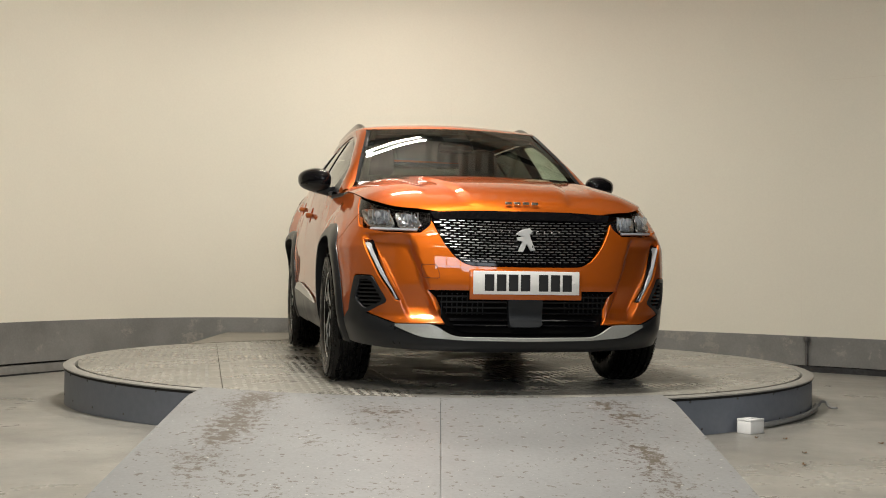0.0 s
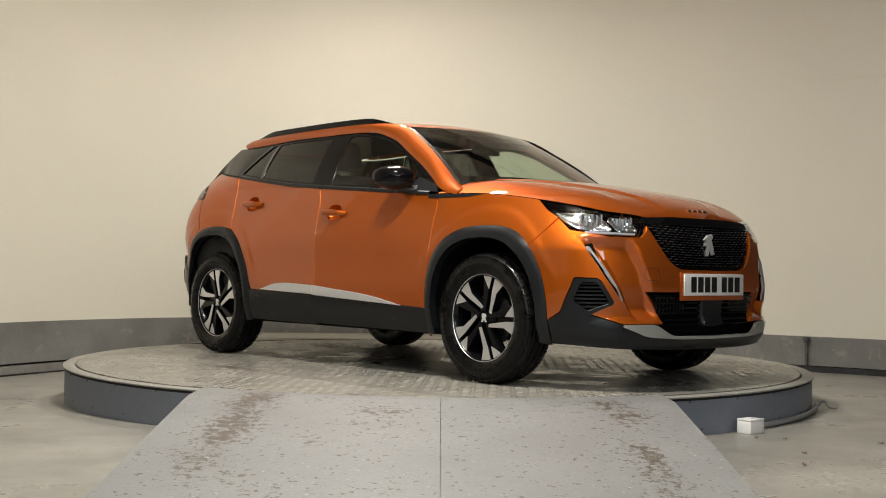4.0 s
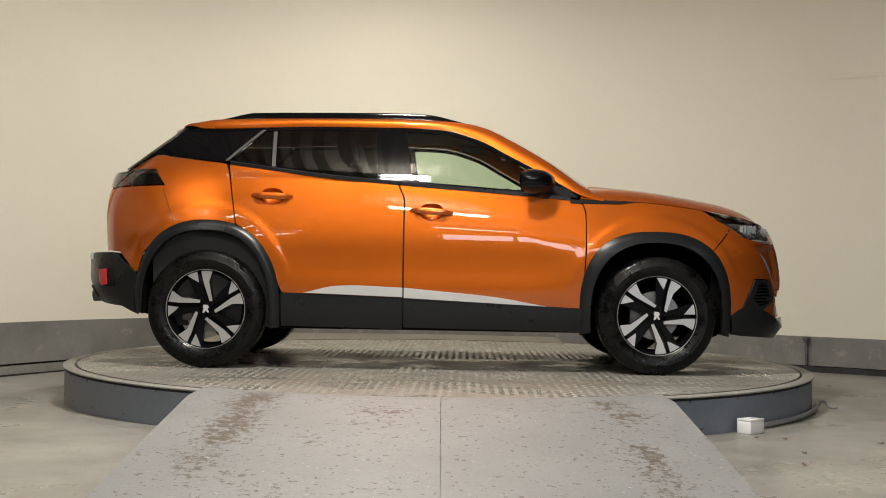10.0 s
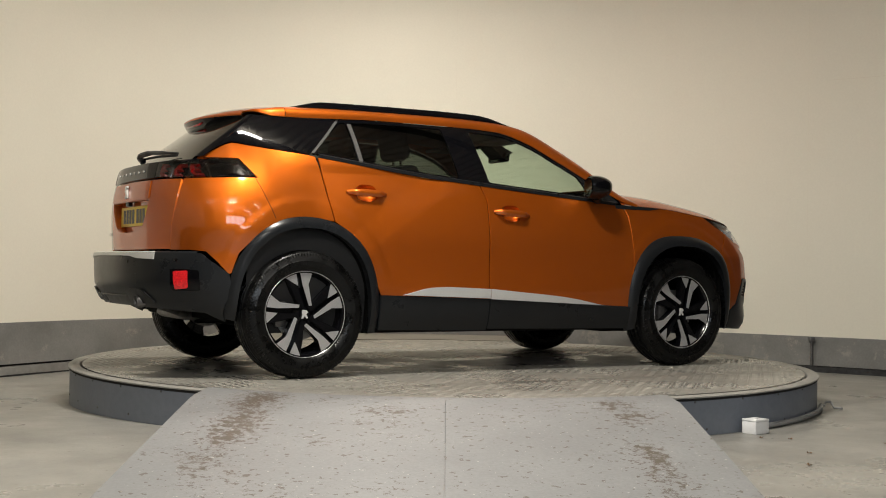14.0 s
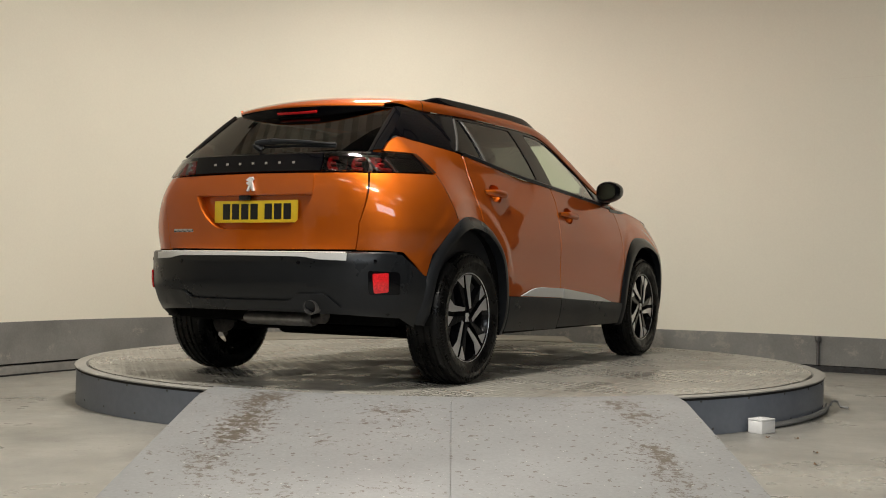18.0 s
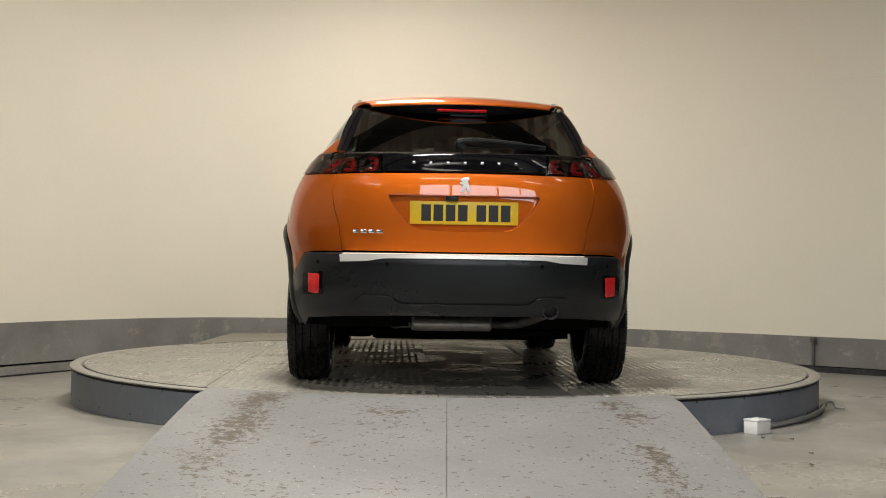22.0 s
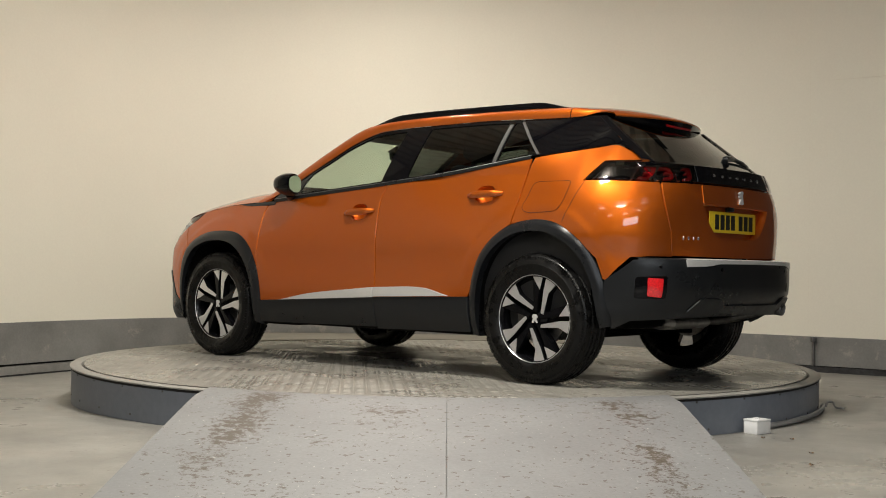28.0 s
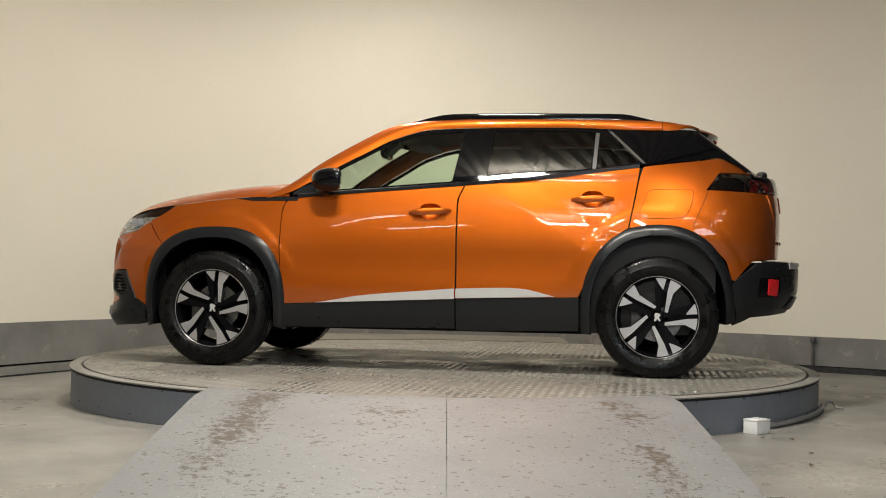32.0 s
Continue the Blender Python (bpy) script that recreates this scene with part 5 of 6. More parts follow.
    ob.matrix_basis = pose(-1.655, 0, 1.398, 0, -30)
    # wiper
    bm = bmesh.new()
    tube(bm, spline([(-1.945, -0.00, 1.172), (-1.955, 0.03, 1.205), (-1.93, -0.10, 1.216), (-1.90, -0.30, 1.203), (-1.87, -0.40, 1.195)], 6), [0.018] * 6 + [0.016] * 6 + [0.012] * 6 + [0.008] * 7, 8)
    tube(bm, [(-1.93, 0.02, 1.190), (-1.915, -0.2, 1.190), (-1.875, -0.40, 1.184)], 0.007, 6)
    part("rear_wiper", bm, M_CLAD, car, "black rear wiper arm")
    for pts in (((0.93, 0.45, 1.085), (0.98, 0.15, 1.105), (0.985, -0.2, 1.105)), ((0.96, -0.05, 1.10), (0.965, -0.3, 1.095), (0.90, -0.55, 1.085))):
        bm = bmesh.new()
        tube(bm, spline(pts, 6), 0.008, 6)
        part("windscreen_wiper", bm, M_CLAD, car, "black wiper arm")
    # dark windscreen border
    for s in (1, -1):
        rows = []
        for i in range(25):
            x = 0.297 + 0.603 * i / 24
            e = screen_edge(x)
            rows.append([Vector((x + 0.10 * (1 - f * f), s * f * (e.y - 0.022), e.z + 0.012 * (1 - f * f) - 0.003)) for f in (1.0, 0.965, 0.93)])
        sheet("screen_border", rows, M_GLOSSBLACK, car, "")
        rows = []
        for i in range(25):
            x = 0.292 + 0.608 * i / 24
            e = edge(x)
            rows.append([Vector((x, s * e.y, e.z)), Vector((x + 0.004, s * (e.y - 0.013), e.z - 0.008)), Vector((x + 0.005, s * (e.y - 0.024), e.z - 0.001))])
        sheet("screen_seal", rows, M_CLAD, car, "")
    for i0, i1 in ((0, 3), (22, 24)):
        rows = []
        for i in range(i0, i1 + 1):
            x = 0.297 + 0.603 * i / 24
            e = screen_edge(x)
            rows.append([Vector((x + 0.10 * (1 - (k / 12) ** 2), k / 12 * (e.y - 0.022), e.z + 0.012 * (1 - (k / 12) ** 2) - 0.003)) for k in range(-12, 13)])
        sheet("screen_border", rows, M_GLOSSBLACK, car, "")
    # cowl under the windscreen
    rows = []
    for dx, dz in ((-0.03, 0.0), (0.02, -0.006), (0.06, -0.04)):
        rows.append([Vector((0.90 + 0.10 * (1 - (k / 12) ** 2) + dx, k / 12 * 0.66, EDGE_Z(0.9) + 0.01 * (1 - (k / 12) ** 2) + dz)) for k in range(-12, 13)])
    sheet("cowl", rows, M_CLAD, car, "black cowl panel")


def build_trim():
    for side in (1, -1):
        # roof rails
        xs = [-1.33 + 1.56 * i / 40 for i in range(41)]
        rows = []
        for x in xs:
            t = (x + 1.33) / 1.56
            h = 0.036 * min(smoothstep(0, 0.16, t), smoothstep(1, 0.80, t))
            e = edge(x)
            c = Vector((x, e.y - 0.010, e.z + h))
            lo = e.z - 0.008
            rows.append([Vector((c.x, c.y - 0.012, lo)), Vector((c.x, c.y - 0.011, c.z - 0.003)), Vector((c.x, c.y - 0.004, c.z)), Vector((c.x, c.y + 0.006, c.z - 0.002)), Vector((c.x, c.y + 0.012, c.z - 0.010)), Vector((c.x, c.y + 0.014, lo)), Vector((c.x, c.y - 0.012, lo))])
        sheet("roof_rail", rows, M_GLOSSBLACK, car, "gloss black roof rail", side)
        # handles
        for x0, x1, z0, z1 in HANDLES:
            rows = []
            n = 14
            for i in range(n + 1):
                t = i / n
                x, z = x0 + (x1 - x0) * t, z0 + (z1 - z0) * t
                b = half_width(x, z)
                out = 0.008 + 0.034 * min(1, smoothstep(0, 0.2, t), smoothstep(1, 0.8, t))
                hh = 0.010 + 0.010 * math.sin(t * math.pi)
                rows.append([Vector((x, b - 0.004, z - hh)), Vector((x, b + out - 0.008, z - hh)), Vector((x, b + out, z - 0.3 * hh)), Vector((x, b + out, z + 0.4 * hh)), Vector((x, b + out - 0.008, z + hh)), Vector((x, b - 0.004 if t in (0, 1) else b + out - 0.018, z + hh)), Vector((x, b - 0.004 if t in (0, 1) else b + out - 0.018, z - hh))])
            sheet("door_handle", rows, M_PAINT, car, "orange pull handle", side)
            panel("handle_cup", cup_outline((x0, x1, z0, z1)), body, M_PAINT, car, "", side=side, dome=-0.042, gap=0, rim=0.0, step=0.011)
        # mirror
        bm = bmesh.new()
        bmesh.ops.create_uvsphere(bm, u_segments=32, v_segments=18, radius=1.0)
        for v in bm.verts:
            x, y, z = v.co
            sgn = lambda q, e: math.copysign(abs(q) ** e, q)
            xx = sgn(x, 0.85)
            xx = max(xx, -0.55)
            yy = sgn(y, 0.75)
            zz = sgn(z, 0.75)
            k = 1.0 - 0.22 * max(0, yy) - 0.12 * max(0, xx)
            v.co = Vector((0.592 + xx * 0.106 - 0.034 * yy, side * (0.876 + yy * 0.094), 1.106 + zz * 0.070 * k + 0.004 * yy))
        for f in bm.faces:
            f.material_index = 1 if f.calc_center_median().z < 1.078 else 0
        bmesh.ops.recalc_face_normals(bm, faces=bm.faces)
        mir = part("door_mirror", bm, [M_GLOSSBLACK, M_CLAD], car, "gloss black door mirror housing")
        bm = bmesh.new()
        rows = []
        for i in range(9):
            t = i / 8
            rows.append([Vector((0.529 - 0.004 - 0.034 * ((q[0] * 0.074) / 0.094), side * (0.876 + q[0] * 0.074), 1.106 + q[1] * 0.052 * (1 - 0.2 * max(0, q[0])))) for q in
                         [(math.copysign(abs(math.cos(a)) ** 0.7, math.cos(a)) * t, math.copysign(abs(math.sin(a)) ** 0.7, math.sin(a)) * t) for a in [k * math.tau / 24 for k in range(24)]]])
        vs = [bm.verts.new(p) for p in rows[-1]]
        bm.faces.new(vs)
        part("mirror_glass", bm, M_CHROME, mir, "mirror glass", smooth=False)
        bm = bmesh.new()
        tube(bm, [(0.68, side * 0.770, 1.035), (0.65, side * 0.80, 1.035), (0.61, side * 0.845, 1.058)], [0.030, 0.026, 0.034], 12)
        part("mirror_stalk", bm, M_CLAD, mir)
    # fuel flap on the left
    pl = rounded([(-1.222, 1.062, 0.03), (-1.455, 1.058, 0.02), (-1.435, 0.965, 0.05), (-1.40, 0.900, 0.05), (-1.190, 0.893, 0.05)], 0.02)
    panel("fuel_flap", pl, body, M_PAINT, car, "", lift=0.0012, rim=0.004, gap=0)
    bm = bmesh.new()
    ring = [body(p.x, p.y) + Vector((0, 0.0018, 0)) for p in pl]
    tube(bm, ring + ring[:1], 0.0011, 5, cap=False)
    part("flap_seam", bm, M_GAPSHADE, car, smooth=False)


def build_wheel(x, side, turn):
    m = pose(x, side * 0.762, 0.342, 0, 0, 0 if side > 0 else 180)
    rim = None
    bm = bmesh.new()
    # barrel; +y is the outer face
    lathe(bm, [(0.226, 0.078), (0.232, 0.086), (0.228, 0.090), (0.220, 0.084), (0.214, 0.066), (0.205, 0.05), (0.200, -0.08), (0.222, -0.09)], 64)
    wheel = part("wheel", bm, M_RIMBLACK, car, "black and machined alloy wheel with five twin spokes")
    wheel.matrix_basis = m
    bm = bmesh.new()
    prof = [(0.222, -0.088), (0.235, -0.098), (0.275, -0.108), (0.305, -0.105), (0.328, -0.092), (0.338, -0.078)]
    for y in (-0.055, -0.02, 0.02, 0.055):
        prof += [(0.342, y - 0.008), (0.335, y - 0.004), (0.335, y + 0.004), (0.342, y + 0.008)]
    prof += [(0.338, 0.078), (0.328, 0.092), (0.322, 0.0965), (0.318, 0.0985), (0.305, 0.105), (0.287, 0.108), (0.285, 0.1095), (0.275, 0.1085), (0.255, 0.105), (0.238, 0.098), (0.228, 0.088)]
    lathe(bm, prof, 72)
    bmesh.ops.recalc_face_normals(bm, faces=bm.faces)
    tyre = part("tyre", bm, M_RUBBER, wheel, "black road tyre with worn sidewall")
    # shoulder blocks
    bm = bmesh.new()
    for k in range(84):
        a = k * math.tau / 84
        for s in (-1, 1):
            box(bm, -0.0085, 0.0085, s * 0.078 - 0.012, s * 0.078 + 0.012, 0.326, 0.3335, 0.0, Matrix.Rotation(a, 4, "Y"))
    for k in range(120):
        box(bm, -0.0016, 0.0016, 0.0985, 0.1045, 0.307, 0.323, 0.0, Matrix.Rotation(k * math.tau / 120, 4, "Y"))
    for k in range(48):
        if k % 24 < 13 and k % 24 != 6:
            h = 0.016 if k % 24 < 6 else 0.010
            box(bm, -0.0075, 0.0075, 0.104, 0.1098, 0.264, 0.264 + h, 0.0, Matrix.Rotation(k * math.tau / 84 + (1.6 if k > 23 else 0.0), 4, "Y"))
    part("tread_pattern", bm, M_RUBBER, tyre, smooth=False, kind="stuff")
    # bright lip
    bm = bmesh.new()
    lathe(bm, [(0.2262, 0.0885), (0.2285, 0.0912), (0.2305, 0.0900)], 64)
    part("rim_lip", bm, M_RIMCUT, wheel)
    for k in range(5):
        m2 = Matrix.Rotation(k * math.tau / 5 + radians(turn), 4, "Y")
        # the cranked black arm and the straight one, with an open slot between them
        bm = bmesh.new()
        prism(bm, [(0.074, 0.208), (0.0095, 0.2245), (0.0095, 0.132), (-0.004, 0.034), (0.026, 0.030), (0.034, 0.085), (0.050, 0.126)], 0.030, 0.080, m2, bevel=0.004)
        part("spoke", bm, M_RIMBLACK, wheel, smooth=False)
        bm = bmesh.new()
        prism(bm, [(-0.026, 0.030), (-0.050, 0.032), (-0.050, 0.150), (-0.081, 0.207), (-0.010, 0.2245), (-0.010, 0.160)], 0.030, 0.080, m2, bevel=0.003)
        part("spoke", bm, M_RIMBLACK, wheel, smooth=False)
        bm = bmesh.new()
        prism(bm, [(-0.012, 0.205), (0.012, 0.205), (0.012, 0.05), (-0.030, 0.05)], 0.018, 0.044, m2)
        part("spoke_web", bm, M_RIMBLACK, wheel, smooth=False)
        # machined faces: a long blade to the hub, a short wedge at the rim
        bm = bmesh.new()
        prism(bm, [(-0.030, 0.040), (-0.047, 0.038), (-0.047, 0.151), (-0.0785, 0.2075), (-0.048, 0.2190), (-0.0125, 0.2245), (-0.0135, 0.160)], 0.080, 0.0832, m2)
        part("spoke_face", bm, M_RIMCUT, wheel, "machined bright spoke blade", smooth=False)
        bm = bmesh.new()
        prism(bm, [(0.0725, 0.2095), (0.042, 0.2200), (0.0115, 0.2245), (0.0115, 0.156), (0.036, 0.176)], 0.080, 0.0832, m2)
        part("spoke_face", bm, M_RIMCUT, wheel, "machined bright rim wedge", smooth=False)
    bm = bmesh.new()
    lathe(bm, [(0.001, 0.078), (0.028, 0.078), (0.030, 0.070), (0.042, 0.062), (0.060, 0.050), (0.064, 0.02)], 32)
    part("hub", bm, M_RIMBLACK, wheel)
    bm = bmesh.new()
    prism(bm, [(-0.010, 0.022), (0.012, 0.024), (0.017, 0.010), (0.013, 0.0), (0.019, -0.022), (0.008, -0.022), (0.0, -0.008), (-0.010, -0.023), (-0.019, -0.020), (-0.009, 0.0), (-0.019, 0.010)], 0.078, 0.081)
    part("hub_emblem", bm, M_SATIN, wheel, smooth=False)
    for k in range(4):
        bm = bmesh.new()
        a = k * math.tau / 4 + 0.95
        tube(bm, [(0.048 * math.cos(a), 0.050, 0.048 * math.sin(a)), (0.048 * math.cos(a), 0.072, 0.048 * math.sin(a))], 0.010, 6)
        part("wheel_nut", bm, M_RIMBLACK, wheel, smooth=False)
    bm = bmesh.new()
    lathe(bm, [(0.06, 0.012), (0.140, 0.012), (0.140, -0.008), (0.06, -0.008), (0.055, 0.02), (0.001, 0.02)], 40)
    part("brake_disc", bm, M_DISC, wheel, "dull steel brake disc")
    bm = bmesh.new()
    box(bm, 0.085, 0.150, -0.035, 0.035, -0.07, 0.07, 0.012)
    part("brake_caliper", bm, M_STEEL, wheel)
    return wheel


def build_interior():
    bm = bmesh.new()
    for s in (1, -1):
        grid_faces(bm, [[(x, s * (half_width(x, z) - 0.055 if z < 1.0 else Y_TOP(x) - 0.045), min(z, Z_TOP(x) - 0.005)) for x in [-1.62 + 0.1 * i for i in range(26)]] for z in (0.24, 0.5, 0.8, 1.0, 1.3)])
    part("inner_trim", bm, M_DASH, car, "black inner door trim")
    bm = bmesh.new()
    box(bm, -1.45, 1.75, -0.50, 0.50, 0.25, 0.28, 0.01)
    box(bm, -1.95, -1.45, -0.50, 0.50, 0.38, 0.42, 0.01)
    box(bm, -0.93, 0.93, -0.80, 0.80, 0.235, 0.27, 0.01)
    box(bm, -1.2, -0.95, -0.45, 0.45, 0.21, 0.26, 0.03)
    box(bm, 0.95, 1.75, -0.45, 0.45, 0.20, 0.30, 0.04)
    for s in (1, -1):
        tube(bm, [(1.30, s * 0.3, 0.28), (1.30, s * 0.66, 0.31)], 0.035, 8)
    part("underbody", bm, M_LINER, car, "black underbody tray")
    bm = bmesh.new()
    box(bm, 0.88, 0.92, -0.74, 0.74, 0.25, 1.04, 0.01)
    part("front_bulkhead", bm, M_LINER, car, "")
    bm = bmesh.new()
    box(bm, -1.72, -1.66, -0.66, 0.66, 0.30, 1.13, 0.02)
    box(bm, -1.72, -1.30, -0.66, 0.66, 1.07, 1.10, 0.01)
    part("boot_lining", bm, M_LINER, car, "")
    # dashboard
    bm = bmesh.new()
    rows = []
    for k in range(-10, 11):
        y = 0.72 * k / 10
        hump = 0.05 * smoothstep(0.22, 0.08, abs(y + 0.36))
        rows.append([Vector((0.92, y, 1.045)), Vector((0.75, y, 1.05 + hump * 0.4)), Vector((0.60, y, 1.035 + hump)), Vector((0.52, y, 0.99 + hump * 0.8)), Vector((0.48, y, 0.90)), Vector((0.55, y, 0.70)), Vector((0.60, y, 0.40))])
    grid_faces(bm, rows)
    part("dashboard", bm, M_DASH, car, "black dashboard")
    bm = bmesh.new()
    box(bm, 0.50, 0.52, -0.12, 0.14, 0.95, 1.09, 0.01)
    part("touch_screen", bm, M_GLOSSBLACK, car)
    bm = bmesh.new()
    ring = [(0.40 + 0.05 * math.sin(a), -0.36 + 0.165 * math.cos(a), 0.93 + 0.155 * math.sin(a)) for a in [k * math.tau / 28 for k in range(29)]]
    tube(bm, ring, 0.015, 8, cap=False)
    tube(bm, [(0.40, -0.52, 0.93), (0.42, -0.36, 0.93), (0.40, -0.20, 0.93)], 0.02, 8)
    tube(bm, [(0.42, -0.36, 0.93), (0.55, -0.36, 0.90)], 0.035, 10)
    part("steering_wheel", bm, M_DASH, car, "black steering wheel")
    # seats
    for y in (0.36, -0.36):
        bm = bmesh.new()
        box(bm, -0.38, 0.16, y - 0.25, y + 0.25, 0.48, 0.64, 0.06, seg=3)
        box(bm, -0.07, 0.07, y - 0.24, y + 0.24, 0.0, 0.62, 0.055, pose(-0.38, 0, 0.60, 0, -16), seg=3)
        seat = part("front_seat", bm, M_SEAT, car, "dark grey fabric front seat")
        bm = bmesh.new()
        box(bm, -0.05, 0.05, y - 0.13, y + 0.13, 0.66, 0.86, 0.045, pose(-0.37, 0, 0.59, 0, -13), seg=3)
        part("headrest", bm, M_SEAT, seat)
        bm = bmesh.new()
        for s in (-0.05, 0.05):
            tube(bm, [(-0.50, y + s, 1.17), (-0.525, y + s, 1.27)], 0.007, 6)
        part("headrest_post", bm, M_CHROME, seat)
    bm = bmesh.new()
    box(bm, -1.22, -0.72, -0.64, 0.64, 0.50, 0.66, 0.06, seg=3)
    box(bm, -0.07, 0.07, -0.64, 0.64, 0.0, 0.56, 0.055, pose(-1.22, 0, 0.62, 0, -18), seg=3)
    seat = part("rear_bench", bm, M_SEAT, car, "dark grey fabric rear bench")
    for y in (0.40, 0.0, -0.40):
        bm = bmesh.new()
        box(bm, -0.05, 0.05, y - 0.12, y + 0.12, 0.57, 0.70, 0.04, pose(-1.22, 0, 0.62, 0, -18), seg=3)
        part("headrest", bm, M_SEAT, seat)
    # headlining
    grid = []
    for i in range(21):
        x = -1.50 + 1.80 * i / 20
        e = edge(x)
        grid.append([Vector((x + (0.09 * (1 - (k / 8) ** 2) * smoothstep(-0.3, 0.292, x)), k / 8 * (e.y - 0.01), e.z - 0.035 + 0.018 * (1 - (k / 8) ** 2))) for k in range(-8, 9)])
    sheet("headlining", grid, M_LINING, car, "pale grey headlining", flip=True)
    bm = bmesh.new()
    box(bm, -0.02, 0.02, -0.11, 0.11, -0.03, 0.03, 0.015)
    ob = part("interior_mirror", bm, M_GLOSSBLACK, car, "black interior mirror")
    ob.matrix_basis = pose(0.44, 0, 1.335, 0, 10)
    bm = bmesh.new()
    prism(bm, [(0.36, 1.43), (0.50, 1.37), (0.42, 1.33), (0.34, 1.40)], -0.08, 0.08)
    part("mirror_housing", bm, M_DASH, car, smooth=False)
    for y in (0.32, -0.32):
        bm = bmesh.new()
        box(bm, 0.16, 0.33, y - 0.19, y + 0.19, 1.395, 1.415, 0.008)
        part("sun_visor", bm, M_LINING, car)
    # tax and parking slips behind the screen
    bm = bmesh.new()
    box(bm, 0.70, 0.73, -0.64, -0.615, 1.065, 1.15, 0.004)
    part("air_freshener", bm, M_DRL, car, "pale dashboard bottle")


build_body()
build_front()
build_rear()
build_glass()
build_trim()
for hx, sd, turn_ in ((F_HUB, 1, -7), (F_HUB, -1, -18), (R_HUB, 1, -15.5), (R_HUB, -1, 11)):
    build_wheel(hx, sd, turn_)
build_interior()


def turntable_angle(t):
    u = (t - 16) / 16
    return math.degrees(0.79579 + 2.17551 * u + 0.00601 * u * u + 0.00256 * u ** 3)


def motions():
    rows = [(t, pose(0, 0, 0, 0, 0, turntable_angle(t)) @ pose(-0.0355, 0.0042, 0)) for t in range(33)]
    walk(car, rows)
    walk(deck, [(t, pose(0, 0, 0, 0, 0, turntable_angle(t))) for t in range(33)])

# ---------------------------------------------------------------- turntable and ramp
R_RING, R_DECK = 2.308, 2.243


def build_turntable():
    ring = thing("turntable_ring", "blue-grey painted steel ring round the turntable on the floor", "turntable", pose(0, 0, 0))
    bm = bmesh.new()
    lathe(bm, [(R_RING, FLOOR - 0.07), (R_RING, -0.012), (R_RING - 0.004, -0.004)], 160)
    ob = part("ring_skirt", bm, M_RING, ring, "blue-grey painted steel skirt")
    ob.matrix_basis = pose(0, 0, 0, 90)
    bm = bmesh.new()
    lathe(bm, [(R_RING - 0.004, -0.012), (R_RING + 0.009, -0.011), (R_RING + 0.010, -0.005), (R_RING + 0.006, -0.002), (R_DECK + 0.010, -0.002), (R_DECK + 0.008, -0.005), (R_DECK + 0.008, -0.06)], 160)
    ob = part("ring_top", bm, M_RINGTOP, ring, "scuffed flat grey rim")
    ob.matrix_basis = pose(0, 0, 0, 90)
    # dark band laid over the skirt as the overhanging rim's painted shadow
    bm = bmesh.new()
    lathe(bm, [(R_RING + 0.0015, -0.024), (R_RING + 0.0025, -0.0125), (R_RING - 0.003, -0.0122)], 160)
    ob = part("rim_shadow_band", bm, M_GAPSHADE, ring, "dark band painted as the rim's shadow on the skirt")
    ob.matrix_basis = pose(0, 0, 0, 90)
    # screws along the skirt
    for k in range(20):
        for z in (-0.03, -0.165):
            a = math.radians(-170 + 8.6 * k + (2 if z < -0.1 else 0))
            bm = bmesh.new()
            lathe(bm, [(0.0005, 0.004), (0.005, 0.003), (0.006, 0.0)], 8)
            ob = part("skirt_screw", bm, M_STEEL, ring)
            ob.matrix_basis = pose(R_RING * math.cos(a), R_RING * math.sin(a), z, 0, 0, math.degrees(a) - 90)
    # deck plates, cut from the round
    cuts = (-2.243, -1.40, -0.52, 0.12, 1.25, 2.243)
    for y0, y1 in zip(cuts, cuts[1:]):
        bm = bmesh.new()
        y0, y1 = y0 + 0.002, y1 - 0.002
        n = 24
        r = R_DECK - 0.006
        lo, hi = [], []
        ys = [y0 + (y1 - y0) * i / n for i in range(n + 1)]
        pts = [(math.sqrt(max(0, r * r - y * y)), y) for y in ys] + [(-math.sqrt(max(0, r * r - y * y)), y) for y in ys[::-1]]
        top = [bm.verts.new((x, y, 0)) for x, y in pts]
        bot = [bm.verts.new((x, y, -0.05)) for x, y in pts]
        bm.faces.new(top)
        for i in range(len(pts)):
            j = (i + 1) % len(pts)
            bm.faces.new((top[i], bot[i], bot[j], top[j]))
        bmesh.ops.remove_doubles(bm, verts=bm.verts, dist=1e-5)
        bmesh.ops.recalc_face_normals(bm, faces=bm.faces)
        part("deck_plate", bm, M_STRIP if y0 > -0.53 and y1 < 0.13 else M_DECK, deck, "worn chequer plate" if not (y0 > -0.53 and y1 < 0.13) else "smooth grey cover strip", smooth=False)
    # raised lozenges, crossing by turns
    verts, faces = [], []
    step = 0.046
    rng = random.Random(4)
    n = int(2.2 / step)
    for i in range(-n, n + 1):
        for j in range(-n, n + 1):
            x, y = i * step, j * step
            if x * x + y * y > 2.19 ** 2 or -0.55 < y < 0.15:
                continue
            if any(abs(y - c) < 0.03 for c in cuts):
                continue
            a = radians(45 if (i + j) % 2 else -45)
            ca, sa = math.cos(a), math.sin(a)
            h = 0.0022 * (0.6 + 0.4 * rng.random())
            k = len(verts)
            for px, py, pz in ((-0.021, 0, 0.0), (0, -0.0065, 0.0), (0.021, 0, 0.0), (0, 0.0065, 0.0), (-0.011, 0, h), (0, -0.0028, h), (0.011, 0, h), (0, 0.0028, h)):
                verts.append((x + px * ca - py * sa, y + px * sa + py * ca, pz))
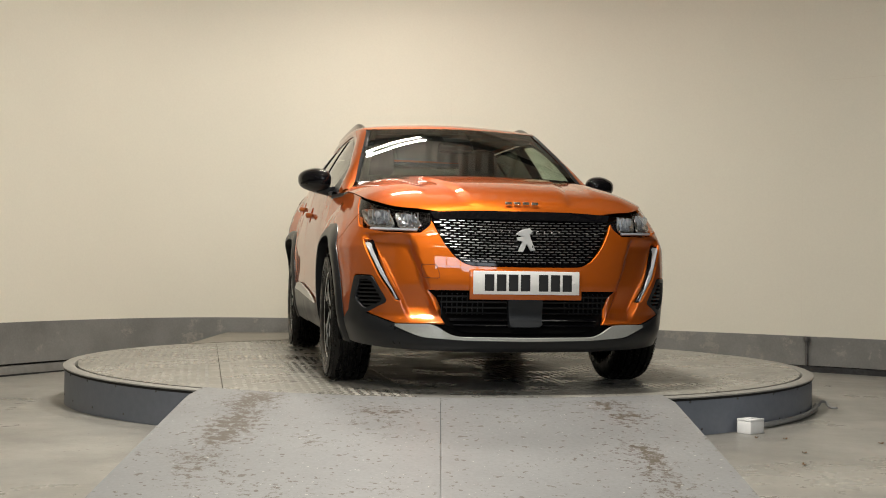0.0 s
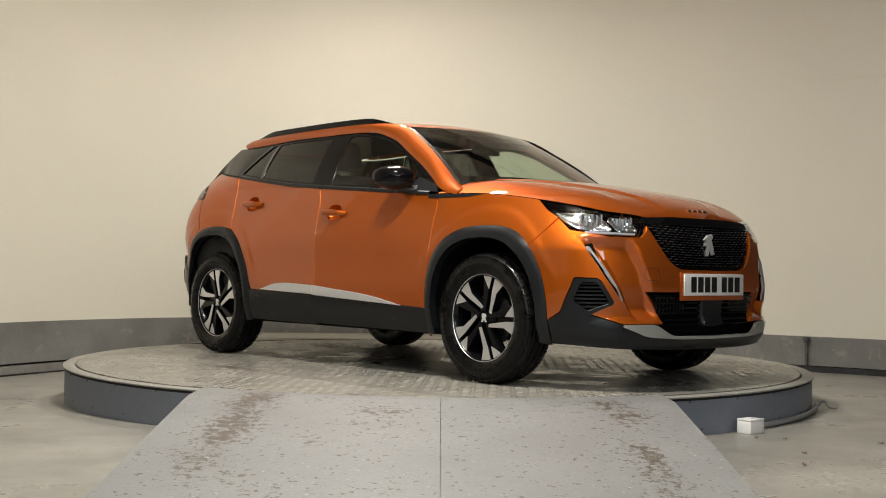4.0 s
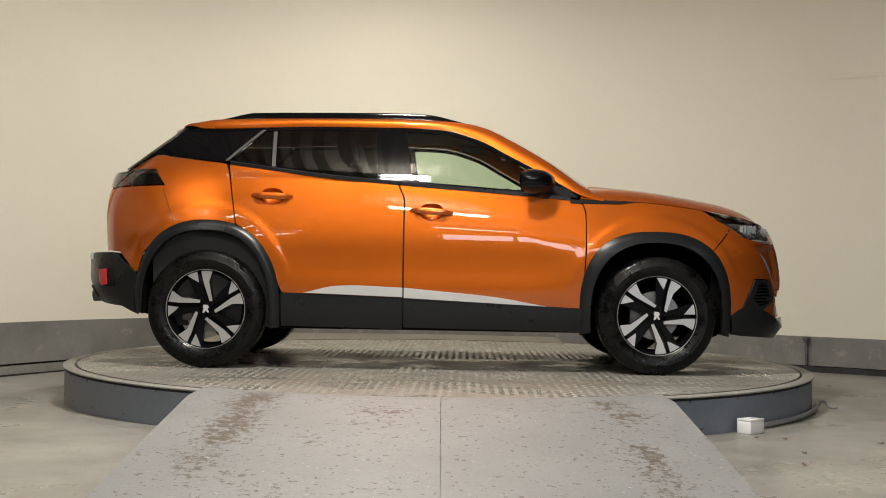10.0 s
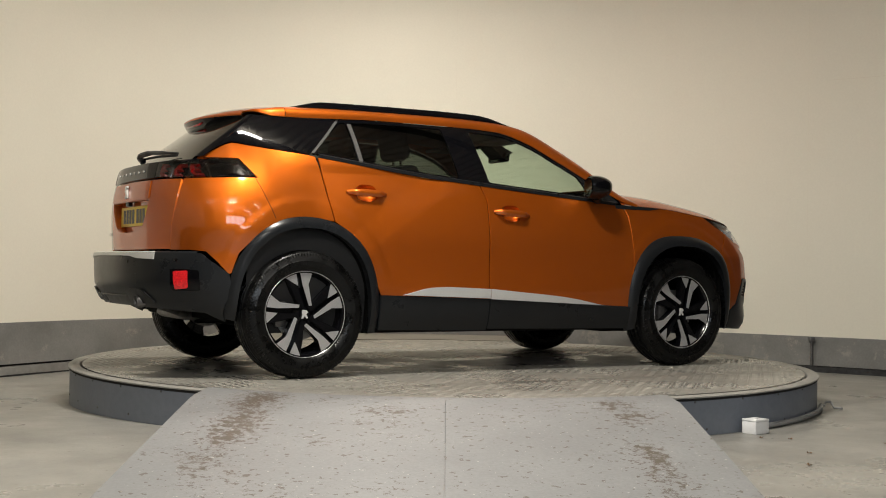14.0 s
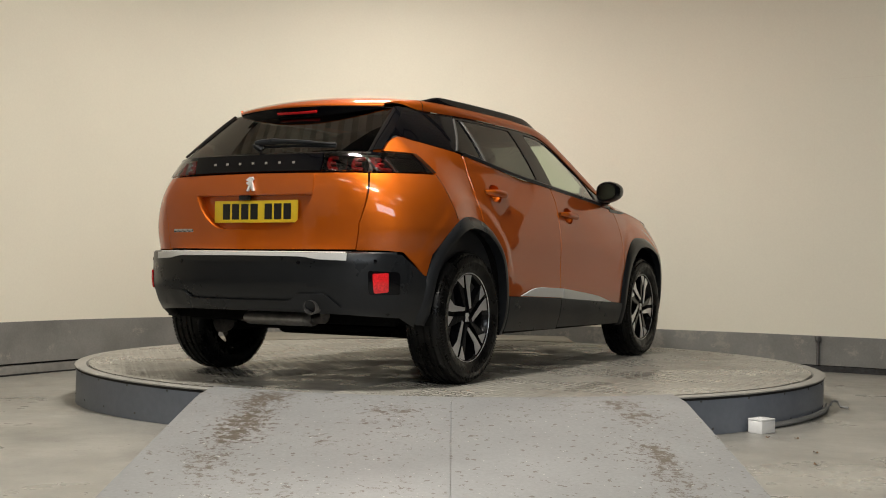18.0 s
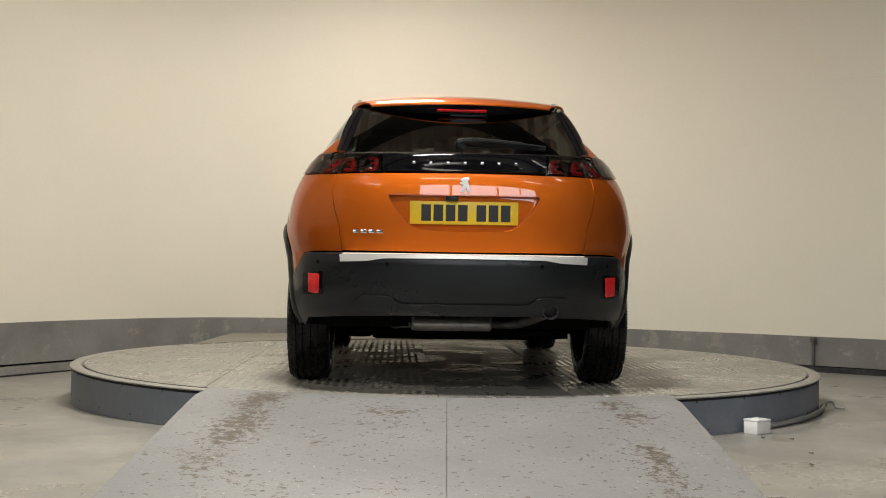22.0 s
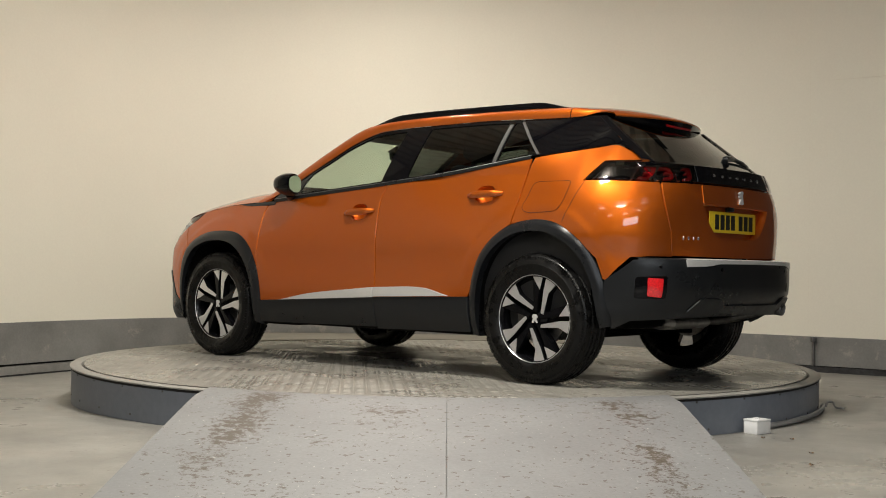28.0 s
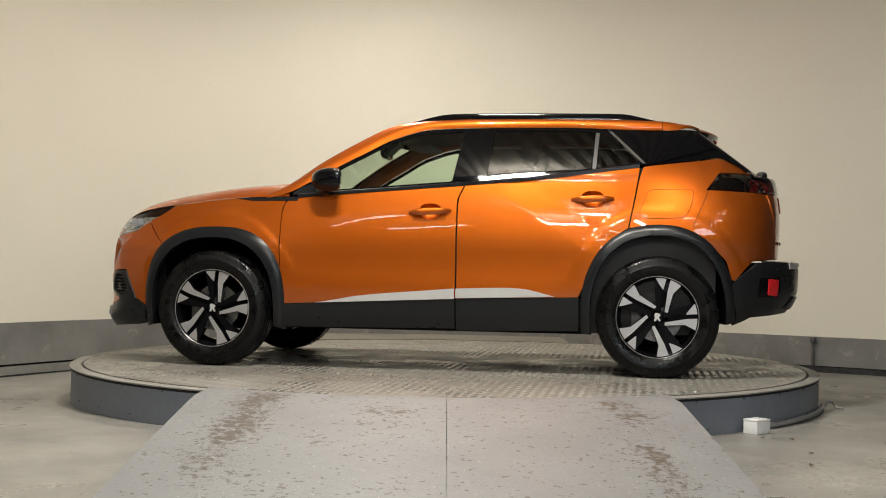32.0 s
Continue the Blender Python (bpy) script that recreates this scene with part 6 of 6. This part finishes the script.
            faces += [(k + 4, k + 5, k + 6, k + 7), (k, k + 1, k + 5, k + 4), (k + 1, k + 2, k + 6, k + 5), (k + 2, k + 3, k + 7, k + 6), (k + 3, k, k + 4, k + 7)]
    me = bpy.data.meshes.new("tread_lozenges")
    me.from_pydata(verts, [], faces)
    me.materials.append(M_LOZENGE)
    ob = new("tread_pattern", me)
    ob.parent = deck
    tagged(ob, "raised chequer plate lozenges", kind="stuff")
    return ring


def build_ramp():
    ramp = thing("ramp", "scuffed grey painted board ramp up to the turntable", "ramp", pose(0, 0, 0))
    for nm, x0, x1 in (("ramp_board", -1.135, 0.0104), ("ramp_board", 0.0121, 1.075)):
        bm = bmesh.new()
        rows = []
        for i in range(25):
            x = x0 + (x1 - x0) * i / 24
            yt = -math.sqrt(R_DECK ** 2 - x * x) - 0.004
            row = []
            for j in range(21):
                t = j / 20
                y = yt + (-4.15 - yt) * t
                z = 0.005 if y > -2.31 else 0.005 - (abs(y) - 2.31) * 0.1070
                row.append((x, y, z))
            rows.append(row)
        grid_faces(bm, rows)
        bmesh.ops.recalc_face_normals(bm, faces=bm.faces)
        if bm.faces[0].normal.z < 0:
            bmesh.ops.reverse_faces(bm, faces=bm.faces)
        bmesh.ops.solidify(bm, geom=bm.faces[:], thickness=0.018)
        part(nm, bm, M_RAMP, ramp)
    for s in (-1.115, 1.055):
        bm = bmesh.new()
        a = [bm.verts.new((s, y, z)) for y, z in ((-1.98, FLOOR), (-1.98, -0.02), (-2.30, -0.018), (-3.9, -0.186), (-3.9, FLOOR))]
        f = bm.faces.new(a)
        ex = bmesh.ops.extrude_face_region(bm, geom=[f])
        bmesh.ops.translate(bm, verts=[v for v in ex["geom"] if isinstance(v, bmesh.types.BMVert)], vec=(0.02 if s < 0 else -0.02, 0, 0))
        bmesh.ops.recalc_face_normals(bm, faces=bm.faces)
        part("ramp_side", bm, M_RAMP, ramp, smooth=False)
    return ramp


def build_back_board():
    bd = thing("bridge_board", "grey-brown plywood board bridging the turntable ring and the wall", "board", pose(0, 0, 0))
    bm = bmesh.new()
    rows = []
    for i in range(17):
        x = -1.88 + 2.9 * i / 16
        y0 = math.sqrt(max(0.1, (R_DECK + 0.004) ** 2 - x * x))
        p, n = wall_at(x)
        rows.append([(x, y0 + (p.y - 0.06 - y0) * j / 4, 0.004 + 0.0 * j) for j in range(5)])
    grid_faces(bm, rows)
    bmesh.ops.recalc_face_normals(bm, faces=bm.faces)
    if bm.faces[0].normal.z < 0:
        bmesh.ops.reverse_faces(bm, faces=bm.faces)
    bmesh.ops.solidify(bm, geom=bm.faces[:], thickness=0.02)
    part("board_top", bm, M_BOARD, bd)
    for x in (-1.8, 0.9):
        bm = bmesh.new()
        p, n = wall_at(x)
        box(bm, x - 0.03, x + 0.03, p.y - 0.18, p.y - 0.10, floor_z(x, p.y), -0.014)
        part("board_prop", bm, M_BOARD, bd, smooth=False)


def wall_at(x):
    """A point of the curved wall's face with that x, and its inward normal."""
    pts = spline(WALL_PLAN, 6)
    for p, q in zip(pts, pts[1:]):
        if p.x <= x <= q.x and p.y > 0.3:
            d = (q - p).normalized()
            return p.lerp(q, (x - p.x) / (q.x - p.x)), Vector((d.y, -d.x, 0))


def build_small_things():
    # switch box and cable at the ring's foot
    bx = thing("junction_box", "small white plastic box on the floor beside the turntable ring", "box", pose(1.56, -1.80, FLOOR, 0, 0, 38))
    bm = bmesh.new()
    box(bm, -0.068, 0.038, -0.042, 0.042, 0.0, 0.062, 0.004)
    part("box_body", bm, M_BOX, bx)
    bm = bmesh.new()
    box(bm, -0.069, 0.039, -0.043, 0.043, 0.062, 0.072, 0.003)
    part("box_lid", bm, M_BOX, bx)
    bm = bmesh.new()
    box(bm, -0.03, -0.01, -0.015, 0.015, 0.072, 0.078, 0.002)
    part("lid_clip", bm, M_BOX, bx)
    cb = thing("cable", "grey cable lying along the foot of the turntable ring", "cable", pose(0, 0, FLOOR))
    bm = bmesh.new()
    pts = [Vector(((R_RING + 0.022) * math.cos(radians(a)), (R_RING + 0.022) * math.sin(radians(a)), 0.018)) for a in range(-47, -16, 2)]
    tube(bm, pts, 0.014, 8)
    part("cable_run", bm, M_CABLE, cb)
    bm = bmesh.new()
    tube(bm, spline([(2.24, -0.70, 0.018), (2.27, -0.64, 0.035), (2.31, -0.62, 0.03), (2.30, -0.70, 0.012), (2.33, -0.75, 0.010)], 6), 0.007, 6)
    part("cable_tail", bm, M_CABLE, cb)
    # conduit on the wall band
    p, n = wall_at(3.0)
    cd = thing("wall_conduit", "short grey conduit with a cap on the wall band", "conduit", pose(p.x + n.x * 0.035, p.y + n.y * 0.035, FLOOR))
    bm = bmesh.new()
    tube(bm, [(0, 0, 0.05), (0, 0, 0.245)], 0.012, 10)
    part("conduit_pipe", bm, M_STEEL, cd)
    bm = bmesh.new()
    box(bm, -0.02, 0.02, -0.02, 0.02, 0.24, 0.285, 0.005)
    part("conduit_cap", bm, M_STEEL, cd)
    # fine joints between the wall's boards
    for k, x in enumerate((0.08, 2.955)):
        p, n = wall_at(x)
        q = p + n * 0.0005
        t = Vector((-n.y, n.x, 0))
        bm = bmesh.new()
        a = (0.0006, 0.0008)[k]
        vs = [bm.verts.new(q + t * s * a + Vector((0, 0, z)) + n * o) for s, z, o in ((-1, band_top(x), 0.001), (1, band_top(x), 0.001), (1, CEIL, 0.001), (-1, CEIL, 0.001))]
        bm.faces.new(vs)
        bmesh.ops.solidify(bm, geom=bm.faces[:], thickness=0.002)
        part("trim_wall_joint", bm, M_JOINT, None, "fine vertical joint in the wall", kind="structure", category="trim", smooth=False)
    bm = bmesh.new()
    rows = [[], []]
    for i in range(16):
        p, n = wall_at(3.1 + 0.05 * i)
        for r, z in zip(rows, (2.168, 2.172)):
            q = p + n * 0.0015
            r.append((q.x, q.y, z))
    grid_faces(bm, rows)
    bmesh.ops.solidify(bm, geom=bm.faces[:], thickness=0.002)
    part("trim_wall_joint", bm, M_JOINT, None, "fine level joint in the wall", kind="structure", category="trim", smooth=False)
    # dry leaves and paint chips on the floor
    rng = random.Random(11)
    spots = ((3.05, -0.72), (2.62, -1.35), (2.55, -1.62), (2.62, -1.95), (2.08, -2.12), (2.35, -2.22), (1.62, -2.45), (1.53, -1.99), (1.66, -2.02), (1.52, -2.78), (2.9, -1.2), (-2.55, -1.1), (-2.1, -2.2), (-2.9, -0.3), (2.2, -2.6), (-2.6, -1.9))
    for x, y in spots:
        lf = thing("dry_leaf", "small curled dry brown leaf on the concrete floor", "leaf", pose(x, y, floor_z(x, y) + 0.001, 0, 0, rng.uniform(0, 360)), "dry leaves")
        bm = bmesh.new()
        w, l = rng.uniform(0.008, 0.013), rng.uniform(0.018, 0.032)
        rows = []
        for i in range(5):
            t = i / 4
            ww = w * math.sin(math.pi * (0.08 + 0.9 * t))
            rows.append([(-ww, l * (t - 0.5), 0.008 * t), (0, l * (t - 0.5), 0.001 + 0.004 * t), (ww, l * (t - 0.5), 0.010 * (1 - t))])
        grid_faces(bm, rows)
        bmesh.ops.solidify(bm, geom=bm.faces[:], thickness=0.0008)
        part("leaf_blade", bm, M_LEAF, lf)



def dirt_mat(name, colour, dirt, rough, tracks, amount, fleck=0.0, spots=(), stain=0.09, chips=0.0, wide=27.0):
    """A worn painted surface: grain, broad wear, and ragged dirt marks; tracks are lines along y where more of it lies."""
    m = mat(name, colour, rough, grain=0.07, scale=70, stain=stain, stain_scale=2.2, bump=0.0007)
    nt = m.node_tree
    b = nt.nodes["Principled BSDF"]
    clean = b.inputs["Base Color"].links[0].from_socket
    co = nt.nodes.new("ShaderNodeTexCoord")

    def math_node(op, x, y=None, z=None):
        n = nt.nodes.new("ShaderNodeMath")
        n.operation = op
        for i, v in enumerate((x, y, z)):
            if v is None:
                continue
            if isinstance(v, (int, float)):
                n.inputs[i].default_value = v
            else:
                nt.links.new(v, n.inputs[i])
        return n.outputs[0]

    mp = nt.nodes.new("ShaderNodeMapping")
    mp.inputs["Scale"].default_value = (1.0, 0.85, 1.0)
    nt.links.new(co.outputs["Object"], mp.inputs[0])
    rag = nt.nodes.new("ShaderNodeTexNoise")
    rag.inputs["Scale"].default_value, rag.inputs["Detail"].default_value, rag.inputs["Roughness"].default_value = wide, 12.0, 0.80
    nt.links.new(mp.outputs[0], rag.inputs["Vector"])
    patch = nt.nodes.new("ShaderNodeTexNoise")
    patch.inputs["Scale"].default_value, patch.inputs["Detail"].default_value = 2.6, 3.0
    nt.links.new(mp.outputs[0], patch.inputs["Vector"])
    sep = nt.nodes.new("ShaderNodeSeparateXYZ")
    nt.links.new(co.outputs["Object"], sep.inputs[0])
    lane = None
    for x0, w in tracks:
        d = math_node("DIVIDE", math_node("SUBTRACT", sep.outputs[0], x0), w)
        g = math_node("DIVIDE", 1.0, math_node("ADD", 1.0, math_node("MULTIPLY", d, d)))
        lane = g if lane is None else math_node("MAXIMUM", lane, g)
    level = math_node("ADD", rag.outputs[0], math_node("MULTIPLY", math_node("SUBTRACT", patch.outputs[0], 0.5), 0.35))
    if lane is not None:
        level = math_node("ADD", level, math_node("MULTIPLY", lane, 0.065))
    for x0, y0, rx, ry, k in spots:
        dx = math_node("DIVIDE", math_node("SUBTRACT", sep.outputs[0], x0), rx)
        dy = math_node("DIVIDE", math_node("SUBTRACT", sep.outputs[1], y0), ry)
        q = math_node("ADD", math_node("MULTIPLY", dx, dx), math_node("MULTIPLY", dy, dy))
        level = math_node("ADD", level, math_node("MULTIPLY", math_node("POWER", 2.718, math_node("MULTIPLY", q, -1.0)), k))
    mr = nt.nodes.new("ShaderNodeMapRange")
    mr.inputs[1].default_value, mr.inputs[2].default_value = 0.66 - amount, 0.71 - amount
    nt.links.new(level, mr.inputs[0])
    mx = nt.nodes.new("ShaderNodeMix")
    mx.data_type = "RGBA"
    nt.links.new(math_node("MULTIPLY", mr.outputs[0], 0.88), mx.inputs[0])
    nt.links.new(clean, mx.inputs[6])
    mx.inputs[7].default_value = (*dirt, 1)
    out = mx.outputs[2]
    if fleck:
        vo = nt.nodes.new("ShaderNodeTexNoise")
        vo.inputs["Scale"].default_value, vo.inputs["Detail"].default_value = 34.0, 2.0
        nt.links.new(mp.outputs[0], vo.inputs["Vector"])
        m2 = nt.nodes.new("ShaderNodeMapRange")
        m2.inputs[1].default_value, m2.inputs[2].default_value = 0.735 - fleck, 0.75 - fleck
        nt.links.new(vo.outputs[0], m2.inputs[0])
        mx2 = nt.nodes.new("ShaderNodeMix")
        mx2.data_type = "RGBA"
        nt.links.new(math_node("MULTIPLY", m2.outputs[0], 0.75), mx2.inputs[0])
        nt.links.new(out, mx2.inputs[6])
        mx2.inputs[7].default_value = (*dirt, 1)
        out = mx2.outputs[2]
    if chips:
        ch = nt.nodes.new("ShaderNodeTexNoise")
        ch.inputs["Scale"].default_value, ch.inputs["Detail"].default_value = 60.0, 3.0
        nt.links.new(co.outputs["Object"], ch.inputs["Vector"])
        m3 = nt.nodes.new("ShaderNodeMapRange")
        m3.inputs[1].default_value, m3.inputs[2].default_value = 0.69 - chips, 0.71 - chips
        nt.links.new(ch.outputs[0], m3.inputs[0])
        mx3 = nt.nodes.new("ShaderNodeMix")
        mx3.data_type = "RGBA"
        nt.links.new(math_node("MULTIPLY", m3.outputs[0], 0.6), mx3.inputs[0])
        nt.links.new(out, mx3.inputs[6])
        mx3.inputs[7].default_value = (0.62, 0.60, 0.55, 1)
        out = mx3.outputs[2]
    nt.links.new(out, b.inputs["Base Color"])
    return m


M_FLOOR = patchy(dirt_mat("worn_concrete_floor", (0.272, 0.264, 0.241), (0.14, 0.122, 0.095), 0.38, (), 0.03, 0.02, stain=0.20), 1.6, 0.22, 0.55)
M_DECK = patchy(dirt_mat("worn_chequer_plate", (0.245, 0.234, 0.207), (0.08, 0.075, 0.066), 0.42, (), 0.03), 1.7, 0.10, 0.52)
M_BAND = dirt_mat("grey_painted_band", (0.195, 0.192, 0.182), (0.30, 0.285, 0.25), 0.5, (), 0.10, stain=0.22, wide=5.0)
M_KERB = mat("grey_kerb_paint", (0.21, 0.205, 0.19), 0.5, grain=0.12, scale=25, stain=0.2, stain_scale=3.4, bump=0.001)
M_TAR = mat("tarred_kerb", (0.022, 0.022, 0.023), 0.55, grain=0.5, scale=30, stain=0.4, stain_scale=6, bump=0.004)
M_STRIP = patchy(mat("smooth_grey_strip", (0.20, 0.196, 0.182), 0.45, grain=0.1, scale=30, stain=0.22, stain_scale=3, bump=0.0005), 2.4, 0.16, 0.48)
M_LOZENGE = patchy(mat("worn_lozenge_steel", (0.30, 0.288, 0.258), 0.36, metal=0.1, grain=0.2, scale=9, stain=0.25, stain_scale=1.2, spec=0.35), 2.4, 0.36, 0.62)
M_RAMP = dirt_mat("scuffed_ramp_paint", (0.226, 0.229, 0.231), (0.080, 0.060, 0.040), 0.55, ((-0.85, 0.13), (0.79, 0.10)), 0.042, 0.075,
                  ((-0.79, -2.28, 0.11, 0.16, 0.09), (-0.83, -2.62, 0.12, 0.25, 0.105), (-0.86, -3.05, 0.11, 0.24, 0.085), (-0.87, -3.5, 0.12, 0.22, 0.07), (-0.60, -2.45, 0.25, 0.22, 0.05), (0.40, -2.45, 0.25, 0.25, 0.03), (-0.38, -2.80, 0.16, 0.08, 0.11), (-0.25, -2.58, 0.12, 0.08, 0.12),
                   (-0.50, -3.10, 0.08, 0.12, 0.07), (0.80, -2.64, 0.13, 0.14, 0.09), (0.72, -2.33, 0.07, 0.14, 0.08), (0.80, -3.30, 0.07, 0.22, 0.09)), chips=-0.015)
M_JOINT = mat("wall_joint_shadow", (0.735, 0.687, 0.583), 0.8)
M_BOARD = mat("tan_plywood", (0.20, 0.185, 0.155), 0.6, grain=0.1, scale=30, stain=0.15, stain_scale=2.5)
M_LEAF = mat("dry_leaf_brown", (0.20, 0.10, 0.035), 0.7, grain=0.3, scale=120)
deck = thing("turntable_deck", "round chequer plate turntable deck under the car", "turntable", pose(0, 0, 0))
build_hall()
build_turntable()
build_ramp()
build_back_board()
build_small_things()
build_tube_fitting(-0.32, -2.7, 3.9, 0, 178, 0.62)
build_tube_fitting(-0.5, 1.0, 3.45, 28, 74, 0.8)
build_tube_fitting(-0.2, -6.5, 3.9, 0, 128, 1.2)
for lx, ly in ((-3.2, -6.4), (-3.2, -9.2), (3.3, -6.2), (3.3, -9.0), (0.2, -9.6)):
    build_tube_fitting(lx, ly, 3.9, 0, 0, 1.2)
motions()
